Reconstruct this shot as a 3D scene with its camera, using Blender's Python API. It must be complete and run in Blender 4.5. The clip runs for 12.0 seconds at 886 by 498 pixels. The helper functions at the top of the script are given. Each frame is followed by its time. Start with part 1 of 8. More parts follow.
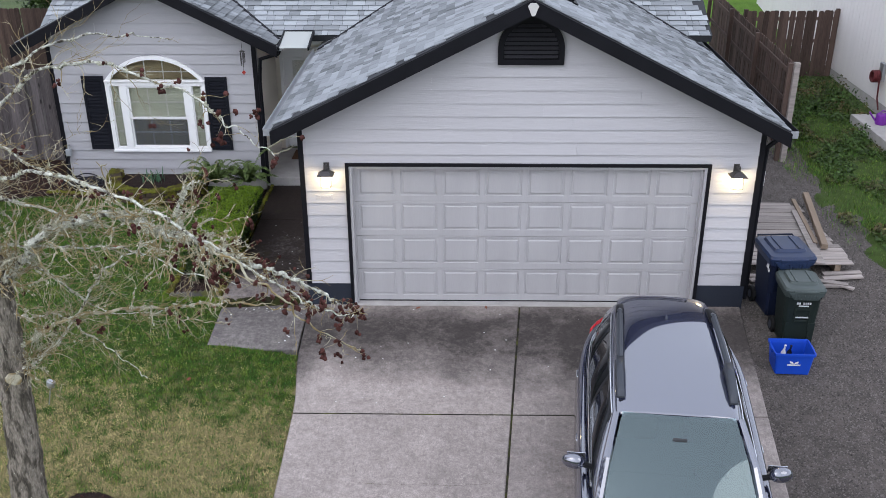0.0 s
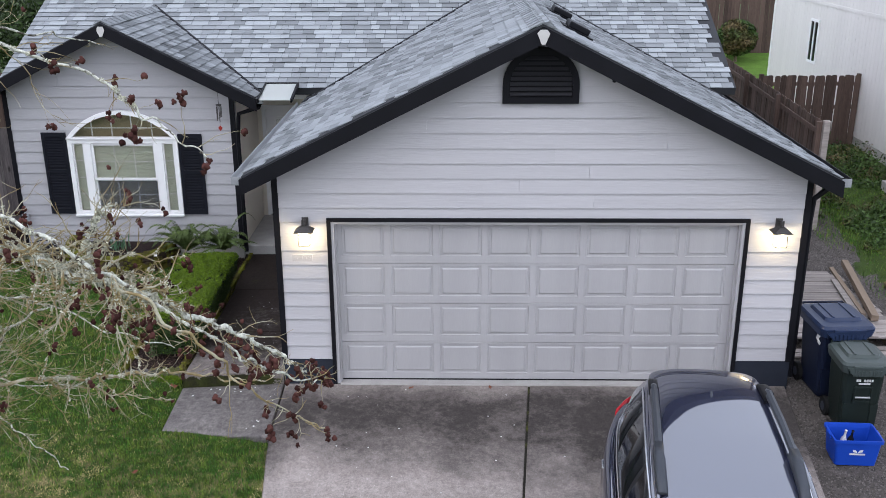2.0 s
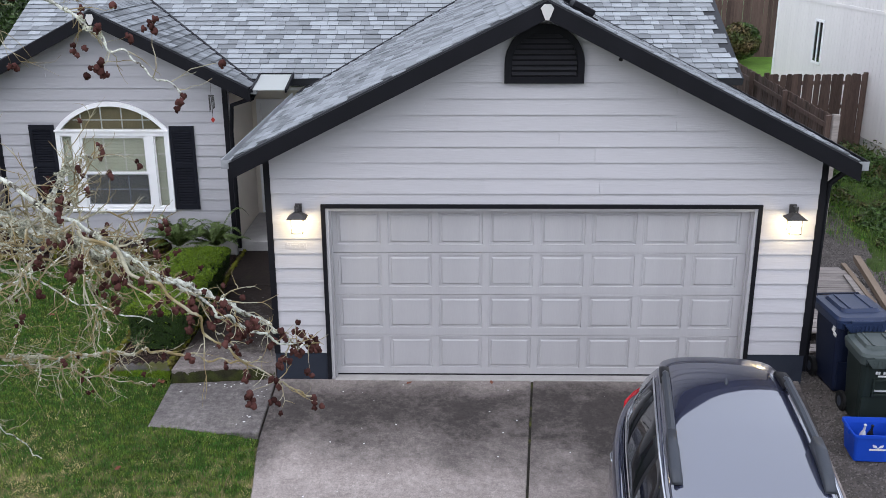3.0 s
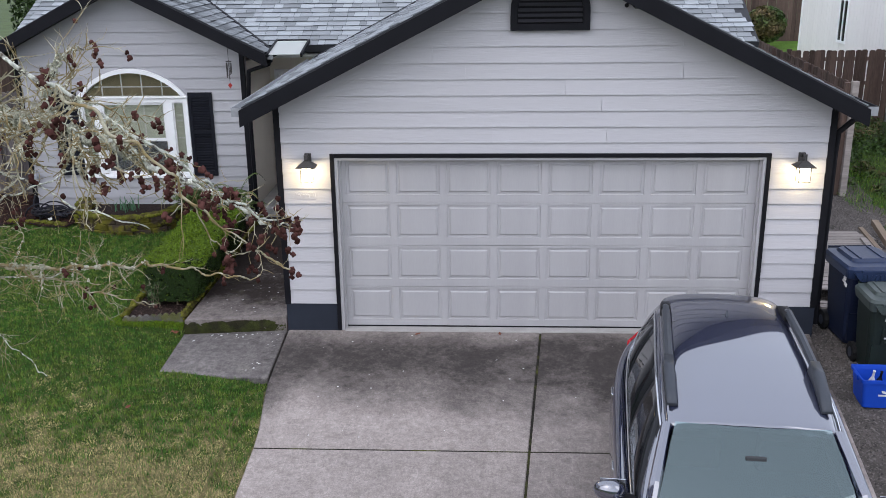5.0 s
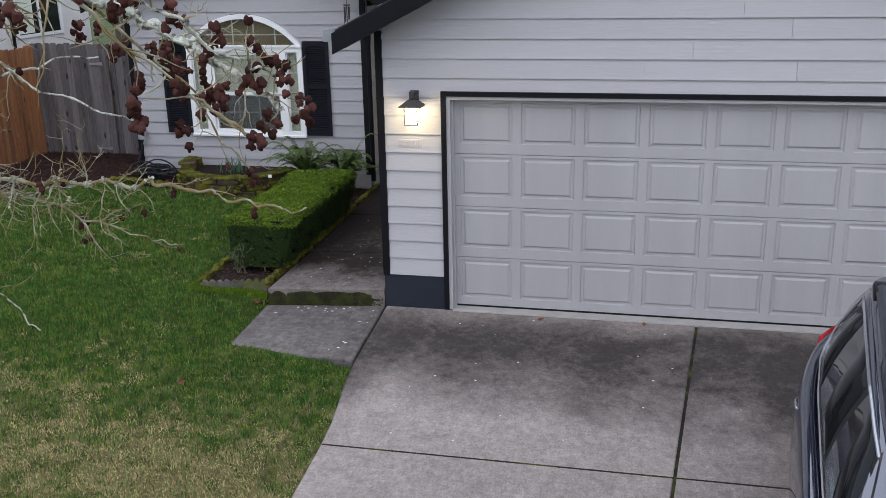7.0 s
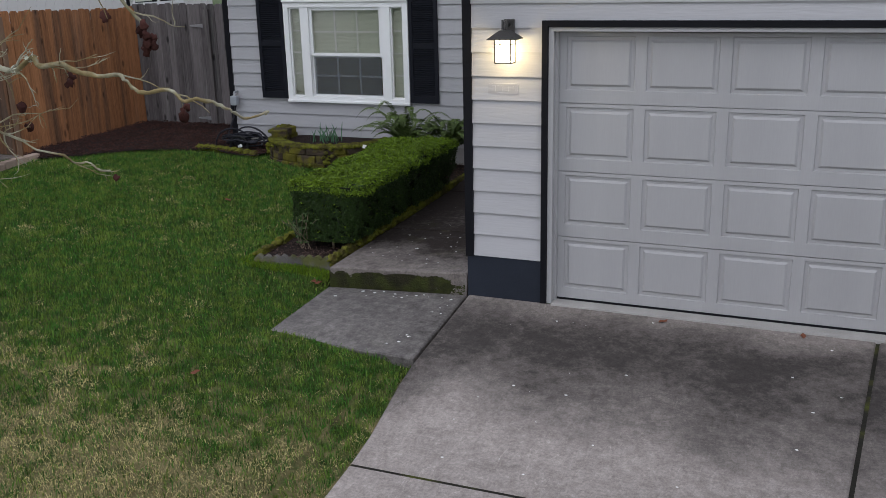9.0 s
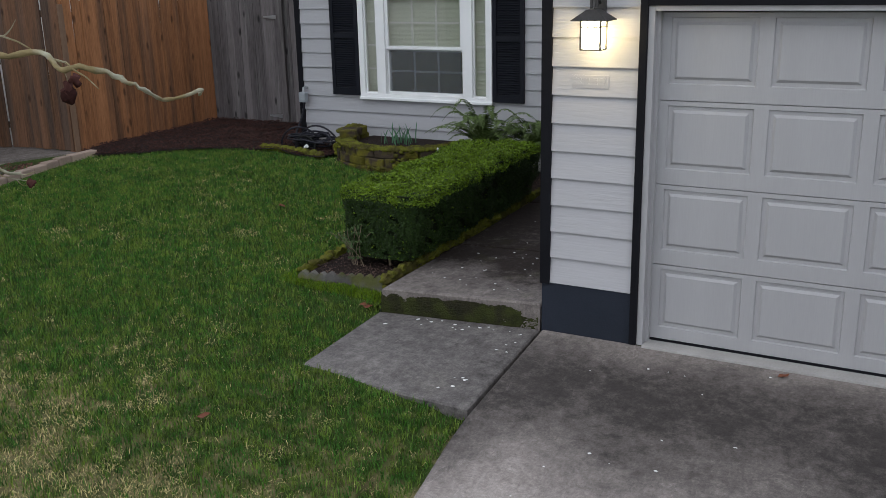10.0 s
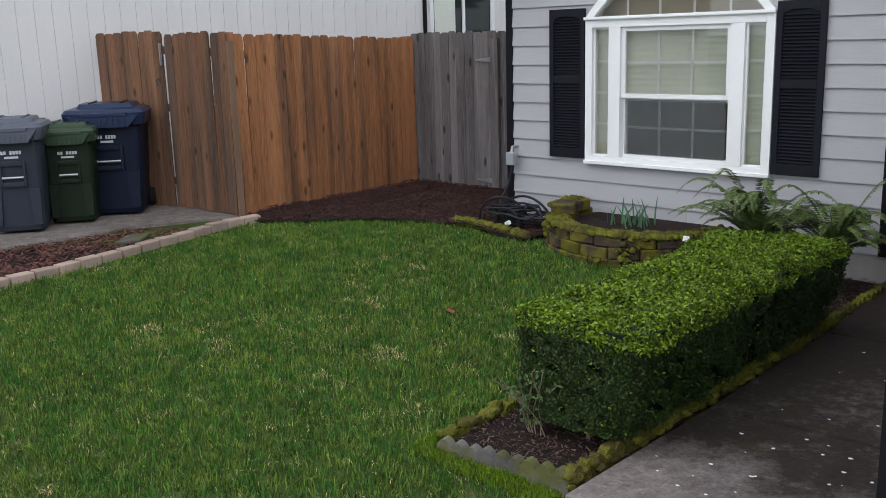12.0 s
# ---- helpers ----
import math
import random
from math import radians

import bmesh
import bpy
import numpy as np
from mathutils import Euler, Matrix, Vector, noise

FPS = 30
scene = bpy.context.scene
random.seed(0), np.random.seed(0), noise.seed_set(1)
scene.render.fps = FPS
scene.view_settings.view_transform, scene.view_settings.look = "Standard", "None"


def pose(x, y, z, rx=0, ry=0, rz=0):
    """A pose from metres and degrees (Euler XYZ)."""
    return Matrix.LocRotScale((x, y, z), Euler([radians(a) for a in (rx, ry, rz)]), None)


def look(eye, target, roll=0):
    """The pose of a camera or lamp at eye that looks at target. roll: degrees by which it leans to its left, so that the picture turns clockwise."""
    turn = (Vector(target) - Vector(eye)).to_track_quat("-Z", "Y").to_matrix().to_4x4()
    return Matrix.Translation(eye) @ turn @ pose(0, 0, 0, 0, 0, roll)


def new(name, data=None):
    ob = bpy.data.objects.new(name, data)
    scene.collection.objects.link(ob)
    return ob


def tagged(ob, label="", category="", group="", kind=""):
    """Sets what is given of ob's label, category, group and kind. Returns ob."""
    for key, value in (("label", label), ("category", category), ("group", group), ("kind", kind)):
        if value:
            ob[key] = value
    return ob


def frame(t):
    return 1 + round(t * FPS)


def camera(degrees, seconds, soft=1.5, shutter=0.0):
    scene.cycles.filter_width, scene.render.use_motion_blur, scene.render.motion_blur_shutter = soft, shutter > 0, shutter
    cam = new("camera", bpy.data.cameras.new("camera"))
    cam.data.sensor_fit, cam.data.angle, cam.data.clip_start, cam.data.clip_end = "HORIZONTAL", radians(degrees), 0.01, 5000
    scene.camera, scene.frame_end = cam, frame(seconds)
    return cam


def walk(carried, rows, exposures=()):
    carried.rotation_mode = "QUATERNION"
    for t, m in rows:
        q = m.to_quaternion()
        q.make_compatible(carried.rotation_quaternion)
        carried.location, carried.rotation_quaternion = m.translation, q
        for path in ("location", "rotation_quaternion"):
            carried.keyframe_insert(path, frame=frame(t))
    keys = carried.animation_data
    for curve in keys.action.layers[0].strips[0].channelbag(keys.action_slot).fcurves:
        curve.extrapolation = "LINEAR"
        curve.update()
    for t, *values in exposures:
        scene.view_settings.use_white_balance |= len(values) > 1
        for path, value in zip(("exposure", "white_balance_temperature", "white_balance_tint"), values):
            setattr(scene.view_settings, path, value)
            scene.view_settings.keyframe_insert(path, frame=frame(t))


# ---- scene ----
cam = camera(50.4, 12.0, soft=0.55)
PATH = [
    (0, (1.524, -12.304, 6.646), (1.486, -10.493, 5.8), -0.2),
    (0.5, (1.504, -12.03, 6.335), (1.468, -10.195, 5.539), -0.1),
    (1, (1.513, -11.595, 6.094), (1.476, -9.743, 5.342), -0.1),
    (1.5, (1.498, -11.147, 5.841), (1.464, -9.275, 5.138), -0.1),
    (2, (1.514, -10.765, 5.611), (1.478, -8.879, 4.946), -0.2),
    (2.5, (1.483, -10.559, 5.372), (1.452, -8.664, 4.733), -0.1),
    (3, (1.509, -10.427, 5.141), (1.474, -8.53, 4.509), -0.2),
    (3.5, (1.494, -10.282, 4.945), (1.462, -8.388, 4.304), -0.2),
    (3.7, (1.481, -10.21, 4.851), (1.452, -8.317, 4.207), -0.2),
    (5.3, (1.86, -10.745, 4.425), (1.75, -8.846, 3.807), -0.8),
    (5.5, (1.883, -10.517, 4.311), (1.773, -8.619, 3.691), -0.8),
    (6, (1.895, -9.963, 3.993), (1.786, -8.063, 3.377), -0.8),
    (6.3, (1.922, -9.611, 3.845), (1.794, -7.713, 3.226), -0.9),
    (6.5, (1.931, -9.342, 3.678), (1.663, -7.455, 3.071), -1.0),
    (7, (1.903, -8.779, 3.491), (1.478, -6.92, 2.886), -1.2),
    (7.2, (1.882, -8.542, 3.394), (1.417, -6.692, 2.793), -1.3),
    (8.8, (1.914, -7.118, 2.699), (1.214, -5.335, 2.121), -1.3),
    (9, (1.919, -6.92, 2.633), (1.188, -5.151, 2.053), -1.4),
    (9.5, (1.825, -6.383, 2.499), (1.027, -4.642, 1.922), -1.3),
    (10, (1.608, -5.697, 2.39), (0.692, -4.012, 1.824), -1.3),
    (10.5, (1.302, -5.007, 2.303), (0.262, -3.367, 1.827), -1.5),
    (11, (0.995, -4.358, 2.237), (-0.158, -2.786, 1.79), -1.5),
    (11.5, (0.651, -3.767, 2.167), (-0.602, -2.272, 1.724), -1.6),
    (12, (0.239, -3.077, 2.053), (-1.114, -1.67, 1.619), -1.6),
]
walk(cam, [(t, look(eye, target, roll)) for t, eye, target, roll in PATH],
     exposures=[(0, 0.37, 6250, 14), (2.5, 0.36, 6250, 14), (5.5, 0.31, 6250, 14), (6.5, 0.21, 6250, 14), (7, 0.05, 6250, 13), (9, -0.22, 6350, 11), (9.5, -0.25, 6350, 10),
                (10.5, -0.1, 6350, 8), (11.5, 0.13, 6500, 9), (12, 0.36, 6500, 10)])

# ---- light: an overcast afternoon towards dusk, two lit wall lanterns ----
world = bpy.data.worlds.new("overcast_sky")
scene.world = world
world.use_nodes = True
wn, wl = world.node_tree.nodes, world.node_tree.links
sky = wn.new("ShaderNodeTexSky")
sky.sky_type, sky.sun_disc = "NISHITA", False
sky.sun_elevation, sky.sun_rotation = radians(40), radians(225)
sky.air_density, sky.dust_density, sky.ozone_density = 1.0, 3.0, 1.0
grey = wn.new("ShaderNodeHueSaturation")
grey.inputs["Saturation"].default_value = 0.25
wl.new(sky.outputs[0], grey.inputs["Color"])
cloud = wn.new("ShaderNodeMixRGB")
cloud.inputs["Fac"].default_value = 0.6
cloud.inputs["Color2"].default_value = (8.6, 9.4, 10.8, 1)
wl.new(grey.outputs[0], cloud.inputs["Color1"])
wl.new(cloud.outputs[0], wn["Background"].inputs["Color"])
wn["Background"].inputs["Strength"].default_value = 0.17

sun_data = bpy.data.lights.new("sun", "SUN")
sun_data.energy, sun_data.angle, sun_data.color = 0.45, radians(40), (1.0, 0.97, 0.94)
sun = new("sun", sun_data)
sun.matrix_world = look((12, -12, 15), (0, 0, 0))


# ---- materials ----
def mat(name, col, rough=0.7, metal=0.0, var=0.12, scale=3.0, fine=60.0, bump=0.15, rnd=0.0, island=0.0,
        stretch=(1, 1, 1), tint=None, tint_scale=1.0, tint_amount=0.5, tint_edge=(0.45, 0.6), coat=0.0, fine_var=0.6, dist=0.004, spread=None, spec=0.22, knots=0.0):
    m = bpy.data.materials.new(name)
    m.use_nodes = True
    n, l = m.node_tree.nodes, m.node_tree.links
    p = n["Principled BSDF"]
    p.inputs["Roughness"].default_value, p.inputs["Metallic"].default_value = rough, metal
    p.inputs["Coat Weight"].default_value, p.inputs["Coat IOR"].default_value = coat, 1.8
    p.inputs["Specular IOR Level"].default_value = spec
    geo, mapping = n.new("ShaderNodeNewGeometry"), n.new("ShaderNodeMapping")
    mapping.inputs["Scale"].default_value = stretch
    l.new(geo.outputs["Position"], mapping.inputs["Vector"])

    def noise_at(s, detail=4.0):
        t = n.new("ShaderNodeTexNoise")
        t.inputs["Scale"].default_value, t.inputs["Detail"].default_value = s, detail
        l.new(mapping.outputs[0], t.inputs["Vector"])
        return t.outputs["Fac"]

    def math_node(op, a, b, c=None):
        t = n.new("ShaderNodeMath")
        t.operation = op
        for k, v in enumerate((a, b, c)):
            if v is None:
                continue
            if isinstance(v, (int, float)):
                t.inputs[k].default_value = v
            else:
                l.new(v, t.inputs[k])
        return t.outputs[0]

    coarse, small = noise_at(scale), noise_at(fine)
    f = math_node("MULTIPLY_ADD", coarse, 2.6 * var, 1 - 1.3 * var)
    f = math_node("ADD", f, math_node("MULTIPLY_ADD", small, 2.6 * var * fine_var, -1.3 * var * fine_var))
    if rnd:
        info = n.new("ShaderNodeObjectInfo")
        f = math_node("ADD", f, math_node("MULTIPLY_ADD", info.outputs["Random"], 2 * rnd, -rnd))
    if island:
        f = math_node("ADD", f, math_node("MULTIPLY_ADD", geo.outputs["Random Per Island"], 2 * island, -island))
    if knots:
        cells, spot = n.new("ShaderNodeTexVoronoi"), n.new("ShaderNodeMapRange")
        cells.inputs["Scale"].default_value = 5.5
        spot.inputs["From Min"].default_value, spot.inputs["From Max"].default_value = 0.07, 0.16
        spot.inputs["To Min"].default_value = 1 - knots
        grain = n.new("ShaderNodeMapping")
        grain.inputs["Scale"].default_value = (1, 1, 0.4)
        l.new(geo.outputs["Position"], grain.inputs["Vector"])
        l.new(grain.outputs[0], cells.inputs["Vector"])
        l.new(cells.outputs["Distance"], spot.inputs["Value"])
        f = math_node("MULTIPLY", f, spot.outputs[0])
    base = n.new("ShaderNodeRGB")
    base.outputs[0].default_value = (*col, 1)
    colour = base.outputs[0]
    if tint:
        big = noise_at(tint_scale, 6.0)
        if spread:
            # a stain that lies thicker towards one side of the slab
            parts = n.new("ShaderNodeSeparateXYZ")
            l.new(geo.outputs["Position"], parts.inputs[0])
            lean = n.new("ShaderNodeMapRange")
            lean.inputs["From Min"].default_value, lean.inputs["From Max"].default_value = spread[0], spread[1]
            lean.inputs["To Min"].default_value, lean.inputs["To Max"].default_value = -spread[2], spread[2]
            l.new(parts.outputs["Y"], lean.inputs["Value"])
            big = math_node("ADD", big, lean.outputs[0])
        ramp = n.new("ShaderNodeMapRange")
        ramp.inputs["From Min"].default_value, ramp.inputs["From Max"].default_value = tint_edge
        ramp.inputs["To Max"].default_value = tint_amount
        l.new(big, ramp.inputs["Value"])
        mix = n.new("ShaderNodeMix")
        mix.data_type = "RGBA"
        for socket in mix.inputs:
            if socket.name == "B" and socket.type == "RGBA":
                socket.default_value = (*tint, 1)
            if socket.name == "A" and socket.type == "RGBA":
                l.new(colour, socket)
            if socket.name == "Factor" and socket.type == "VALUE":
                l.new(ramp.outputs[0], socket)
        colour = next(o for o in mix.outputs if o.type == "RGBA")
    scaled = n.new("ShaderNodeVectorMath")
    scaled.operation = "SCALE"
    l.new(colour, scaled.inputs[0])
    l.new(f, scaled.inputs["Scale"])
    l.new(scaled.outputs[0], p.inputs["Base Color"])
    if bump:
        b = n.new("ShaderNodeBump")
        b.inputs["Strength"].default_value, b.inputs["Distance"].default_value = bump, dist
        l.new(small, b.inputs["Height"])
        l.new(b.outputs[0], p.inputs["Normal"])
    return m


def glass_mat(name, tone=(0.9, 0.95, 0.95), clear=0.8):
    m = bpy.data.materials.new(name)
    m.use_nodes = True
    n, l = m.node_tree.nodes, m.node_tree.links
    out = n["Material Output"]
    n.remove(n["Principled BSDF"])
    see, shine, mix, fres = (n.new("ShaderNodeBsdfTransparent"), n.new("ShaderNodeBsdfGlossy"), n.new("ShaderNodeMixShader"), n.new("ShaderNodeFresnel"))
    see.inputs["Color"].default_value = (*[c * clear for c in tone], 1)
    shine.inputs["Roughness"].default_value = 0.02
    fres.inputs["IOR"].default_value = 1.6
    l.new(fres.outputs[0], mix.inputs[0])
    l.new(see.outputs[0], mix.inputs[1])
    l.new(shine.outputs[0], mix.inputs[2])
    l.new(mix.outputs[0], out.inputs["Surface"])
    return m


def glow_mat(name, col, strength):
    m = bpy.data.materials.new(name)
    m.use_nodes = True
    p = m.node_tree.nodes["Principled BSDF"]
    p.inputs["Base Color"].default_value = (*col, 1)
    p.inputs["Emission Color"].default_value = (*col, 1)
    p.inputs["Emission Strength"].default_value = strength
    return m


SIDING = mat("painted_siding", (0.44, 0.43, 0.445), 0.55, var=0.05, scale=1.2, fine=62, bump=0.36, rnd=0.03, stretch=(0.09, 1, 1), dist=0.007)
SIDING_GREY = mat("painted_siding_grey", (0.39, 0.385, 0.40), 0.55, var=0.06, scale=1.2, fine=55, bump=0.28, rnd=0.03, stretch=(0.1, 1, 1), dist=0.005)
BLACK = mat("black_trim_paint", (0.008, 0.008, 0.0105), 0.55, var=0.25, fine=120, bump=0.1, spec=0.12)
NAVY = mat("dark_foundation_paint", (0.02, 0.024, 0.035), 0.8, var=0.2, scale=4, fine=90, bump=0.3)
DOOR = mat("garage_door_paint", (0.375, 0.367, 0.372), 0.45, var=0.07, scale=2.5, fine=70, bump=0.16, stretch=(2, 1, 0.12))
WHITE = mat("white_vinyl", (0.8, 0.8, 0.8), 0.35, var=0.03, fine=80, bump=0.03)
SHUTTER = mat("black_vinyl_shutter", (0.01, 0.011, 0.016), 0.5, var=0.15, fine=100, bump=0.08, spec=0.14)
# dark deck: the roof's own dark edge, and shade painted into the shingle slots
DECK = mat("dark_roof_deck", (0.04, 0.042, 0.046), 0.95, var=0.2, fine=80, bump=0.3)
SHINGLE = mat("asphalt_shingle", (0.218, 0.232, 0.242), 0.95, var=0.12, scale=1.1, fine=110, bump=0.7, rnd=0.24, island=0.36, fine_var=1.0)

def concrete(name, pale, dark, bands, edge, moss=0.0, worn_side=0.0, mottle=0.09):
    """Old concrete: ragged stains over pale wear, drag streaks, pores. bands: (y, dirt from -1 to 1, on the walk with
    shade added), from the street inward; worn_side: dirtier past the middle joint.
    """
    m = bpy.data.materials.new(name)
    m.use_nodes = True
    n, l = m.node_tree.nodes, m.node_tree.links
    p = n["Principled BSDF"]
    p.inputs["Roughness"].default_value, p.inputs["Specular IOR Level"].default_value = 0.9, 0.2
    geo = n.new("ShaderNodeNewGeometry")

    def cloud_at(s, detail, rough, stretch=(1, 1, 1), twist=0.0):
        mp, t = n.new("ShaderNodeMapping"), n.new("ShaderNodeTexNoise")
        mp.inputs["Scale"].default_value = stretch
        t.inputs["Scale"].default_value, t.inputs["Detail"].default_value, t.inputs["Roughness"].default_value, t.inputs["Distortion"].default_value = s, detail, rough, twist
        l.new(geo.outputs["Position"], mp.inputs["Vector"])
        l.new(mp.outputs[0], t.inputs["Vector"])
        return t.outputs["Fac"]

    def span(v, a, b, lo, hi):
        t = n.new("ShaderNodeMapRange")
        for key, value in (("From Min", a), ("From Max", b), ("To Min", lo), ("To Max", hi)):
            t.inputs[key].default_value = value
        l.new(v, t.inputs["Value"])
        return t.outputs[0]

    def both(op, a, b):
        t = n.new("ShaderNodeMath")
        t.operation = op
        l.new(a, t.inputs[0])
        l.new(b, t.inputs[1])
        return t.outputs[0]

    def blend(fac, a, b):
        mix = n.new("ShaderNodeMixRGB")
        l.new(fac, mix.inputs["Fac"])
        for socket, value in ((mix.inputs["Color1"], a), (mix.inputs["Color2"], b)):
            if isinstance(value, tuple):
                socket.default_value = (*value, 1)
            else:
                l.new(value, socket)
        return mix.outputs[0]

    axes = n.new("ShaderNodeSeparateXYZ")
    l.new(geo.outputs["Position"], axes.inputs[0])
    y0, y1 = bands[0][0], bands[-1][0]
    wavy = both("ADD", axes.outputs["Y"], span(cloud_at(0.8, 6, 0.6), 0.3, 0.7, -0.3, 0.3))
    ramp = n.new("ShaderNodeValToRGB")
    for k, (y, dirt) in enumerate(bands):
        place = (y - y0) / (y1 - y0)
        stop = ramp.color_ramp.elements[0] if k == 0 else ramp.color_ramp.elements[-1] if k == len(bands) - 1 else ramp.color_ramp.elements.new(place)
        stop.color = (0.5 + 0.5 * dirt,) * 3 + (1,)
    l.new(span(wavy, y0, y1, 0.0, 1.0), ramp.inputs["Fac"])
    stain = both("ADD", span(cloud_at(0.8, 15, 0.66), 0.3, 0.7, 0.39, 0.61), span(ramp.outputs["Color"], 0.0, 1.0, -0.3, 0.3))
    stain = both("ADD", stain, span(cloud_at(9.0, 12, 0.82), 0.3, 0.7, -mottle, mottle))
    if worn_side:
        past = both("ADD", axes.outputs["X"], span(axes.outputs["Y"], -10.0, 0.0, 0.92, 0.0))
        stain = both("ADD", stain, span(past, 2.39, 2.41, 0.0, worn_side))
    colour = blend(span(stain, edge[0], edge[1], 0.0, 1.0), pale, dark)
    if moss:
        colour = blend(span(cloud_at(2.6, 12, 0.7), 0.56, 0.72, 0.0, moss), colour, (0.06, 0.06, 0.016))
    f = both("MULTIPLY", span(cloud_at(16, 10, 0.85), 0.32, 0.68, 0.7, 1.3), span(cloud_at(60, 6, 0.8), 0.3, 0.7, 0.76, 1.24))
    f = both("MULTIPLY", f, span(cloud_at(26, 5, 0.7, (1, 0.3, 1), 1.5), 0.3, 0.7, 0.88, 1.12))
    f = both("MULTIPLY", f, span(cloud_at(26, 5, 0.7, (0.3, 1, 1), 1.5), 0.3, 0.7, 0.9, 1.1))
    scratch = span(cloud_at(7.0, 3, 0.5, (1, 0.35, 1), 1.5), 0.49, 0.502, 0.0, 1.0)
    scratch = both("MULTIPLY", scratch, span(cloud_at(7.0, 3, 0.5, (1, 0.35, 1), 1.5), 0.502, 0.514, 1.0, 0.0))
    f = both("MULTIPLY", f, span(both("MULTIPLY", scratch, span(cloud_at(2.0, 4, 0.6), 0.45, 0.6, 0.0, 1.0)), 0.0, 1.0, 1.0, 1.3))
    s = n.new("ShaderNodeVectorMath")
    s.operation = "SCALE"
    l.new(colour, s.inputs[0])
    l.new(f, s.inputs["Scale"])
    l.new(s.outputs[0], p.inputs["Base Color"])
    bump = n.new("ShaderNodeBump")
    bump.inputs["Strength"].default_value, bump.inputs["Distance"].default_value = 0.5, 0.004
    l.new(cloud_at(90, 6, 0.7), bump.inputs["Height"])
    l.new(bump.outputs[0], p.inputs["Normal"])
    return m


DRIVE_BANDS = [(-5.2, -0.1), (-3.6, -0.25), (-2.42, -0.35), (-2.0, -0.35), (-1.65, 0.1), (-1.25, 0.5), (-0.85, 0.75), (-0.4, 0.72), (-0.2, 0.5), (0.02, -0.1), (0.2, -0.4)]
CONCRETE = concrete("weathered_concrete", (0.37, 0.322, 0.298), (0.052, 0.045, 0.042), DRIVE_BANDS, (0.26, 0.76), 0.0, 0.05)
# walk bands: dirt, plus painted-in shade between hedge and garage towards the back
CONCRETE_DARK = concrete("mossy_shaded_concrete", (0.19, 0.165, 0.153), (0.026, 0.019, 0.016), [(0.0, -0.5), (0.5, -0.15), (0.95, 0.55), (2.0, 0.9), (4.4, 0.95)], (0.3, 0.7), 0.3, 0.0, 0.2)
CONCRETE_PAD = concrete("dark_pad_concrete", (0.215, 0.195, 0.186), (0.042, 0.037, 0.036), [(-1.15, -0.25), (-0.6, 0.15), (0.0, 0.2)], (0.28, 0.74), 0.12, 0.0, 0.2)
CONCRETE_YARD = concrete("worn_slab_concrete", (0.27, 0.232, 0.208), (0.075, 0.063, 0.055), [(-2.0, -0.2), (3.0, 0.1)], (0.3, 0.75), 0.12, 0.0, 0.18)
KERB = mat("pale_concrete", (0.36, 0.345, 0.33), 0.9, var=0.2, scale=5, fine=80, bump=0.3)
SOIL = mat("dark_bark_mulch", (0.022, 0.013, 0.011), 0.95, var=0.5, scale=12, fine=70, bump=0.9, dist=0.02)
MULCH = mat("bark_chip", (0.055, 0.025, 0.02), 0.9, var=0.3, fine=90, bump=0.3, island=0.6)
GRAVEL = mat("crushed_gravel", (0.088, 0.077, 0.07), 0.95, var=0.5, scale=5, fine=55, bump=1.0, dist=0.03)
STONE = mat("gravel_stone", (0.105, 0.093, 0.086), 0.9, var=0.2, fine=120, bump=0.3, island=0.6)
TURF = mat("lawn_soil", (0.04, 0.066, 0.012), 0.95, var=0.5, scale=6.0, fine=60, bump=0.9, dist=0.02, tint=(0.19, 0.155, 0.075), tint_scale=7, tint_amount=0.85, tint_edge=(0.5, 0.7), spread=(0.0, -3.2, 0.2))
FIELD = mat("rough_ground", (0.06, 0.085, 0.03), 0.95, var=0.4, scale=0.6, fine=20, bump=0.8, dist=0.03)
FENCE_RED = mat("cedar_fence_board", (0.29, 0.126, 0.055), 0.82, var=0.55, scale=2.2, fine=26, bump=0.5, rnd=0.26, stretch=(4, 4, 0.22), tint=(0.13, 0.072, 0.045), tint_scale=1.6, tint_amount=0.75, tint_edge=(0.47, 0.62), fine_var=1.0, knots=0.6)
FENCE_AGED = mat("aged_cedar_board", (0.19, 0.098, 0.056), 0.85, var=0.45, scale=2.2, fine=26, bump=0.5, rnd=0.24, stretch=(4, 4, 0.22), tint=(0.085, 0.062, 0.05), tint_scale=1.8, tint_amount=0.8, tint_edge=(0.46, 0.62), fine_var=1.0, knots=0.6)
FENCE_GREY = mat("weathered_fence_board", (0.135, 0.119, 0.118), 0.9, var=0.5, scale=2.2, fine=26, bump=0.6, rnd=0.25, stretch=(4, 4, 0.22), tint=(0.2, 0.19, 0.18), tint_scale=3.5, tint_amount=0.6, tint_edge=(0.56, 0.66), fine_var=0.9, knots=0.7)
FENCE_BROWN = mat("brown_fence_board", (0.085, 0.058, 0.047), 0.9, var=0.45, scale=2.2, fine=26, bump=0.6, rnd=0.3, stretch=(4, 4, 0.22), fine_var=0.9)
NB_WALL = mat("white_panel_siding", (0.69, 0.665, 0.645), 0.6, var=0.06, scale=1.0, fine=60, bump=0.35, stretch=(2, 2, 0.2))
SCALLOP = mat("old_edging_stone", (0.12, 0.112, 0.105), 0.92, var=0.3, scale=8, fine=70, bump=0.5, rnd=0.15, tint=(0.085, 0.09, 0.015), tint_scale=5, tint_amount=0.8)
MOSS = mat("green_moss", (0.125, 0.128, 0.014), 0.95, var=0.5, scale=9, fine=80, bump=0.9, dist=0.02, tint=(0.05, 0.035, 0.015), tint_scale=6, tint_amount=0.7)


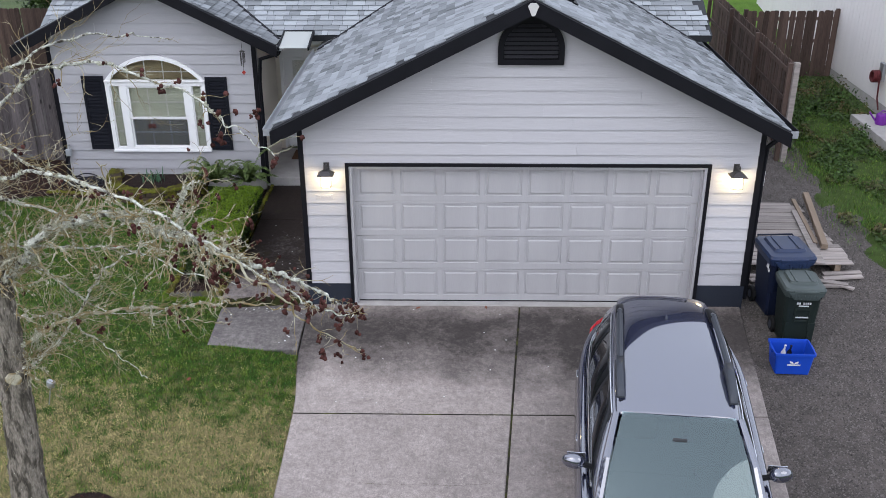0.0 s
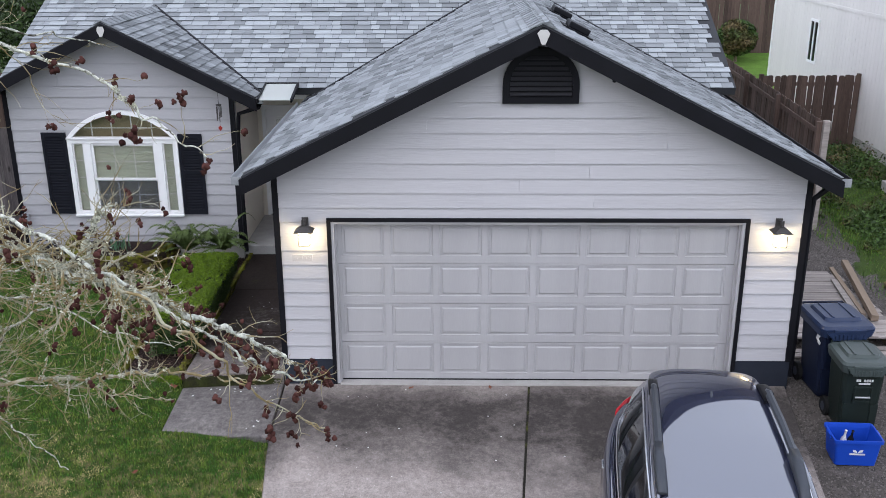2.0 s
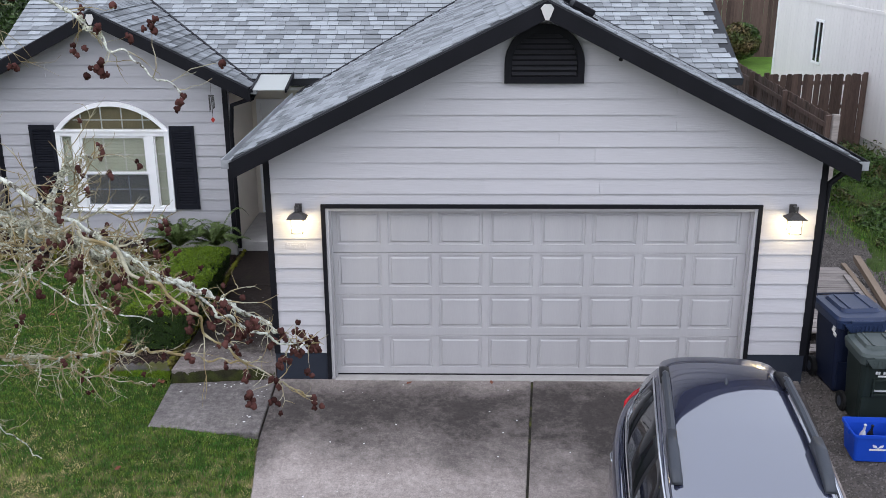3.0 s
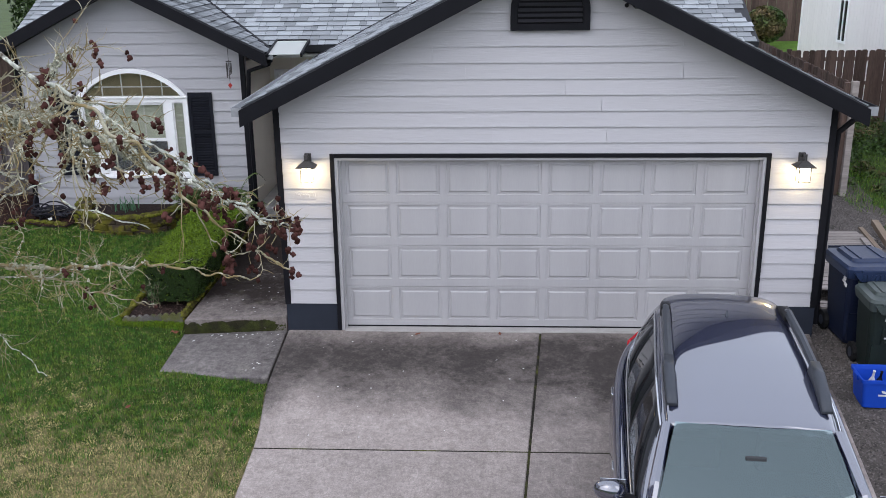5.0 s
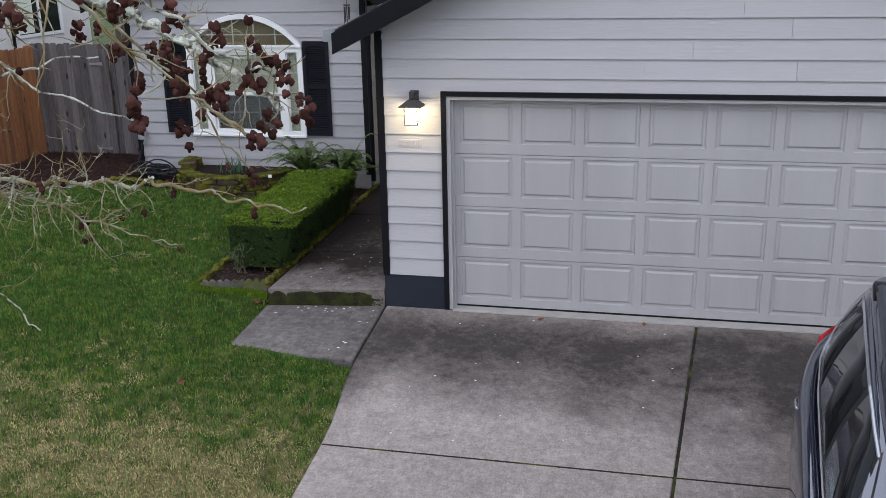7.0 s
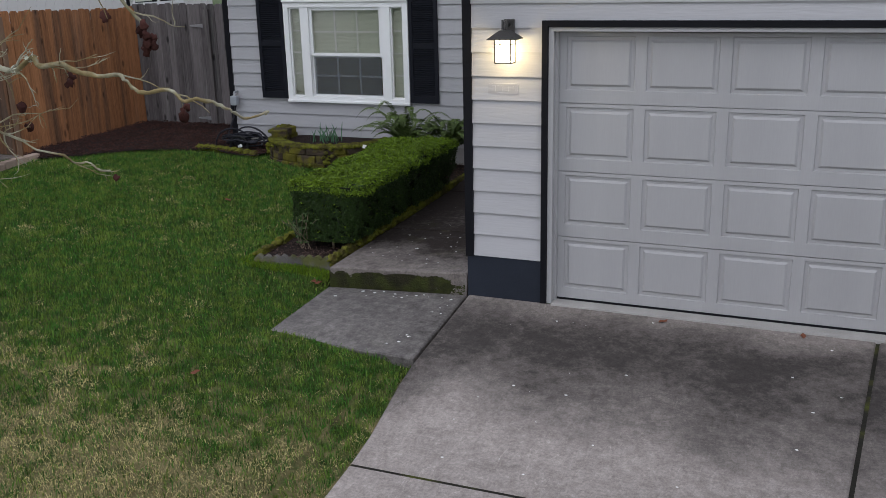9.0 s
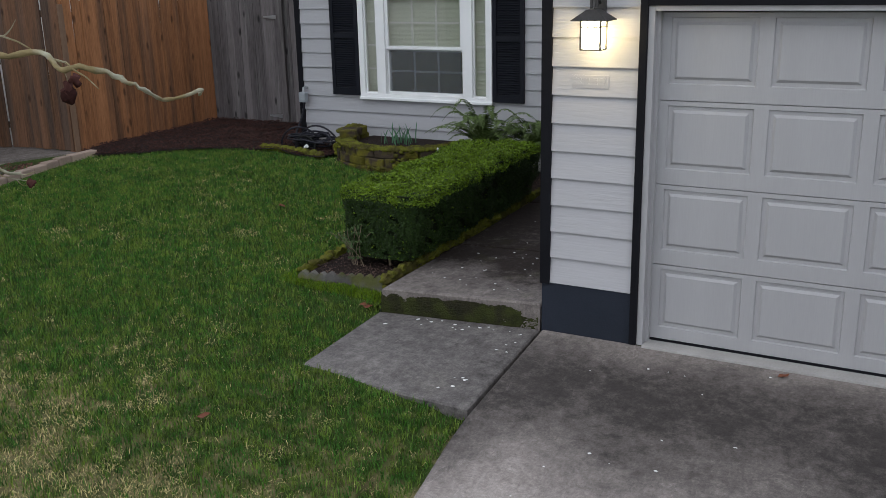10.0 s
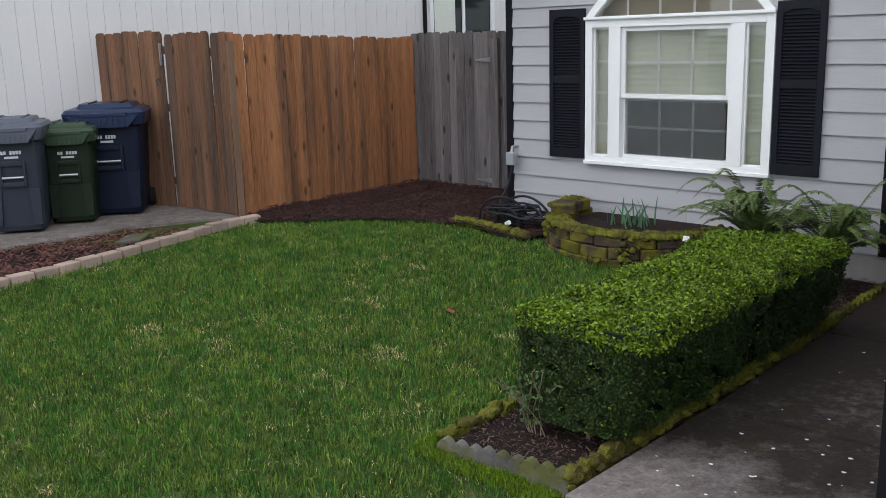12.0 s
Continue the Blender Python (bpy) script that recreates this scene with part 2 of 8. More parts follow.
# ---- building helpers ----
def empty(name, m=None):
    ob = new(name)
    ob.empty_display_size = 0.1
    if m is not None:
        ob.matrix_world = m
    return ob


def mesh_ob(name, bm, material, parent=None, label="", smooth=False):
    me = bpy.data.meshes.new(name)
    bmesh.ops.recalc_face_normals(bm, faces=bm.faces[:])
    bm.to_mesh(me)
    bm.free()
    if smooth:
        for poly in me.polygons:
            poly.use_smooth = True
    me.materials.append(material)
    ob = new(name, me)
    if parent is not None:
        ob.parent = parent
    if label:
        ob["label"] = label
    return ob


def part(name, bm, material, parent, label="", smooth=False):
    return mesh_ob(name, bm, material, parent, label, smooth)


def raw_mesh(name, verts, faces, material, parent=None, smooth=False):
    me = bpy.data.meshes.new(name)
    me.from_pydata(verts, [], faces)
    me.materials.append(material)
    if smooth:
        me.polygons.foreach_set("use_smooth", [True] * len(me.polygons))
    ob = new(name, me)
    if parent is not None:
        ob.parent = parent
    return ob


def box(bm, lo, hi, m=None, bevel=0.0):
    vs = [bm.verts.new((x, y, z)) for x in (lo[0], hi[0]) for y in (lo[1], hi[1]) for z in (lo[2], hi[2])]
    fs = [bm.faces.new([vs[k] for k in q]) for q in ((0, 1, 3, 2), (4, 6, 7, 5), (0, 4, 5, 1), (2, 3, 7, 6), (0, 2, 6, 4), (1, 5, 7, 3))]
    if m is not None:
        for v in vs:
            v.co = m @ v.co
    if bevel:
        bmesh.ops.bevel(bm, geom=list({e for f in fs for e in f.edges}), offset=bevel, segments=2, affect="EDGES", profile=0.6)


def box_bm(lo, hi, m=None, bevel=0.0):
    bm = bmesh.new()
    box(bm, lo, hi, m, bevel)
    return bm


def prism(bm, outline, y0, y1, swap=None):
    """A flat outline of (x, z) pushed from y0 to y1; swap maps (x, y, z) elsewhere."""
    put = swap or (lambda x, y, z: (x, y, z))
    a = [bm.verts.new(put(x, y0, z)) for x, z in outline]
    b = [bm.verts.new(put(x, y1, z)) for x, z in outline]
    bm.faces.new(a)
    bm.faces.new(b[::-1])
    for k in range(len(a)):
        bm.faces.new((a[k - 1], a[k], b[k], b[k - 1]))


def tube(bm, pts, radii, sides=6, cap=True):
    pts = [Vector(p) for p in pts]
    rings, side = [], None
    for k, p in enumerate(pts):
        way = (pts[min(k + 1, len(pts) - 1)] - pts[max(k - 1, 0)]).normalized()
        if side is None:
            side = way.orthogonal().normalized()
        side = (side - way * side.dot(way)).normalized()
        up = way.cross(side)
        r = radii[k] if hasattr(radii, "__len__") else radii
        rings.append([bm.verts.new(p + r * (math.cos(a) * side + math.sin(a) * up)) for a in (2 * math.pi * s / sides for s in range(sides))])
    for r0, r1 in zip(rings, rings[1:]):
        for s in range(sides):
            bm.faces.new((r0[s - 1], r0[s], r1[s], r1[s - 1]))
    if cap:
        bm.faces.new(rings[0][::-1])
        bm.faces.new(rings[-1])


def tube_bm(pts, radii, sides=6):
    bm = bmesh.new()
    tube(bm, pts, radii, sides)
    return bm


def cyl_bm(p, q, r, sides=12):
    return tube_bm([p, q], [r, r], sides)


def smooth_step(a):
    a = min(max(a, 0.0), 1.0)
    return a * a * (3 - 2 * a)


# ---- levels of the ground ----
DRIVE_FALL = 0.115


def drive_z(y):
    return DRIVE_FALL * min(y, 0.0) if y > -7 else -0.805 + 0.04 * (y + 7)


def lawn_z(x, y):
    far = -0.05 - 0.04 * max(x, -5.7)
    z = far - 0.025 + 0.028 * min(max(y, -1.0), 3.2) + 0.1 * min(y + 1.0, 0.0) + 0.02
    edge = -2.02 if y > -1.12 else -0.72
    edge_z = drive_z(y) - 0.03
    if y > -1.12:
        # level with the pad's edge, then rising past the step
        edge_z = -0.112 + 0.02 * min(y + 1.12, 1.1) + 0.15 * smooth_step((y + 0.13) / 0.24)
    elif x > -2.2:
        edge_z = max(edge_z, -0.125 + 0.1 * (y + 1.12)) if x < -0.9 else edge_z
    z = edge_z + (z - edge_z) * smooth_step((edge - x) / 1.1)
    # worn down along the pad's edges, so that the slab stands clear
    beside = max(-2.0 - x, x + 0.6, -1.13 - y, 0.0)
    return z - 0.05 * smooth_step(1 - beside / 0.4)


def yard_z(x, y):
    """Gravel and weeds on the garage's other side."""
    z = -0.05 + 0.03 * min(max(y, 0.0), 12.0) + 0.118 * min(y, 0.0)
    return max(z, -1.2) + 0.01 * max(min(x - 5.6, 5), 0)


# ---- the ground ----
def ground_sheet(name, xs, ys, height, material, label, category, keep=None):
    verts, faces, index = [], [], {}
    for a, x in enumerate(xs):
        for b, y in enumerate(ys):
            index[a, b] = len(verts)
            verts.append((x, y, height(x, y)))
    for a in range(len(xs) - 1):
        for b in range(len(ys) - 1):
            if keep is None or keep((xs[a] + xs[a + 1]) / 2, (ys[b] + ys[b + 1]) / 2):
                faces.append((index[a, b], index[a + 1, b], index[a + 1, b + 1], index[a, b + 1]))
    ob = raw_mesh(name, verts, faces, material, smooth=True)
    return tagged(ob, label, category, kind="structure")


def steps(a, b, n):
    return [a + (b - a) * k / n for k in range(n + 1)]


def far_z(x, y):
    d = max(abs(x - 1) - 14, abs(y - 3) - 14, 0)
    return -1.15 + 0.24 * smooth_step((-y - 7.2) / 1.2) - 0.02 * min(d, 10)


ground_sheet("ground", [-900, -300, -90, -40, -25] + steps(-16, 16, 16) + [25, 40, 90, 300, 900],
             [-900, -300, -90, -40, -25] + steps(-16, -10, 3) + steps(-9, -6, 12) + steps(-4, 22, 13) + [35, 90, 300, 900], far_z, FIELD, "rough grassy ground round the houses", "ground")

LAWN_X, LAWN_Y = (-9.6, -0.57), (-9.5, 5.6)


def on_lawn(x, y):
    if x > -0.57 or (x > -2.0 and y > -1.12) or (x > -2.1 and y > 0):
        return False
    return True


ground_sheet("lawn", steps(LAWN_X[0], -2.1, 70) + steps(-2.0, -0.57, 14), steps(LAWN_Y[0], -1.12, 60) + steps(-1.07, 5.6, 90), lawn_z, TURF,
             "mown lawn of green grass with yellowed patches", "lawn", on_lawn)
ground_sheet("gravel_yard", steps(5.2, 9.0, 36), steps(-9, 14, 110), yard_z, GRAVEL, "dark crushed gravel strip beside the garage", "gravel")
ground_sheet("weedy_strip", steps(7.8, 11.5, 40), steps(-9, 20, 110), lambda x, y: yard_z(x, y) - 0.05 + 0.12 * smooth_step((x - 8.1 - 0.45 * noise.noise((x * 1.2, y * 0.9, 4)) - 0.2 * noise.noise((x * 4, y * 4, 9))) / 0.6), TURF, "overgrown strip of weeds beside a wall", "ground")


# ---- driveway, pad, step and walk ----
def slab(name, corners, material, parent, thick=0.12, label=""):
    """Corners (x, y, z), anticlockwise from above, with a worn edge."""
    bm = bmesh.new()
    cx, cy = sum(c[0] for c in corners) / len(corners), sum(c[1] for c in corners) / len(corners)
    rings = []
    for inset, drop in ((0.0, thick), (0.0, 0.012), (0.012, 0.0)):
        ring = []
        for x, y, z in corners:
            d = math.hypot(x - cx, y - cy)
            ring.append(bm.verts.new((x + (cx - x) / d * inset * 1.3, y + (cy - y) / d * inset * 1.3, z - drop)))
        rings.append(ring)
    for r0, r1 in zip(rings, rings[1:]):
        for k in range(len(corners)):
            bm.faces.new((r0[k - 1], r0[k], r1[k], r1[k - 1]))
    bm.faces.new(rings[-1])
    bm.faces.new(rings[0][::-1])
    return part(name, bm, material, parent, label)


JOINT_DIRT = mat("joint_dirt", (0.02, 0.018, 0.014), 0.95, var=0.4, scale=6, fine=50, bump=0.9, tint=(0.06, 0.065, 0.012), tint_scale=3, tint_amount=0.8, tint_edge=(0.5, 0.62))
driveway = tagged(empty("driveway"), "stained concrete driveway with mossy joints sloping from the garage", "driveway", kind="structure")
X_LEFT = -0.72
JOINTS_Y = [-0.012, -2.41, -5.2, -8.2]


def left_edge(y):
    """The driveway's left side: straight along the pad, then easing in."""
    return X_LEFT + 0.115 * smooth_step((-1.13 - y) / 1.25)


def mid_joint(y):
    return 2.4 + 0.092 * y


def right_edge(y):
    return 5.64 + 0.098 * y


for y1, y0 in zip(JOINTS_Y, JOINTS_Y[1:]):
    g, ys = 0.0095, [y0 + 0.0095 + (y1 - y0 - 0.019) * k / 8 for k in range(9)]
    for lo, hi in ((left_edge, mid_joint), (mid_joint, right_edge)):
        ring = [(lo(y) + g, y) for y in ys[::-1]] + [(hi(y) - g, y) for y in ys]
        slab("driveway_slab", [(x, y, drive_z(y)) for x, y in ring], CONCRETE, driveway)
bm = bmesh.new()
box(bm, (X_LEFT + 0.13, -6.95, -0.16), (4.9, -0.02, -0.15), Matrix.Identity(4))
for v in bm.verts:
    v.co.z = drive_z(v.co.y) - 0.009 - (0.08 if v.co.z < -0.155 else 0)
part("joint_bed", bm, JOINT_DIRT, driveway, "moss and dirt in the joints")

for line in ([(0.12, -3.56), (0.45, -3.6), (0.78, -3.62), (1.1, -3.6), (1.44, -3.63), (1.96, -3.58)], [(0.08, -2.43), (0.14, -2.6), (0.21, -2.76), (0.28, -3.1), (0.27, -3.3), (0.31, -3.45)]):
    crack = []
    for (xa, ya), (xb, yb) in zip(line, line[1:]):
        for k in range(6):
            x, y = xa + (xb - xa) * k / 6, ya + (yb - ya) * k / 6
            x, y = x + 0.016 * noise.noise((x * 9, y * 9, 1)), y + 0.016 * noise.noise((x * 9, y * 9, 5))
            crack.append((x, y, drive_z(y) - 0.0008))
    part("crack", tube_bm(crack, [0.0014 + 0.0016 * abs(noise.noise((k * 0.4, 0, 2))) for k in range(len(crack))], 5), JOINT_DIRT, driveway, "hairline crack")

pad = tagged(empty("concrete_pad"), "small dark concrete pad speckled with white droppings", "concrete pad", kind="structure")
slab("pad_slab", [(-2.0, -1.13, -0.095), (-0.735, -1.13, -0.125), (-0.735, -0.02, -0.01), (-2.04, -0.02, -0.078)], CONCRETE_PAD, pad)

RISER_MOSS = mat("dark_step_moss", (0.036, 0.042, 0.01), 0.95, var=0.5, scale=9, fine=80, bump=0.9, dist=0.02, tint=(0.02, 0.016, 0.01), tint_scale=7, tint_amount=0.8)
walkway = tagged(empty("front_walk"), "raised dark concrete walk with a mossy step edge", "walkway", kind="structure")
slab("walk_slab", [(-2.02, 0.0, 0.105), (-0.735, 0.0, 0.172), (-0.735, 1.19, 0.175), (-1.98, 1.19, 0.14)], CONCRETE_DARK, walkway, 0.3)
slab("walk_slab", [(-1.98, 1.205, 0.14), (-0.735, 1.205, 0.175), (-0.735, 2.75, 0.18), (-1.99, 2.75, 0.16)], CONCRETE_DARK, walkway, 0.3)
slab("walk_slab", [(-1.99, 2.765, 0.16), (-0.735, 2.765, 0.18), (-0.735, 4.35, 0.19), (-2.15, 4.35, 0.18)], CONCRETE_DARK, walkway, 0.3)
slab("porch_slab", [(-2.16, 4.36, 0.34), (-0.73, 4.36, 0.34), (-0.73, 6.05, 0.35), (-2.16, 6.05, 0.35)], KERB, walkway, 0.4, "pale concrete porch slab")
# moss over the riser: an uneven sheet that sinks into the concrete along a ragged edge
bm = bmesh.new()
NU, NV = 150, 24
grid = []
for a in range(NU + 1):
    x = -2.03 + 1.28 * a / NU
    low, high = -0.085 + 0.05 * (x + 2.03), 0.07 + 0.067 * (x + 2.02) / 1.285
    grid.append([])
    for b in range(NV + 1):
        t = b / NV
        thick = 1.05 + 0.8 * noise.noise((x * 9, t * 1.6, 0)) + 0.35 * noise.noise((x * 30, t * 6, 3)) - 0.75 * max((x + 1.2) / 0.45, 0) - 0.8 * t ** 5 + 0.15
        y = 0.004 - 0.008 * min(max(thick, -0.5), 1.6) - 0.003 * noise.noise((x * 120, t * 26, 7))
        grid[-1].append(bm.verts.new((x, y, low + (high - low) * t)))
for a in range(NU):
    for b in range(NV):
        bm.faces.new((grid[a][b], grid[a + 1][b], grid[a + 1][b + 1], grid[a][b + 1]))
part("moss_fringe", bm, RISER_MOSS, walkway, "dark green moss over the step's riser", True)


# ---- walls with lap siding ----
COURSE, SILL = 0.1812, 0.345


def board(x0, x1, z0, y, material, parent, trim=None, x0t=None, x1t=None):
    """One lapped board: thick at its foot, tucked under the next at its head."""
    x0t, x1t = x0 if x0t is None else x0t, x1 if x1t is None else x1t
    h = COURSE + 0.012
    bm = bmesh.new()
    foot = [bm.verts.new(p) for p in ((x0, y - 0.023, z0), (x1, y - 0.023, z0), (x1, y, z0), (x0, y, z0))]
    chamfer = [bm.verts.new(p) for p in ((x0, y - 0.0235, z0 + 0.003), (x1, y - 0.0235, z0 + 0.003))]
    head = [bm.verts.new(p) for p in ((x0t, y - 0.004, z0 + h), (x1t, y - 0.004, z0 + h), (x1t, y, z0 + h), (x0t, y, z0 + h))]
    bm.faces.new(foot[::-1])
    bm.faces.new((foot[0], foot[1], chamfer[1], chamfer[0]))
    bm.faces.new((chamfer[0], chamfer[1], head[1], head[0]))
    bm.faces.new(head)
    bm.faces.new((foot[1], foot[2], head[2], head[1], chamfer[1]))
    bm.faces.new((foot[3], foot[0], chamfer[0], head[0], head[3]))
    return part("siding_board", bm, material, parent)


def split(x0, x1, cuts):
    xs = [x0] + sorted(c for c in cuts if x0 + 0.1 < c < x1 - 0.1) + [x1]
    return [(a + (0.0015 if k else 0), b - (0.0015 if k < len(xs) - 2 else 0)) for k, (a, b) in enumerate(zip(xs, xs[1:]))]


GX0, GX1, PITCH = -0.72, 5.655, 0.5
G_TOP = 4.365
# underside of the garage roof over the wall
def garage_under(x):
    return G_TOP - PITCH * abs(x - 2.41)


wall_garage = tagged(empty("wall_garage"), "pale grey lap-sided garage front wall with black corner trim", "wall", kind="structure")
bm = bmesh.new()
prism(bm, [(GX0, 0.0), (-0.02, 0.0), (-0.02, 2.15), (4.9, 2.15), (4.9, 0.0), (GX1, 0.0), (GX1, garage_under(GX1)), (2.41, G_TOP), (GX0, garage_under(GX0))], 0.001, 0.15)
part("wall_core", bm, SIDING, wall_garage)
for x0, x1 in ((GX0, -0.09), (4.97, GX1)):
    part("foundation", box_bm((x0 + 0.002, -0.014, -0.12), (x1, 0.0, SILL + 0.005)), NAVY, wall_garage, "dark painted concrete foundation")
joint_xs = {11: [1.796, 3.1], 12: [2.214], 13: [3.032], 14: [2.621], 15: [1.498, 3.92], 16: [1.125], 17: [3.9]}
z, row = SILL, 0
while z < G_TOP - 0.08:
    lo = max(GX0 + 0.03, 2.41 - (G_TOP - z) / PITCH)
    hi = min(GX1 - 0.03, 2.41 + (G_TOP - z) / PITCH)
    lo_t = max(GX0 + 0.03, 2.41 - (G_TOP - z - COURSE - 0.012) / PITCH)
    hi_t = min(GX1 - 0.03, 2.41 + (G_TOP - z - COURSE - 0.012) / PITCH)
    if lo_t >= hi_t - 0.02:
        break
    if z < 2.13:
        spans = [(lo, -0.085), (4.965, hi)]
    else:
        spans = split(lo, hi, joint_xs.get(row, []))
    for a, b in spans:
        board(a, b, z, 0.0, SIDING, wall_garage, x0t=lo_t if a == lo else a, x1t=hi_t if b == hi else b)
    z += COURSE
    row += 1
for x in (GX0, GX1 - 0.055):
    part("corner_trim", box_bm((x - 0.008, -0.03, SILL - 0.01), (x + 0.063, 0.02, garage_under(x) - 0.02), bevel=0.003), BLACK, wall_garage, "black corner board")
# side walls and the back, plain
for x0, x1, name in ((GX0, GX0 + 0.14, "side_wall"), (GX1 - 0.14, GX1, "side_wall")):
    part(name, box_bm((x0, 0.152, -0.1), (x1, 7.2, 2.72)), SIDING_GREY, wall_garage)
for x0, x1 in ((-0.09, -0.042), (4.922, 4.97)):
    part("door_trim", box_bm((x0, -0.045, 0.0), (x1, 0.12, 2.215), bevel=0.004), BLACK, wall_garage, "black door casing")
part("door_trim", box_bm((-0.042, -0.045, 2.168), (4.922, 0.12, 2.215), bevel=0.004), BLACK, wall_garage, "black door casing")
for x0, x1 in ((-0.0415, -0.002), (4.882, 4.9215)):
    part("door_jamb", box_bm((x0, -0.028, 0.0), (x1, 0.12, 2.167), bevel=0.003), DOOR, wall_garage, "pale grey door jamb")
part("door_jamb", box_bm((-0.002, -0.028, 2.135), (4.882, 0.12, 2.167), bevel=0.003), DOOR, wall_garage, "pale grey door jamb")
part("threshold", box_bm((-0.0, -0.055, -0.06), (4.882, 0.14, 0.012), bevel=0.006), KERB, wall_garage, "pale worn concrete threshold")

# ---- the garage door: four sections of eight raised panels ----
garage_door = tagged(empty("door_1"), "light grey sectional garage door with raised panels, closed", "garage door", kind="structure")
DY, SEC = 0.075, 0.5285


def panel_mesh(w, h):
    bm = bmesh.new()
    rings = []
    for inset, y in ((0.0, 0.0), (0.006, 0.012), (0.028, 0.012), (0.045, -0.002), (0.05, -0.002)):
        rings.append([bm.verts.new(p) for p in ((inset, y, inset), (w - inset, y, inset), (w - inset, y, h - inset), (inset, y, h - inset))])
    for r0, r1 in zip(rings, rings[1:]):
        for k in range(4):
            bm.faces.new((r0[k - 1], r0[k], r1[k], r1[k - 1]))
    bm.faces.new(rings[-1])
    bmesh.ops.recalc_face_normals(bm, faces=bm.faces[:])
    me = bpy.data.meshes.new("raised_panel")
    bm.to_mesh(me)
    bm.free()
    me.materials.append(DOOR)
    return me


P_W, P_H, P_PITCH, P_X0 = 0.515, 0.398, 0.5975, 0.07
panel_me = panel_mesh(P_W, P_H)
for r in range(4):
    z0 = 0.012 + r * SEC
    bm = bmesh.new()
    zb, zt, pz0 = z0 + 0.003, z0 + SEC - 0.003, z0 + 0.1
    box(bm, (0.0, DY, zb), (4.88, DY + 0.03, pz0))
    box(bm, (0.0, DY, pz0 + P_H), (4.88, DY + 0.03, zt))
    xs = [0.0] + [v for c in range(8) for v in (P_X0 + c * P_PITCH, P_X0 + c * P_PITCH + P_W)] + [4.88]
    for k in range(0, len(xs), 2):
        box(bm, (xs[k], DY, pz0), (xs[k + 1], DY + 0.03, pz0 + P_H))
    box(bm, (0.0, DY + 0.018, zb - 0.006), (4.88, DY + 0.04, zt))
    section = part("door_section", bm, DOOR, garage_door)
    for c in range(8):
        ob = new("raised_panel", panel_me)
        ob.parent = section
        ob.location = (P_X0 + c * P_PITCH, DY, pz0)
for x in (-0.002, 4.862):
    part("door_stop", box_bm((x, 0.03, 0.012), (x + 0.02, 0.074, 2.135)), DOOR, garage_door)
part("bottom_seal", box_bm((0.0, DY - 0.004, 0.0125), (4.88, DY + 0.03, 0.03)), BLACK, garage_door, "black rubber seal")

# ---- the gabled house wall with its window opening ----
HX0, HX1, HY, H_MID, H_TOP = -5.92, -2.17, 4.35, -4.03, 3.96
WX0, WX1, WZ0, WZ1, W_ARCH = -4.955, -3.13, 0.89, 2.22, 2.665


def house_under(x):
    return H_TOP - PITCH * abs(x - H_MID)


def arch_half(z):
    """Half the window's width at a height in its segmental head."""
    if z <= WZ1:
        return (WX1 - WX0) / 2
    half, rise = (WX1 - WX0) / 2, W_ARCH - WZ1
    r = (half * half + rise * rise) / (2 * rise)
    d = z - (W_ARCH - r)
    return math.sqrt(max(r * r - d * d, 0.0))


wall_house = tagged(empty("wall_house"), "grey lap-sided gable wall with black corner boards", "wall", kind="structure")
bm = bmesh.new()
y0, y1 = HY + 0.001, HY + 0.15
prism(bm, [(HX0, 0.1), (WX0 + 0.03, 0.1), (WX0 + 0.03, W_ARCH), (HX0, house_under(HX0))], y0, y1)
prism(bm, [(WX1 - 0.03, 0.1), (HX1, 0.1), (HX1, house_under(HX1)), (WX1 - 0.03, W_ARCH)], y0, y1)
prism(bm, [(WX0 + 0.03, 0.1), (WX1 - 0.03, 0.1), (WX1 - 0.03, WZ0 + 0.03), (WX0 + 0.03, WZ0 + 0.03)], y0, y1)
prism(bm, [(HX0, house_under(HX0)), (WX0 + 0.03, W_ARCH), (WX1 - 0.03, W_ARCH), (HX1, house_under(HX1)), (H_MID, H_TOP)], y0, y1)
part("wall_core", bm, SIDING_GREY, wall_house)
part("foundation", box_bm((HX0 + 0.01, HY - 0.012, 0.0), (HX1, HY, 0.345)), KERB, wall_house, "bare concrete foundation")
z = 0.338
wc = (WX0 + WX1) / 2
rng = random.Random(3)
while z < H_TOP - 0.06:
    zt = z + COURSE + 0.012
    lo, hi = max(HX0 + 0.03, H_MID - (H_TOP - z) / PITCH), min(HX1 - 0.03, H_MID + (H_TOP - z) / PITCH)
    lo_t, hi_t = max(HX0 + 0.03, H_MID - (H_TOP - zt) / PITCH), min(HX1 - 0.03, H_MID + (H_TOP - zt) / PITCH)
    if lo_t >= hi_t - 0.02:
        break
    if zt > WZ0 + 0.02 and z < W_ARCH - 0.03:
        w0, w1 = arch_half(z) - 0.03, max(arch_half(zt) - 0.03, 0.05)
        board(lo, wc - w0, z, HY, SIDING_GREY, wall_house, x0t=lo_t, x1t=wc - w1)
        board(wc + w0, hi, z, HY, SIDING_GREY, wall_house, x0t=wc + w1, x1t=hi_t)
    else:
        for a, b in split(lo, hi, [rng.uniform(lo, hi)] if rng.random() < 0.5 else []):
            board(a, b, z, HY, SIDING_GREY, wall_house, x0t=lo_t if a == lo else a, x1t=hi_t if b == hi else b)
    z += COURSE
for x in (HX0, HX1 - 0.06):
    part("corner_trim", box_bm((x - 0.006, HY - 0.03, 0.33), (x + 0.07, HY + 0.02, house_under(x) - 0.02), bevel=0.003), BLACK, wall_house, "black corner board")
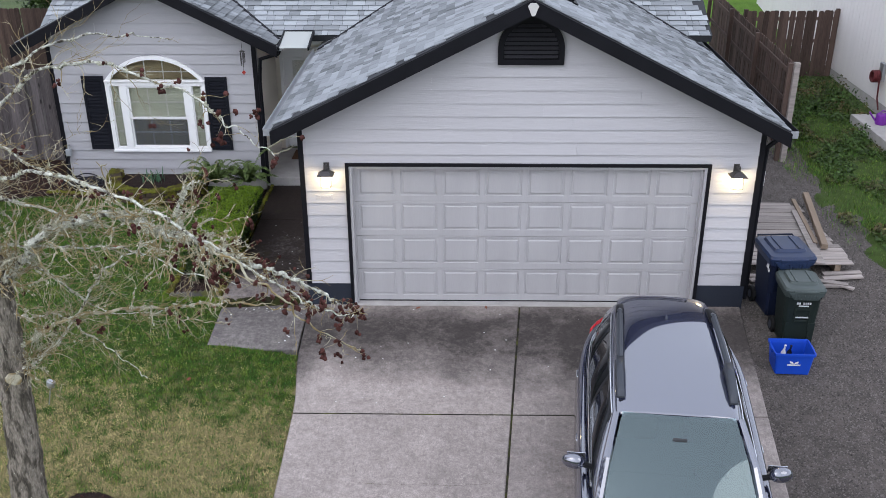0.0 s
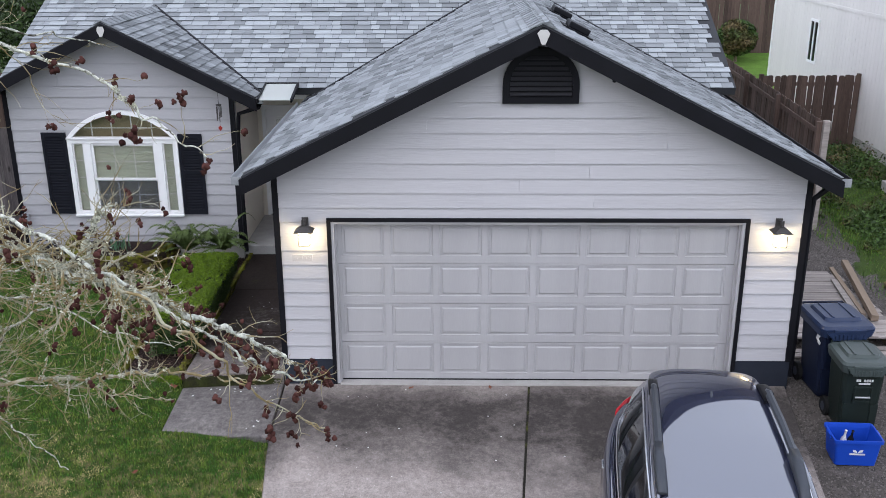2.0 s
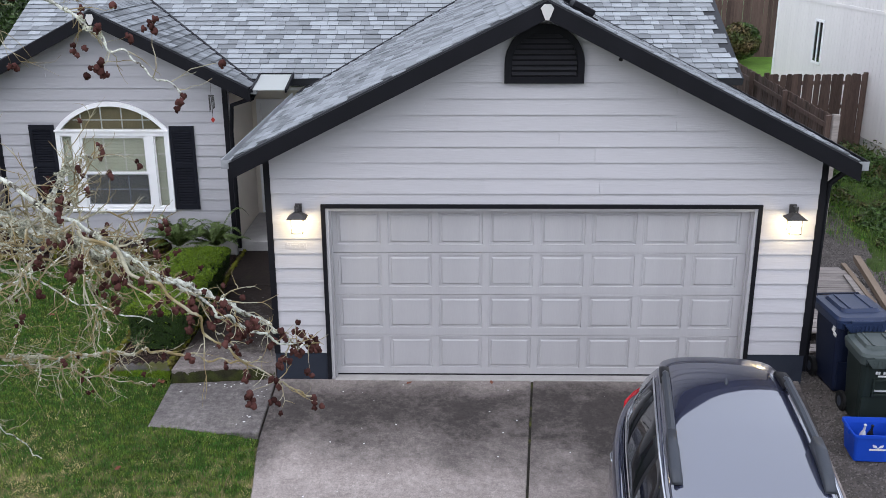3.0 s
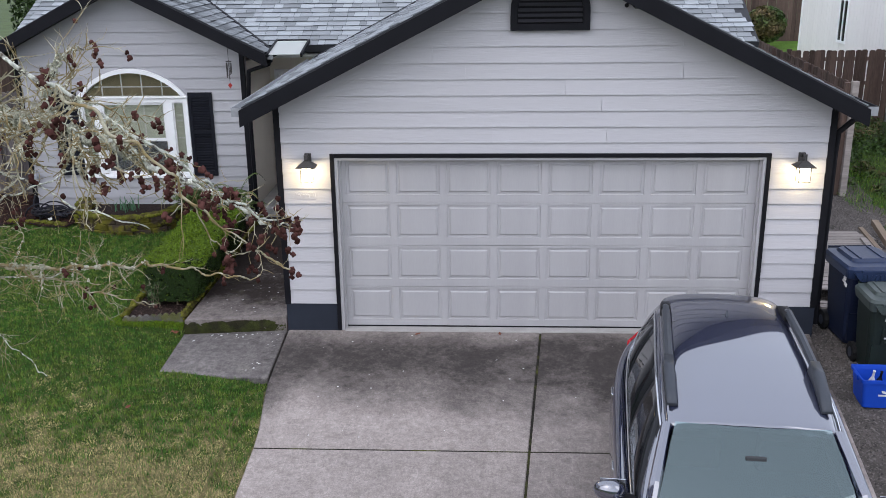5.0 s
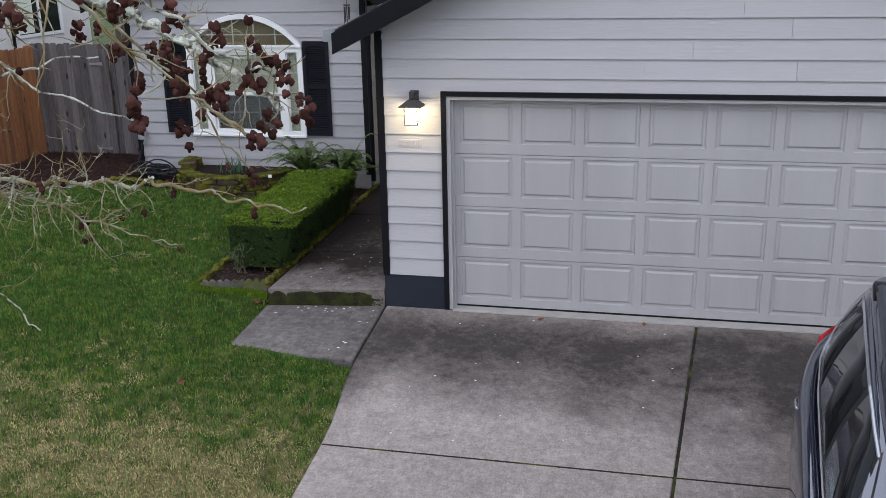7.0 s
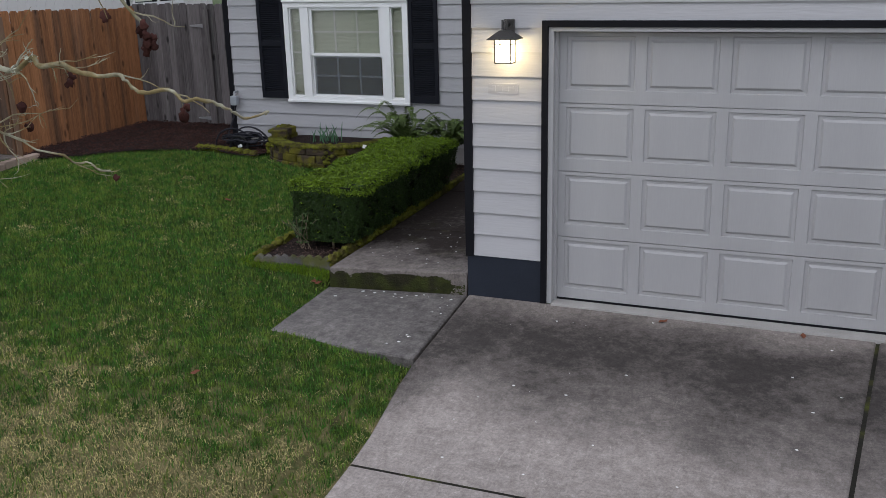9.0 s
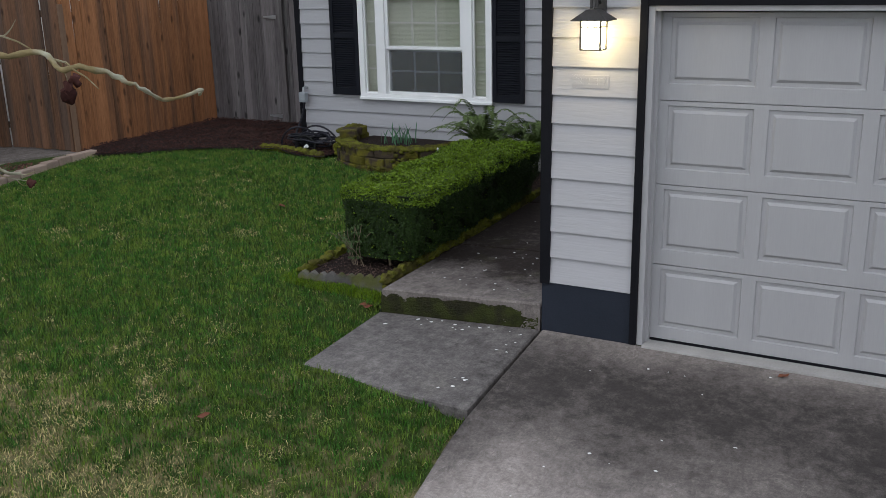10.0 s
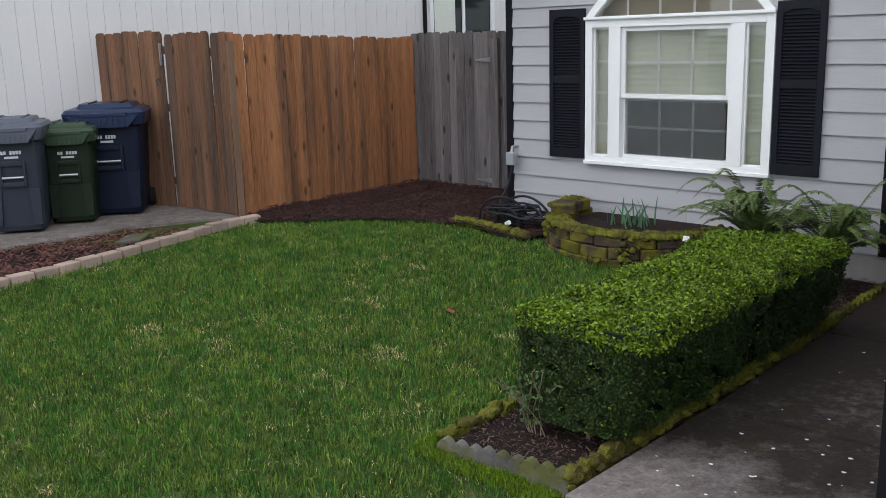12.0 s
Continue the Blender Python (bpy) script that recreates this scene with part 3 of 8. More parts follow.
ENTRY = mat("cream_entry_paint", (0.72, 0.67, 0.58), 0.6, var=0.06, scale=2, fine=60)
part("side_wall", box_bm((HX0, HY + 0.152, 0.0), (HX0 + 0.14, 12.0, 2.75)), SIDING_GREY, wall_house)
part("side_wall", box_bm((HX1 - 0.14, HY + 0.152, 0.1), (HX1, 6.1, 2.75)), ENTRY, wall_house)
wall_entry = tagged(empty("wall_entry"), "pale entry wall behind the porch", "wall", kind="structure")
part("wall_panel", box_bm((HX1 - 0.14, 6.1, 0.1), (-2.08, 6.24, 2.9)), ENTRY, wall_entry)
part("wall_panel", box_bm((-1.14, 6.1, 0.1), (-0.58, 6.24, 2.9)), ENTRY, wall_entry)
part("wall_panel", box_bm((-2.08, 6.1, 2.42), (-1.14, 6.24, 2.9)), ENTRY, wall_entry)
wall_back = tagged(empty("wall_back"), "plain rear walls closing the house", "wall", kind="structure")
part("back_wall", box_bm((HX0, 12.0, 0.0), (GX1, 12.14, 2.75)), SIDING_GREY, wall_back)
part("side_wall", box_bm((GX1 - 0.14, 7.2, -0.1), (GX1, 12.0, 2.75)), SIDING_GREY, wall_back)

# ---- front door ----
front_door = tagged(empty("door_2"), "white front door with a glazed storm panel, closed", "door", kind="structure")
FX0, FX1, FZ = -2.08, -1.14, 0.36
for a, b, c, d in ((FX0, FX0 + 0.07, FZ, FZ + 2.06), (FX1 - 0.07, FX1, FZ, FZ + 2.06), (FX0 + 0.07, FX1 - 0.07, FZ + 1.99, FZ + 2.06)):
    part("door_frame", box_bm((a, 6.04, c), (b, 6.2, d), bevel=0.004), WHITE, front_door)
leaf = part("door_leaf", box_bm((FX0 + 0.07, 6.1, FZ + 0.01), (FX1 - 0.07, 6.14, FZ + 1.99)), WHITE, front_door)
for a, b, c, d in ((0.15, 0.71, 0.2, 0.85), (0.15, 0.71, 1.0, 1.85)):
    part("door_panel", box_bm((FX0 + 0.07 + a, 6.088, FZ + c), (FX0 + 0.07 + b, 6.1, FZ + d), bevel=0.01), WHITE, leaf)
GLASS = glass_mat("window_glass", (0.98, 0.98, 0.96), 0.97)
part("glass", box_bm((FX0 + 0.25, 6.078, FZ + 1.05), (FX0 + 0.75, 6.084, FZ + 1.8)), GLASS, leaf)
part("door_handle", cyl_bm((FX1 - 0.14, 6.1, FZ + 1.0), (FX1 - 0.14, 6.04, FZ + 1.0), 0.025), BLACK, front_door)

# ---- roofs ----
def shingle_mesh(w, h=0.165, t=0.017):
    me = bpy.data.meshes.new("shingle")
    v = [(0, 0, t), (w, 0, t), (w, h, 0.001), (0, h, 0.001), (0.002, 0.02, 0), (w - 0.002, 0.02, 0)]
    me.from_pydata(v, [], [(0, 1, 2, 3), (4, 5, 1, 0), (4, 0, 3), (1, 5, 2)])
    me.materials.append(SHINGLE)
    return me


WIDTHS = (0.11, 0.15, 0.19, 0.23, 0.3)
SHINGLES = [shingle_mesh(w - 0.006) for w in WIDTHS]


def roof_plane(parent, origin, along, up, length, rise, singles=0, seed=1, near=None):
    """A deck with lapped shingles; origin at an eave corner, along the eave, up the slope."""
    along, up = Vector(along).normalized(), Vector(up).normalized()
    out = along.cross(up)
    m = Matrix((along, up, out)).transposed().to_4x4()
    m.translation = origin
    part("roof_deck", box_bm((0, 0, -0.13), (length, rise, -0.001), m), DECK, parent)
    rng = random.Random(seed)
    places = []
    course = 0
    while course * 0.1435 < rise - 0.05:
        x = -rng.random() * 0.2
        while x < length:
            k = rng.randrange(5)
            w = WIDTHS[k]
            if x >= -0.001 and x + w <= length + 0.001:
                places.append((x, course * 0.1435 - 0.012, k, rng.uniform(-0.001, 0.003), 0 if rng.random() < 0.5 else 0.006))
            elif x < 0:
                places.append((0.0, course * 0.1435 - 0.012, 0, 0.0, 0))
                x = WIDTHS[0] - w
            x += w
        course += 1
    if near:
        places.sort(key=lambda q: near(m @ Vector((q[0], q[1], 0))))
    else:
        singles = 0
    for x, y, k, lift, thick in places[:singles]:
        ob = new("shingle", SHINGLES[k])
        ob.parent = parent
        ob.matrix_basis = m @ Matrix.Translation((x, y, lift))
    verts, faces = [], []
    for x, y, k, lift, thick in places[singles:]:
        w, t, n = WIDTHS[k] - 0.006, 0.016 + thick, len(verts)
        for a, b, c in ((0, 0, t), (w, 0, t), (w, 0.165, 0.001), (0, 0.165, 0.001), (0.002, 0.02, 0), (w - 0.002, 0.02, 0)):
            verts.append(m @ Vector((x + a, y + b, lift + c)))
        faces += [(n, n + 1, n + 2, n + 3), (n + 4, n + 5, n + 1, n), (n + 4, n, n + 3), (n + 1, n + 5, n + 2)]
    tagged(raw_mesh("shingle_field", verts, faces, SHINGLE, parent), kind="stuff")
    return m


S5 = math.hypot(1, PITCH)
GR_X0, GR_X1, GR_RIDGE, GR_Y0 = -1.0, 5.845, 4.52, -0.36
roof_garage = tagged(empty("roof_garage"), "grey asphalt-shingled gable roof over the garage", "roof", kind="structure")
gz = GR_RIDGE - PITCH * (2.41 - GR_X0)
toward = lambda p: (p - Vector((2.41, -3.0, 4.0))).length
roof_plane(roof_garage, (GR_X0, 7.6, gz), (0, -1, 0), (1, 0, PITCH), 7.6 - GR_Y0, (2.41 - GR_X0) * S5, 150, 11, toward)
gz2 = GR_RIDGE - PITCH * (GR_X1 - 2.41)
roof_plane(roof_garage, (GR_X1, GR_Y0, gz2), (0, 1, 0), (-1, 0, PITCH), 7.6 - GR_Y0, (GR_X1 - 2.41) * S5, 150, 12, toward)


def ridge_caps(parent, p, q, n):
    p, q = Vector(p), Vector(q)
    for k in range(n):
        a, b = p.lerp(q, k / n), p.lerp(q, (k + 1.25) / n)
        bm = bmesh.new()
        for s in (-1, 1):
            side = Vector((-(q - p).normalized().y, (q - p).normalized().x, 0)) * 0.15 * s
            drop = Vector((0, 0, -0.075))
            vs = [bm.verts.new(v) for v in (a + Vector((0, 0, 0.028)), b + Vector((0, 0, 0.012)), b + side + drop + Vector((0, 0, 0.012)), a + side + drop + Vector((0, 0, 0.028)))]
            low = [bm.verts.new(v.co - Vector((0, 0, 0.014))) for v in (vs[0], vs[3])]
            bm.faces.new(vs)
            bm.faces.new((vs[0], vs[3], low[1], low[0]))
        part("ridge_shingle", bm, SHINGLE, parent)


ridge_caps(roof_garage, (2.41, GR_Y0 + 0.0, GR_RIDGE), (2.41, 7.4, GR_RIDGE), 38)


def barge(parent, apex, foot, deep, thick, y0, material, label):
    """A sloping fascia from the apex down to the foot, both (x, z)."""
    (ax, az), (fx, fz) = apex, foot
    bm = bmesh.new()
    prism(bm, [(ax, az), (fx, fz), (fx, fz - deep), (ax, az - deep * 1.0)], y0, y0 + thick)
    return part("barge_board", bm, material, parent, label)


for fx in (GR_X0 - 0.02, GR_X1 + 0.02):
    fz = GR_RIDGE - PITCH * abs(fx - 2.41)
    barge(roof_garage, (2.41, GR_RIDGE - 0.02), (fx, fz - 0.02), 0.19, 0.045, GR_Y0 - 0.046, BLACK, "black barge board")
    bm = bmesh.new()
    prism(bm, [(2.41, GR_RIDGE - 0.16), (fx, fz - 0.16), (fx, fz - 0.19), (2.41, GR_RIDGE - 0.19)], GR_Y0, 0.0)
    part("soffit", bm, BLACK, roof_garage, "black boarded soffit")


DRIP = mat("grey_painted_metal", (0.26, 0.27, 0.28), 0.5, var=0.2, scale=3, fine=40)


def gutter(parent, x, z, y0, y1, s, material=None, label="black metal gutter"):
    """An eaves gutter along y; s is the side away from the house."""
    prof = [(0, 0.0), (0, -0.09), (0.045 * s, -0.1), (0.1 * s, -0.06), (0.115 * s, 0.0), (0.105 * s, 0.0), (0.09 * s, -0.055), (0.04 * s, -0.088), (0.008 * s, -0.08), (0.008 * s, 0.0)]
    bm = bmesh.new()
    prism(bm, [(x + a, z + b) for a, b in prof], y0, y1)
    part("gutter", bm, material or BLACK, parent, label)
    part("gutter_end", box_bm((min(x, x + 0.11 * s), y0 - 0.004, z - 0.1), (max(x, x + 0.11 * s), y0 - 0.001, z)), DRIP, parent, "pale gutter end cap")


gutter(roof_garage, GR_X0 - 0.01, gz - 0.01, GR_Y0 + 0.02, 4.3, -1, DRIP, "grey painted metal gutter")
gutter(roof_garage, GR_X1 + 0.01, gz2 - 0.01, GR_Y0 + 0.02, 7.0, 1)
bm = bmesh.new()
tube(bm, [(GR_X1 + 0.07, 0.0, gz2 - 0.1), (GR_X1 + 0.03, 0.02, gz2 - 0.2), (GX1 + 0.06, 0.05, gz2 - 0.36), (GX1 + 0.05, 0.06, 2.2), (GX1 + 0.05, 0.06, 0.1)], 0.035, 8)
part("downspout", bm, BLACK, roof_garage, "black downspout")
bm = bmesh.new()
prism(bm, [(2.375, 4.465), (2.447, 4.465), (2.48, 4.425), (2.432, 4.305), (2.392, 4.305), (2.342, 4.425)], GR_Y0 - 0.062, GR_Y0 - 0.047)
APEX = mat("grey_white_plaque", (0.5, 0.49, 0.47), 0.6, var=0.1)
part("apex_plaque", bm, APEX, roof_garage, "small white shield-shaped plaque")

# half-round louvred vent
gable_vent = tagged(empty("gable_vent"), "black half-round louvred gable vent", "vent")
VX, VZ, VR = 2.43, 3.60, 0.435
outer = [(VX - VR, VZ)] + [(VX + VR * math.cos(a), VZ + 0.21 + (VR * 0.985) * math.sin(a)) for a in (math.pi * (1 - k / 20) for k in range(21))] + [(VX + VR, VZ)]
inner = [(VX - VR + 0.075, VZ + 0.075)] + [(VX + (VR - 0.075) * math.cos(a), VZ + 0.21 + (VR - 0.085) * math.sin(a)) for a in (math.pi * (1 - k / 20) for k in range(21))] + [(VX + VR - 0.075, VZ + 0.075)]
bm = bmesh.new()
va = [[bm.verts.new((x, y, z)) for x, z in ring] for y in (-0.075, -0.01) for ring in (outer, inner)]
for k in range(len(outer)):
    bm.faces.new((va[0][k - 1], va[0][k], va[1][k], va[1][k - 1]))
    bm.faces.new((va[0][k - 1], va[2][k - 1], va[2][k], va[0][k]))
    bm.faces.new((va[1][k - 1], va[1][k], va[3][k], va[3][k - 1]))
part("vent_frame", bm, BLACK, gable_vent)
bm = bmesh.new()
prism(bm, inner, -0.03, -0.023)
part("backing", bm, BLACK, gable_vent)
SLAT = mat("faded_black_slat", (0.03, 0.03, 0.034), 0.5, var=0.25, fine=90, bump=0.1)
for k in range(9):
    z = VZ + 0.085 + k * 0.058
    d = max(z + 0.02 - VZ - 0.21, 0)
    if d >= VR - 0.1:
        break
    w = math.sqrt((VR - 0.08) ** 2 - d * d) - 0.002
    part("slat", box_bm((-w, -0.024, -0.004), (w, 0.024, 0.004), Matrix.Translation((VX, -0.05, z + 0.02)) @ pose(0, 0, 0, 38)), SLAT, gable_vent)

# roof over the gabled wing
HR_Y0, HR_X0, HR_X1, HR_RIDGE = 3.97, -6.36, -1.72, 4.10
roof_wing = tagged(empty("roof_wing"), "grey asphalt-shingled gable roof over the window wall", "roof", kind="structure")
hz = HR_RIDGE - PITCH * (H_MID - HR_X0)
roof_plane(roof_wing, (HR_X0, 7.2, hz), (0, -1, 0), (1, 0, PITCH), 7.2 - HR_Y0, (H_MID - HR_X0) * S5, 0, 13)
hz2 = HR_RIDGE - PITCH * (HR_X1 - H_MID)
roof_plane(roof_wing, (HR_X1, HR_Y0, hz2), (0, 1, 0), (-1, 0, PITCH), 7.2 - HR_Y0, (HR_X1 - H_MID) * S5, 0, 14)
ridge_caps(roof_wing, (H_MID, HR_Y0, HR_RIDGE), (H_MID, 6.8, HR_RIDGE), 14)
for fx in (HR_X0 - 0.02, HR_X1 + 0.02):
    fz = HR_RIDGE - PITCH * abs(fx - H_MID)
    barge(roof_wing, (H_MID, HR_RIDGE - 0.02), (fx, fz - 0.02), 0.19, 0.045, HR_Y0 - 0.046, BLACK, "black barge board")
    bm = bmesh.new()
    prism(bm, [(H_MID, HR_RIDGE - 0.145), (fx, fz - 0.145), (fx, fz - 0.175), (H_MID, HR_RIDGE - 0.175)], HR_Y0, HY)
    part("soffit", bm, BLACK, roof_wing, "black boarded soffit")
gutter(roof_wing, HR_X1 + 0.01, hz2 - 0.01, HR_Y0 + 0.02, 4.7, 1)
bm = bmesh.new()
tube(bm, [(HR_X1 + 0.05, 4.12, hz2 - 0.1), (HR_X1 - 0.0, 4.16, hz2 - 0.2), (HX1 + 0.1, 4.25, hz2 - 0.32), (HX1 + 0.05, 4.3, 2.2), (HX1 + 0.05, 4.3, 0.25)], 0.035, 8)
part("downspout", bm, BLACK, roof_wing, "black downspout")
bm = bmesh.new()
prism(bm, [(H_MID + a, HR_RIDGE - 0.14 + b) for a, b in ((-0.04, 0.08), (0.04, 0.08), (0.06, 0.02), (0.02, -0.07), (-0.02, -0.07), (-0.06, 0.02))], HR_Y0 - 0.062, HR_Y0 - 0.047)
part("apex_plaque", bm, APEX, roof_wing, "small white shield-shaped plaque")

# the main roof behind both gables
roof_main = tagged(empty("roof_main"), "long grey asphalt-shingled main roof", "roof", kind="structure")
MP, MY0, MZ0 = 0.49, 4.46, 3.002
roof_plane(roof_main, (-6.1, MY0, MZ0), (1, 0, 0), (0, 1, MP), 12.05, 4.76 * math.hypot(1, MP), 0, 15)
roof_plane(roof_main, (5.95, 13.96, MZ0), (-1, 0, 0), (0, -1, MP), 12.05, 4.74 * math.hypot(1, MP), 0, 16)
part("gable_end", box_bm((5.5, 5.0, 2.7), (5.6, 13.0, 2.9)), SIDING_GREY, roof_main)
bm = bmesh.new()
prism(bm, [(4.4, 2.75), (14.0, 2.75), (9.2, 5.1)], 5.52, 5.62, lambda a, b, c: (b, a, c))
prism(bm, [(4.4, 2.75), (14.0, 2.75), (9.2, 5.1)], -5.9, -5.8, lambda a, b, c: (b, a, c))
part("gable_wall", bm, SIDING_GREY, roof_main)
porch_cover = tagged(empty("porch_cover"), "translucent white panel roofing the porch in a black frame", "porch roof", kind="structure")
MILKY = bpy.data.materials.new("milky_plastic")
MILKY.use_nodes = True
n, l = MILKY.node_tree.nodes, MILKY.node_tree.links
thru, skin_coat, both_sides = n.new("ShaderNodeBsdfTranslucent"), n.new("ShaderNodeBsdfDiffuse"), n.new("ShaderNodeMixShader")
thru.inputs["Color"].default_value, skin_coat.inputs["Color"].default_value = (0.85, 0.86, 0.84, 1), (0.6, 0.62, 0.6, 1)
l.new(thru.outputs[0], both_sides.inputs[1])
l.new(skin_coat.outputs[0], both_sides.inputs[2])
l.new(both_sides.outputs[0], n["Material Output"].inputs["Surface"])
slope = Matrix.Translation((0, 3.76, 2.93)) @ pose(0, 0, 0, 11)
part("panel", box_bm((-1.62, 0, 0), (-1.13, 0.7, 0.012), slope), MILKY, porch_cover)
for a, b in ((-1.65, -1.62), (-1.13, -1.1)):
    part("frame_bar", box_bm((a, -0.02, -0.03), (b, 0.72, 0.03), slope), BLACK, porch_cover)
part("frame_bar", box_bm((-1.62, 0.7, -0.03), (-1.13, 0.725, 0.03), slope), BLACK, porch_cover)
part("ceiling_board", box_bm((HX1, 4.72, 2.78), (GX0, 6.1, 2.84)), WHITE, porch_cover)
for dx, dy in ((0.25, 1.2), (0.25, 3.2)):
    zr = GR_RIDGE - PITCH * dx
    vent = tagged(empty("roof_vent", Matrix.Translation((2.41 + dx + 0.28, dy, zr - 0.14)) @ pose(0, 0, 0, 0, math.degrees(math.atan(PITCH)))), "low black metal roof vent", "roof vent", group="roof vents")
    part("hood", box_bm((-0.14, -0.2, 0.03), (0.14, 0.2, 0.11), bevel=0.02), BLACK, vent)
    part("flange", box_bm((-0.2, -0.25, 0.012), (0.2, 0.25, 0.032)), BLACK, vent)


# dark valley flashings where the gables meet the main roof
def valley(parent, p, q):
    """A thin metal strip along a valley, from its foot to its head."""
    p, q = Vector(p), Vector(q)
    way = (q - p).normalized()
    side = way.cross(Vector((0, 0, 1))).normalized() * 0.022
    up = Vector((0, 0, 1))
    bm = bmesh.new()
    a = [bm.verts.new(v) for v in (p - side + up * 0.03, p + side + up * 0.03, q + side + up * 0.03, q - side + up * 0.03)]
    b = [bm.verts.new(v.co - up * 0.05) for v in a]
    bm.faces.new(a)
    bm.faces.new(b[::-1])
    for k in range(4):
        bm.faces.new((a[k - 1], a[k], b[k], b[k - 1]))
    part("valley_flashing", bm, BLACK, parent, "dark valley flashing")


main_y = lambda z: MY0 + (z - MZ0) / MP
for x in (HR_X0, HR_X1):
    z = HR_RIDGE - PITCH * abs(x - H_MID)
    valley(roof_wing, (x, main_y(z), z), (H_MID, main_y(HR_RIDGE), HR_RIDGE))
for x in (GR_X0, GR_X1):
    z = GR_RIDGE - PITCH * abs(x - 2.41)
    valley(roof_garage, (x, main_y(z), z), (2.41, main_y(GR_RIDGE), GR_RIDGE))


# ---- the arched window ----
BLIND = mat("cream_blind", (0.66, 0.69, 0.6), 0.8, var=0.06, scale=3, fine=60, bump=0.2, stretch=(1, 1, 6))
BEIGE = mat("arch_backing_beige", (0.33, 0.27, 0.175), 0.9, var=0.15, scale=2, fine=20)
ROOM = mat("room_paint", (0.5, 0.42, 0.3), 0.9, var=0.1)
SCREEN = bpy.data.materials.new("insect_screen_mesh")
SCREEN.use_nodes = True
n, l = SCREEN.node_tree.nodes, SCREEN.node_tree.links
holes, threads, weave = n.new("ShaderNodeBsdfTransparent"), n.new("ShaderNodeBsdfDiffuse"), n.new("ShaderNodeMixShader")
threads.inputs["Color"].default_value, weave.inputs[0].default_value = (0.13, 0.137, 0.14, 1), 0.36
l.new(holes.outputs[0], weave.inputs[1])
l.new(threads.outputs[0], weave.inputs[2])
l.new(weave.outputs[0], n["Material Output"].inputs["Surface"])
window = tagged(empty("window_1"), "white vinyl window with an arched top, grilles and cream blinds", "window", kind="structure")
YF = HY - 0.05


def arch_points(x0, x1, z1, top, n=24):
    half, rise, mid = (x1 - x0) / 2, top - z1, (x0 + x1) / 2
    r = (half * half + rise * rise) / (2 * rise)
    a0 = math.asin(half / r)
    return [(mid + r * math.sin(a0 * (2 * k / n - 1)), top - r + r * math.cos(a0 * (2 * k / n - 1))) for k in range(n + 1)]


def band(name, outer, inner, y0, y1, material, parent):
    bm = bmesh.new()
    rings = [[bm.verts.new((x, y, z)) for x, z in ring] for y in (y0, y1) for ring in (outer, inner)]
    for k in range(len(outer) - 1):
        bm.faces.new((rings[0][k], rings[0][k + 1], rings[1][k + 1], rings[1][k]))
        bm.faces.new((rings[0][k], rings[2][k], rings[2][k + 1], rings[0][k + 1]))
        bm.faces.new((rings[1][k], rings[1][k + 1], rings[3][k + 1], rings[3][k]))
    return part(name, bm, material, parent)


band("arch_frame", arch_points(WX0, WX1, WZ1 - 0.01, W_ARCH), arch_points(WX0 + 0.085, WX1 - 0.085, WZ1 - 0.01, W_ARCH - 0.07), YF, HY + 0.06, WHITE, window)
frame_bars = [(WX0, WX0 + 0.075, WZ0, WZ1), (WX1 - 0.075, WX1, WZ0, WZ1), (WX0 + 0.075, WX1 - 0.075, WZ0, WZ0 + 0.055), (WX0 + 0.075, WX1 - 0.075, 2.12, WZ1 - 0.001),
              (-4.70, -4.575, WZ0 + 0.055, 2.12), (-3.51, -3.385, WZ0 + 0.055, 2.12)]
for a, b, c, d in frame_bars:
    part("window_frame", box_bm((a, YF, c), (b, HY + 0.06, d), bevel=0.004), WHITE, window)
part("window_sill", box_bm((WX0 - 0.005, YF - 0.02, WZ0 - 0.02), (WX1 + 0.005, HY, WZ0 + 0.012), bevel=0.005), WHITE, window)
part("transom_ledge", box_bm((WX0 - 0.005, YF - 0.025, WZ1 - 0.03), (WX1 + 0.005, HY, WZ1 - 0.003), bevel=0.006), WHITE, window)


def sash(x0, x1, z0, z1, y, cols, rows, rim):
    for a, b, c, d in ((x0, x0 + rim, z0, z1), (x1 - rim, x1, z0, z1), (x0 + rim, x1 - rim, z0, z0 + rim), (x0 + rim, x1 - rim, z1 - rim, z1)):
        part("sash_rail", box_bm((a, y, c), (b, y + 0.035, d), bevel=0.003), WHITE, window)
    pane = part("pane", box_bm((x0 + rim, y + 0.014, z0 + rim), (x1 - rim, y + 0.018, z1 - rim)), GLASS, window)
    pane.visible_shadow = False
    for k in range(1, cols):
        x = x0 + rim + (x1 - x0 - 2 * rim) * k / cols
        part("grille_bar", box_bm((x - 0.011, y + 0.0225, z0 + rim), (x + 0.011, y + 0.03, z1 - rim)), WHITE, window)
    for k in range(1, rows):
        z = z0 + rim + (z1 - z0 - 2 * rim) * k / rows
        part("grille_bar", box_bm((x0 + rim, y + 0.0225, z - 0.011), (x1 - rim, y + 0.0295, z + 0.011)), WHITE, window)


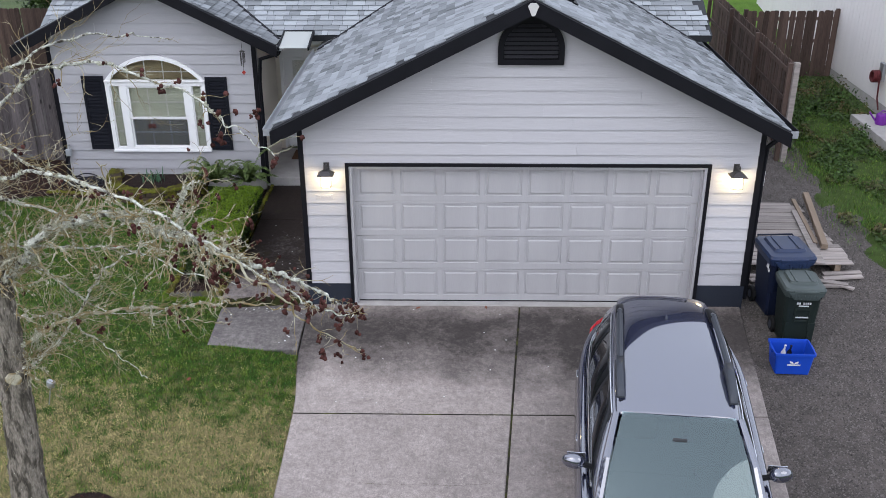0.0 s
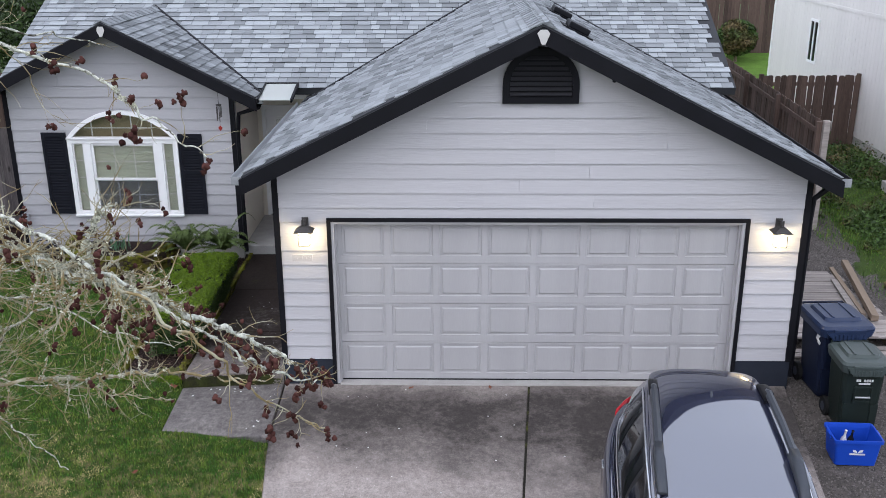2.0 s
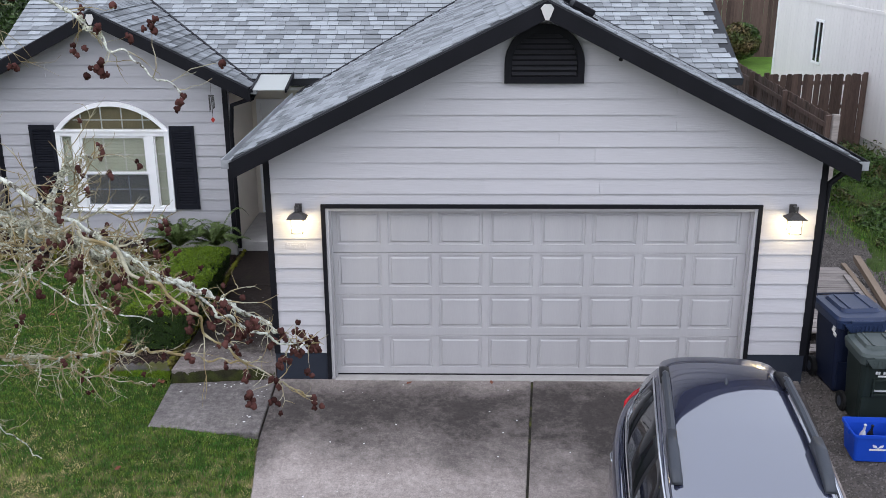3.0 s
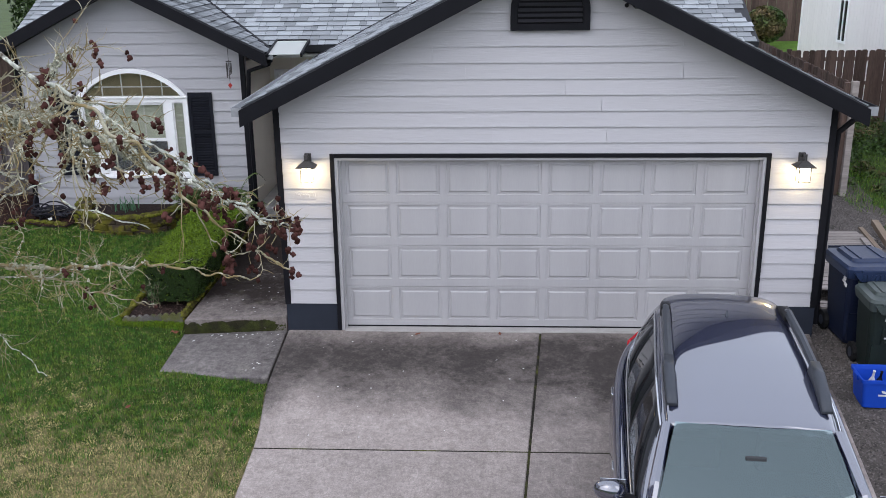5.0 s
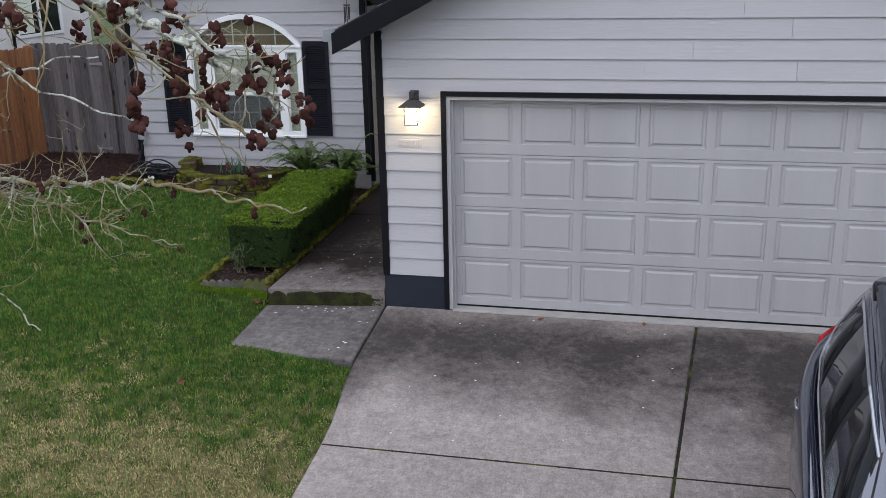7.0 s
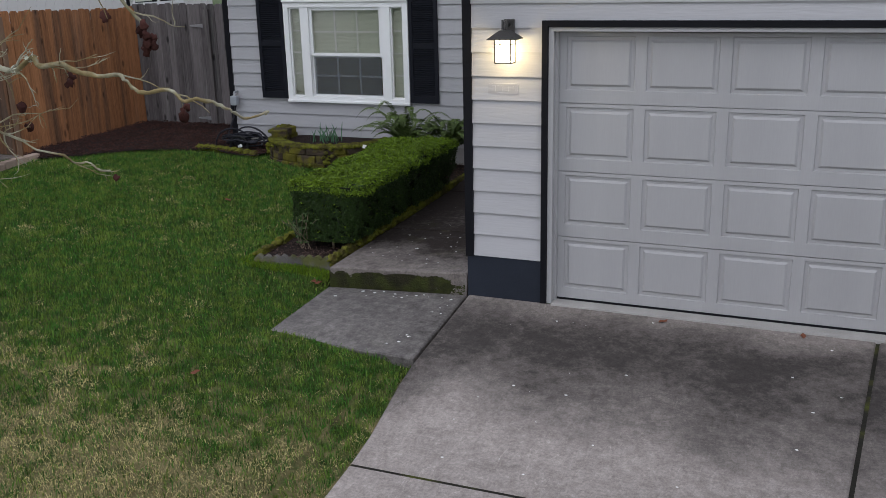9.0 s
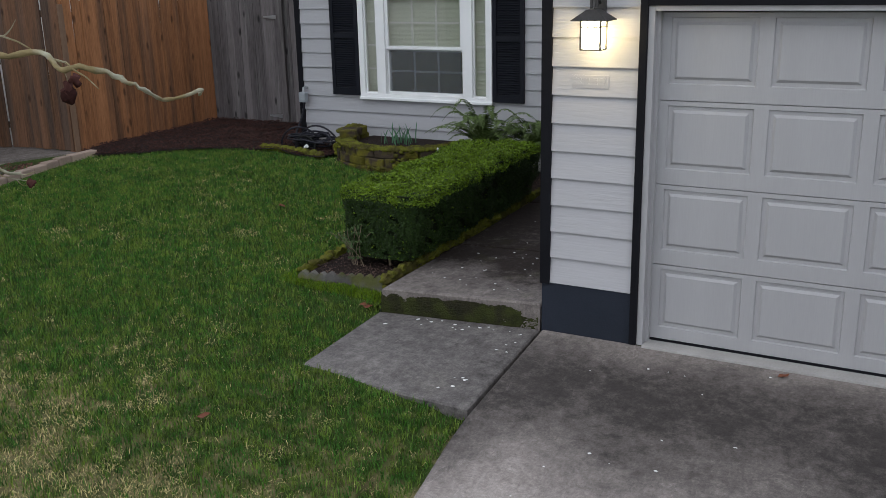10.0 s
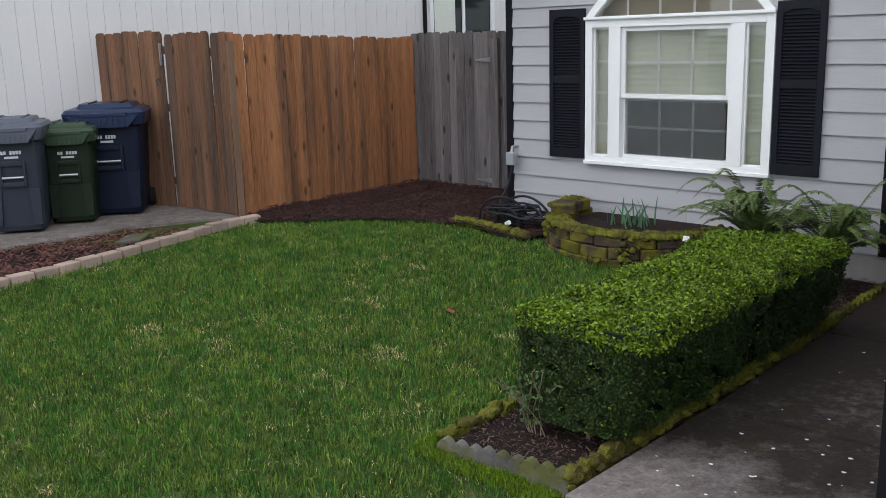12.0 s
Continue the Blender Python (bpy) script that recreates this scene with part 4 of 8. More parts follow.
sash(-4.88, -4.70, WZ0 + 0.055, 2.12, HY - 0.02, 1, 4, 0.018)
sash(-3.385, -3.205, WZ0 + 0.055, 2.12, HY - 0.02, 1, 4, 0.018)
sash(-4.575, -3.51, 1.49, 2.12, HY - 0.025, 3, 2, 0.04)
sash(-4.575, -3.51, WZ0 + 0.055, 1.5, HY + 0.012, 3, 2, 0.035)
screen = part("insect_screen", box_bm((-4.54, HY - 0.012, WZ0 + 0.09), (-3.545, HY - 0.010, 1.48)), SCREEN, window, "grey insect screen")
screen.visible_shadow = False
ap = arch_points(WX0 + 0.085, WX1 - 0.085, WZ1 - 0.01, W_ARCH - 0.07)
bm = bmesh.new()
prism(bm, ap, HY + 0.0, HY + 0.005)
part("arch_pane", bm, GLASS, window).visible_shadow = False
for k in (-0.45, -0.15, 0.15, 0.45):
    x = wc + k * 1.1
    top = max(z for px, z in ap if abs(px - x) < 0.08)
    part("grille_bar", box_bm((x - 0.009, HY + 0.006, WZ1), (x + 0.009, HY + 0.016, top)), WHITE, window)
part("grille_bar", box_bm((wc - 0.62, HY + 0.0065, 2.36), (wc + 0.62, HY + 0.0155, 2.378)), WHITE, window)
blind = tagged(empty("window_blind"), "cream pleated blind drawn behind the window", "blind")
for x0, x1 in ((-4.9, -4.68), (-4.62, -3.47), (-3.41, -3.19)):
    bm = bmesh.new()
    n, z0 = (44, 0.93) if x1 - x0 < 0.5 else (26, 1.46)
    a = [bm.verts.new((x0, HY + 0.065 + 0.003 * (k % 2), z0 + (2.13 - z0) * k / n)) for k in range(n + 1)]
    b = [bm.verts.new((x1, HY + 0.065 + 0.003 * (k % 2), z0 + (2.13 - z0) * k / n)) for k in range(n + 1)]
    for k in range(n):
        bm.faces.new((a[k], b[k], b[k + 1], a[k + 1]))
    part("pleated_cloth", bm, BLIND, blind)
room = tagged(empty("room"), "plain dim room behind the window", "room", kind="structure")
for lo, hi in (((HX0 + 0.15, HY + 0.16, 0.3), (HX1 - 0.15, 9.0, 0.34)), ((HX0 + 0.15, 9.0, 0.3), (HX1 - 0.15, 9.1, 2.85)), ((HX0 + 0.15, HY + 0.16, 2.8), (HX1 - 0.15, 9.0, 2.84)),
               ((HX1 - 0.16, HY + 0.16, 0.3), (HX1 - 0.145, 9.0, 2.85)), ((HX0 + 0.145, HY + 0.16, 0.3), (HX0 + 0.16, 9.0, 2.85))):
    part("room_wall", box_bm(lo, hi), ROOM, room)
# not a wall of the room: board added behind the arch to catch light
part("room_wall", box_bm((WX0 + 0.02, HY + 0.16, 2.14), (WX1 - 0.02, HY + 0.18, 2.62)), BEIGE, room)
part("sun_catcher", box_bm((-4.83, HY + 0.03, 2.28), (-4.79, HY + 0.035, 2.33)), BLACK, window)


# ---- shutters ----
def shutter(x0, x1, z0, z1, y):
    ob = tagged(empty("shutter", Matrix.Translation((x0, y, z0))), "black louvred vinyl shutter beside the window", "shutter", group="window shutters")
    w, h, rim, mid = x1 - x0, z1 - z0, 0.05, (z1 - z0) * 0.53
    for a, b, c, d in ((0, rim, 0, h), (w - rim, w, 0, h), (rim, w - rim, 0, 0.09), (rim, w - rim, h - 0.07, h), (rim, w - rim, mid - 0.035, mid + 0.035)):
        part("shutter_rail", box_bm((a, -0.03, c), (b, 0.0, d), bevel=0.004), SHUTTER, ob)
    part("shutter_back", box_bm((rim, -0.008, 0.05), (w - rim, 0.0, h - 0.05)), SHUTTER, ob)
    slat = None
    z = 0.11
    while z < h - 0.085:
        if abs(z - mid) > 0.05:
            if slat is None:
                slat = part("slat", box_bm((rim, -0.013, -0.002), (w - rim, 0.013, 0.002), pose(0, 0, 0, 42)), SHUTTER, ob)
                me = slat.data
                slat.location = (0, -0.015, z)
            else:
                s = new("slat", me)
                s.parent, s.location = ob, (0, -0.015, z)
        z += 0.027
    bm = bmesh.new()
    prism(bm, arch_points(rim, w - rim, h - 0.1, h - 0.06) + [(w - rim, h - 0.05), (rim, h - 0.05)], -0.028, -0.002)
    part("arched_head", bm, SHUTTER, ob)
    return ob


shutter(-5.37, -4.965, 0.912, 2.30, HY - 0.022)
shutter(-3.12, -2.725, 0.905, 2.28, HY - 0.022)


# ---- wall lanterns, lit ----
IRON = mat("dark_bronze_metal", (0.085, 0.08, 0.078), 0.5, metal=0.6, var=0.2, bump=0.1)
FROST = glow_mat("lit_frosted_glass", (1.0, 0.8, 0.42), 25.0)


def lantern(x, y, z):
    ob = tagged(empty("wall_lantern", Matrix.Translation((x, y, z))), "dark bronze craftsman wall lantern, lit warm white", "wall lamp", group="garage wall lanterns")
    part("backplate", box_bm((-0.04, -0.02, -0.13), (0.04, 0.0, 0.06), bevel=0.006), IRON, ob)
    part("arm", tube_bm([(0, -0.015, 0.02), (0, -0.07, 0.05), (0, -0.115, 0.04), (0, -0.12, -0.0)], 0.012, 8), IRON, ob)
    for s in (-1, 1):
        part("finial", cyl_bm((0.018 * s, -0.12, -0.01), (0.018 * s, -0.12, 0.06), 0.009, 8), IRON, ob)
    bm = bmesh.new()
    lo = [bm.verts.new((sx * 0.112, -0.12 + sy * 0.1, -0.075)) for sx, sy in ((-1, -1), (1, -1), (1, 1), (-1, 1))]
    hi = [bm.verts.new((sx * 0.035, -0.12 + sy * 0.035, -0.015)) for sx, sy in ((-1, -1), (1, -1), (1, 1), (-1, 1))]
    lip = [bm.verts.new((v.co.x, v.co.y, -0.08)) for v in lo]
    for k in range(4):
        bm.faces.new((lo[k - 1], lo[k], hi[k], hi[k - 1]))
        bm.faces.new((lip[k - 1], lip[k], lo[k], lo[k - 1]))
    bm.faces.new(hi)
    bm.faces.new(lip[::-1])
    part("roof_cap", bm, IRON, ob)
    for sx in (-1, 1):
        for sy in (-1, 1):
            part("corner_post", box_bm((sx * 0.062 - 0.005, -0.12 + sy * 0.054 - 0.005, -0.25), (sx * 0.062 + 0.005, -0.12 + sy * 0.054 + 0.005, -0.08)), IRON, ob)
    for sx in (-1, 1):
        for zz in (-0.115, -0.25):
            part("glazing_bar", box_bm((sx * 0.062 - 0.004, -0.174, zz - 0.004), (sx * 0.062 + 0.004, -0.066, zz + 0.004)), IRON, ob)
            part("glazing_bar", box_bm((-0.062, -0.12 + sx * 0.062 - 0.004, zz - 0.004), (0.062, -0.12 + sx * 0.062 + 0.004, zz + 0.004)), IRON, ob)
    for k in (-1, 1):
        part("glazing_bar", box_bm((0.022 * k - 0.003, -0.177, -0.113), (0.022 * k + 0.003, -0.172, -0.08)), IRON, ob)
    part("glass_box", box_bm((-0.057, -0.169, -0.245), (0.057, -0.071, -0.082)), FROST, ob, "glowing frosted glass")
    return ob


lantern(-0.345, -0.02, 2.165)
lantern(5.308, -0.02, 2.165)

# plaque under one lantern
plate = tagged(empty("wall_plaque"), "small pale plaque with raised bars below the lantern", "plaque")
part("plate", box_bm((-0.52, -0.0235, 1.665), (-0.28, -0.017, 1.745), bevel=0.001), SIDING, plate)
for k in range(4):
    part("bar", box_bm((-0.495 + 0.053 * k, -0.0265, 1.685), (-0.46 + 0.053 * k, -0.0235, 1.728)), SIDING, plate)

# security light under the eave
eave_light = tagged(empty("security_light"), "small dark twin-headed security light with a dangling lead under the eave", "security light")
part("bracket", box_bm((3.27, -0.05, 3.88), (3.32, -0.02, 3.92), bevel=0.008), IRON, eave_light)
for s in (-1, 1):
    part("lamp_head", tube_bm([(3.295 + 0.025 * s, -0.04, 3.885), (3.295 + 0.045 * s, -0.085, 3.86)], [0.015, 0.024], 10), BLACK, eave_light)
part("lead", tube_bm([(3.3, -0.04, 3.885), (3.35, -0.05, 3.83), (3.40, -0.05, 3.83), (3.42, -0.04, 3.87)], 0.006, 6), BLACK, eave_light)

# wind chime on the wing's eave
chime = tagged(empty("wind_chime"), "small dark wind chime with a red pendant", "wind chime")
part("cord", cyl_bm((-2.35, 4.12, 3.02), (-2.35, 4.12, 2.42), 0.004, 6), IRON, chime)
part("disc", cyl_bm((-2.35, 4.12, 2.8), (-2.35, 4.12, 2.785), 0.045, 14), IRON, chime)
for k in range(5):
    a = 2 * math.pi * k / 5
    x, y = -2.35 + 0.038 * math.cos(a), 4.12 + 0.038 * math.sin(a)
    part("chime_tube", cyl_bm((x, y, 2.77), (x, y, 2.6 - 0.02 * k), 0.008, 6), IRON, chime)
bm = bmesh.new()
prism(bm, [(-2.35, 2.46), (-2.315, 2.42), (-2.35, 2.37), (-2.385, 2.42)], 4.115, 4.125)
part("pendant", bm, mat("red_plastic", (0.3, 0.028, 0.02), 0.5), chime, "red diamond pendant")

# doormat
MAT_BROWN = mat("coir", (0.09, 0.045, 0.025), 0.95, var=0.3, fine=120, bump=0.6)
tagged(mesh_ob("doormat", box_bm((-1.85, 5.35, 0.348), (-1.0, 5.9, 0.366), bevel=0.006), MAT_BROWN), "brown coir doormat before the front door", "doormat")


# ---- dog-eared board fences ----
BOARD_W, BOARD_T = 0.138, 0.018


def fence_board_mesh(h, material, name="board"):
    bm = bmesh.new()
    w, ear = BOARD_W, 0.03
    prism(bm, [(0.003, 0), (w - 0.003, 0), (w - 0.003, h - ear), (w - ear, h), (ear, h), (0.003, h - ear)], 0, BOARD_T)
    bmesh.ops.recalc_face_normals(bm, faces=bm.faces[:])
    me = bpy.data.meshes.new(name)
    bm.to_mesh(me)
    bm.free()
    me.materials.append(material)
    return me


def fence(name, p, q, h, material, label, seed, base, rails=True, rail_side=1, post_ends=(True, True), category="fence", lean=0.6):
    p, q = Vector((*p, 0)), Vector((*q, 0))
    run = q - p
    n = max(1, math.ceil(run.length / (BOARD_W - 0.002)))
    m = Matrix.Translation(p) @ Matrix.Rotation(math.atan2(run.y, run.x), 4, "Z")
    ob = tagged(empty(name), label, category, kind="structure")
    rng = random.Random(seed)
    meshes = [fence_board_mesh(h + d, material) for d in (0, 0.008, -0.008)]
    for k in range(n):
        x = run.length * k / n
        world = m @ Vector((x, 0, 0))
        b = new("board", rng.choice(meshes))
        b.parent = ob
        b.matrix_basis = m @ Matrix.Translation((x, rng.uniform(-0.009, 0.009), base(world.x, world.y) + rng.uniform(-0.004, 0.004))) @ pose(0, 0, 0, 0, rng.uniform(-lean, lean), 0)
    for z in (0.25, h * 0.55, h - 0.25) if rails else ():
        a, b = m @ Vector((0, 0, 0)), m @ Vector((run.length, 0, 0))
        za, zb = base(a.x, a.y) + z, base(b.x, b.y) + z
        y0, y1 = (BOARD_T + 0.003, BOARD_T + 0.041) if rail_side > 0 else (-0.041, -0.003)
        bm = bmesh.new()
        prism(bm, [(0, za), (run.length, zb), (run.length, zb + 0.085), (0, za + 0.085)], y0, y1)
        bm.transform(m)
        part("fence_rail", bm, material, ob)
    xs = [0.0] * post_ends[0] + [run.length * k / max(1, round(run.length / 2.4)) for k in range(1, max(1, round(run.length / 2.4)))] + [run.length] * post_ends[1]
    for x in xs:
        a = m @ Vector((x, 0, 0))
        y0, y1 = (BOARD_T + 0.042, BOARD_T + 0.132) if rail_side > 0 else (-0.132, -0.042)
        bm = box_bm((x - 0.045, y0, base(a.x, a.y) - 0.2), (x + 0.045, y1, base(a.x, a.y) + h + 0.02), m)
        part("fence_post", bm, material, ob, "square fence post")
    return ob


flat = lambda z: (lambda x, y: z)
fence("fence_cedar", (-8.20, 2.66), (-8.33, 5.41), 1.93, FENCE_RED, "reddish-brown cedar privacy fence with dog-eared boards", 1, lambda x, y: 0.24 - 0.03 * (y - 2.6), rail_side=1)
fence("fence_cedar_return", (-10.28, 2.22), (-9.36, 2.5), 1.96, FENCE_AGED, "cedar fence return by the neighbouring wall", 2, flat(0.27), rail_side=1, post_ends=(False, False))
side_gate = fence("cedar_gate", (-9.30, 2.50), (-8.27, 2.60), 1.92, FENCE_AGED, "cedar fence gate with a metal latch", 5, flat(0.28), rail_side=1, post_ends=(False, False), category="gate")
METAL = mat("galvanised_metal", (0.4, 0.41, 0.42), 0.45, metal=0.8, var=0.15)
WHITISH = mat("bleached_post", (0.21, 0.13, 0.085), 0.85, var=0.3, fine=40, bump=0.4, stretch=(3, 3, 0.3))
part("gate_post", box_bm((-8.222, 2.58, 0.2), (-8.20, 2.655, 2.10), bevel=0.004), WHITISH, side_gate, "pale bleached gate post")
part("latch_strap", box_bm((-9.338, 2.45, 1.86), (-9.318, 2.47, 2.1)), METAL, side_gate, "pale metal latch strap")
part("latch", tube_bm([(-9.33, 2.43, 1.72), (-9.34, 2.39, 1.7), (-9.33, 2.4, 1.64)], 0.010, 6), IRON, side_gate)
grey_gate = fence("grey_gate", (-8.42, 5.43), (-5.94, 5.43), 1.99, FENCE_GREY, "weathered grey board gate beside the house", 3, flat(0.15), rail_side=1, post_ends=(False, True), category="gate", lean=0.35)
for z in (0.39, 1.81):
    bm = bmesh.new()
    prism(bm, [(-7.3, z - 0.01), (-7.06, z - 0.03), (-7.06, z + 0.03), (-7.3, z + 0.01)], 5.398, 5.406)
    part("strap_hinge", bm, METAL, grey_gate, "pale metal strap hinge")
part("gate_edge", box_bm((-7.05, 5.38, 0.15), (-6.94, 5.424, 2.05)), FENCE_GREY, grey_gate)

# ---- neighbouring house beyond the cedar fence ----
neighbour = tagged(empty("wall_neighbour"), "white grooved panel wall of the neighbouring house", "neighbouring wall", kind="structure")
NX = -10.32
for k in range(90):
    y = -8.0 + 0.2032 * k
    if 7.74 < y + 0.1 < 9.28:
        for a, b in ((-0.2, 2.0), (3.35, 5.2)):
            part("wall_plank", box_bm((NX - 0.016, y + 0.003, a), (NX - 0.004, y + 0.2, b)), NB_WALL, neighbour)
    else:
        part("wall_plank", box_bm((NX - 0.016, y + 0.003, -0.2), (NX - 0.004, y + 0.2, 5.2)), NB_WALL, neighbour)
part("wall_core", box_bm((NX - 0.16, -8.0, -0.2), (NX - 0.012, 7.82, 5.2)), NB_WALL, neighbour)
part("wall_core", box_bm((NX - 0.16, 9.25, -0.2), (NX - 0.012, 10.3, 5.2)), NB_WALL, neighbour)
part("downspout", box_bm((NX, 7.6, 0.0), (NX + 0.04, 7.65, 5.2)), BLACK, neighbour, "dark downspout")
part("eaves", box_bm((NX - 0.3, -8.0, 5.2), (NX + 0.45, 10.5, 5.4)), WHITE, neighbour)
nb_window = tagged(empty("window_2"), "white-framed sliding window with dark panes", "window", kind="structure")
for a, b, c, d in ((7.74, 7.82, 2.0, 3.36), (9.2, 9.28, 2.0, 3.36), (8.5, 8.55, 2.06, 3.3), (7.82, 9.2, 2.0, 2.06), (7.82, 9.2, 3.3, 3.36)):
    part("window_frame", box_bm((NX - 0.03, a, c), (NX + 0.025, b, d), bevel=0.004), WHITE, nb_window)
DARK_GLASS = mat("dark_glass", (0.015, 0.02, 0.018), 0.05, var=0.1, bump=0.0)
for a, b in ((7.82, 8.5), (8.55, 9.2)):
    part("pane", box_bm((NX - 0.02, a, 2.06), (NX - 0.005, b, 3.3)), DARK_GLASS, nb_window)
part("curtain", box_bm((NX - 0.004, 7.86, 2.08), (NX - 0.002, 8.34, 3.28)), BLIND, nb_window, "pale drawn curtain")

# ---- neighbour's slab and the edging bricks ----
nb_slab = tagged(empty("bin_slab"), "worn concrete slab under the rubbish carts", "concrete slab", kind="structure")
slab("slab", [(-10.25, -2.0, 0.245), (-9.0, -2.0, 0.24), (-8.75, 1.6, 0.25), (-8.2, 2.62, 0.262), (-10.25, 2.7, 0.265)], CONCRETE_YARD, nb_slab)
EDGE_BRICK = mat("tan_edging_block", (0.34, 0.255, 0.205), 0.9, var=0.22, scale=6, fine=80, bump=0.4, rnd=0.18)
edging = tagged(empty("brick_edging"), "low edging of tan concrete blocks along the lawn", "edging", kind="structure")
bm = box_bm((-0.098, -0.06, 0), (0.098, 0.06, 0.13), bevel=0.014)
me = bpy.data.meshes.new("brick")
bm.to_mesh(me)
bm.free()
me.materials.append(EDGE_BRICK)
rng = random.Random(8)
for k in range(21):
    d = 0.212 * k
    y = 2.5 - d
    x = -7.9 + 0.36 * smooth_step(d / 3.0) + (0.02 if k > 3 else 0)
    slope = math.degrees(math.atan2(1, 0.36 * 6 * (d / 3) * max(1 - d / 3, 0) / 3 if 0 < d < 3 else 0.0))
    b = new("brick", me)
    b.parent = edging
    b.matrix_basis = pose(x, y, lawn_z(x, y) - 0.05 + rng.uniform(-0.008, 0.008), 0, rng.uniform(-1.5, 1.5), -slope + rng.uniform(-2.5, 2.5))


# ---- planting beds ----
def bed(name, outline, height, material, label, category="bed", n=36):
    """A filled outline with an uneven top."""
    bm = bmesh.new()
    vs = [bm.verts.new((x, y, 0)) for x, y in outline]
    f = bm.faces.new(vs)
    bmesh.ops.triangulate(bm, faces=[f])
    bmesh.ops.subdivide_edges(bm, edges=bm.edges[:], cuts=5, use_grid_fill=True)
    for v in bm.verts:
        v.co.z = height(v.co.x, v.co.y) + 0.025 * noise.noise(v.co * 3.0) + 0.012 * noise.noise(v.co * 11.0)
    ob = mesh_ob(name, bm, material, smooth=True)
    return tagged(ob, label, category, kind="structure")


def chips(name, outline, height, count, seed, material, size, label, parent=None):
    """Many small flat chips strewn inside an outline."""
    rng = np.random.default_rng(seed)
    poly = np.array(outline)
    lo, hi = poly.min(0), poly.max(0)
    pts = []
    while len(pts) < count:
        q = lo + (hi - lo) * rng.random(2)
        inside = False
        for (x0, y0), (x1, y1) in zip(poly, np.roll(poly, -1, 0)):
            if (y0 > q[1]) != (y1 > q[1]) and q[0] < (x1 - x0) * (q[1] - y0) / (y1 - y0) + x0:
                inside = not inside
        if inside:
            pts.append(q)
    verts, faces = [], []
    for x, y in pts:
        m = Matrix.LocRotScale((x, y, height(x, y) + 0.025 * noise.noise((x * 3, y * 3, 0)) + 0.012 + rng.uniform(0, 0.012)),
                               Euler((rng.uniform(-0.6, 0.6), rng.uniform(-0.6, 0.6), rng.uniform(0, 6.3))), None)
        a, b, c = size * rng.uniform(0.6, 1.6), size * rng.uniform(0.25, 0.5), size * 0.18
        k = len(verts)
        for p in ((-a, -b, 0), (a, -b * 0.7, 0), (a * 0.8, b, 0), (-a * 0.9, b * 0.8, 0), (-a * 0.9, -b * 0.8, c), (a * 0.9, -b * 0.6, c), (a * 0.7, b * 0.8, c), (-a * 0.8, b * 0.7, c)):
            verts.append(m @ Vector(p))
        faces += [(k + 4, k + 5, k + 6, k + 7), (k, k + 1, k + 5, k + 4), (k + 1, k + 2, k + 6, k + 5), (k + 2, k + 3, k + 7, k + 6), (k + 3, k, k + 4, k + 7)]
    ob = raw_mesh(name, verts, faces, material, parent)
    return tagged(ob, label, "chips", kind="stuff")


back_outline = [(-8.18, 2.62), (-7.82, 2.5), (-7.5, 2.62), (-6.9, 3.15), (-6.3, 3.45), (-5.75, 3.55), (-5.45, 3.45), (-5.0, 3.45), (-4.9, 4.32), (-5.9, 4.32), (-5.95, 5.4), (-8.3, 5.4)]
back_z = lambda x, y: lawn_z(x, y) + 0.032
bed("bark_bed", back_outline, back_z, SOIL, "dark bark-mulched bed along the fence", "mulch bed")
chips("bark_chips", back_outline, back_z, 7000, 1, MULCH, 0.016, "dark red-brown bark chips")
side_outline = [(-9.05, -2.0), (-7.62, -2.0), (-7.62, 0.4), (-7.72, 1.2), (-7.95, 2.45), (-8.3, 2.42), (-8.75, 1.6)]
side_z = lambda x, y: 0.2
bed("side_bark_bed", side_outline, side_z, SOIL, "strip of red-brown bark behind the edging", "mulch bed")
chips("side_bark_chips", side_outline, side_z, 3000, 2, mat("red_bark_chip", (0.11, 0.05, 0.04), 0.9, var=0.3, island=0.6), 0.024, "red-brown bark chips")
hedge_outline = [(-2.78, 0.08), (-2.12, 0.13), (-2.03, 0.5), (-2.02, 4.3), (-2.95, 4.3), (-2.9, 2.6)]
hedge_z = lambda x, y: 0.085 + 0.01 * y
bed("hedge_bed", hedge_outline, hedge_z, SOIL, "bark-mulched bed under the hedge", "mulch bed")
chips("hedge_bark_chips", hedge_outline, hedge_z, 5200, 3, mat("pale_bark_chip", (0.085, 0.055, 0.045), 0.9, var=0.3, island=0.7), 0.0095, "mixed bark chips")
tagged(mesh_ob("loose_stone", box_bm((-0.15, -0.1, 0), (0.14, 0.11, 0.035), pose(-8.13, 1.3, side_z(-8.15, 1.25) + 0.03, 10, -9, 24), bevel=0.012), SCALLOP), "flat grey stone lying on the bark", "stone")

# scalloped edging stones round the hedge bed
scalloped = tagged(empty("scalloped_edging"), "mossy scalloped concrete edging round the hedge bed", "edging", kind="structure")


def scallop_mesh(material):
    bm = bmesh.new()
    out = [(0, 0)]
    for k in range(3):
        out += [(0.085 * k + 0.085 * s / 5, 0.1 + 0.035 * math.sin(math.pi * s / 5)) for s in range(6)]
    out += [(0.255, 0)]
    clean = [p for k, p in enumerate(out) if k == 0 or (abs(p[0] - out[k - 1][0]) + abs(p[1] - out[k - 1][1])) > 1e-4]
    prism(bm, clean, -0.025, 0.025)
    bmesh.ops.recalc_face_normals(bm, faces=bm.faces[:])
    me = bpy.data.meshes.new("edging_stone")
    bm.to_mesh(me)
    bm.free()
    me.materials.append(material)
    return me


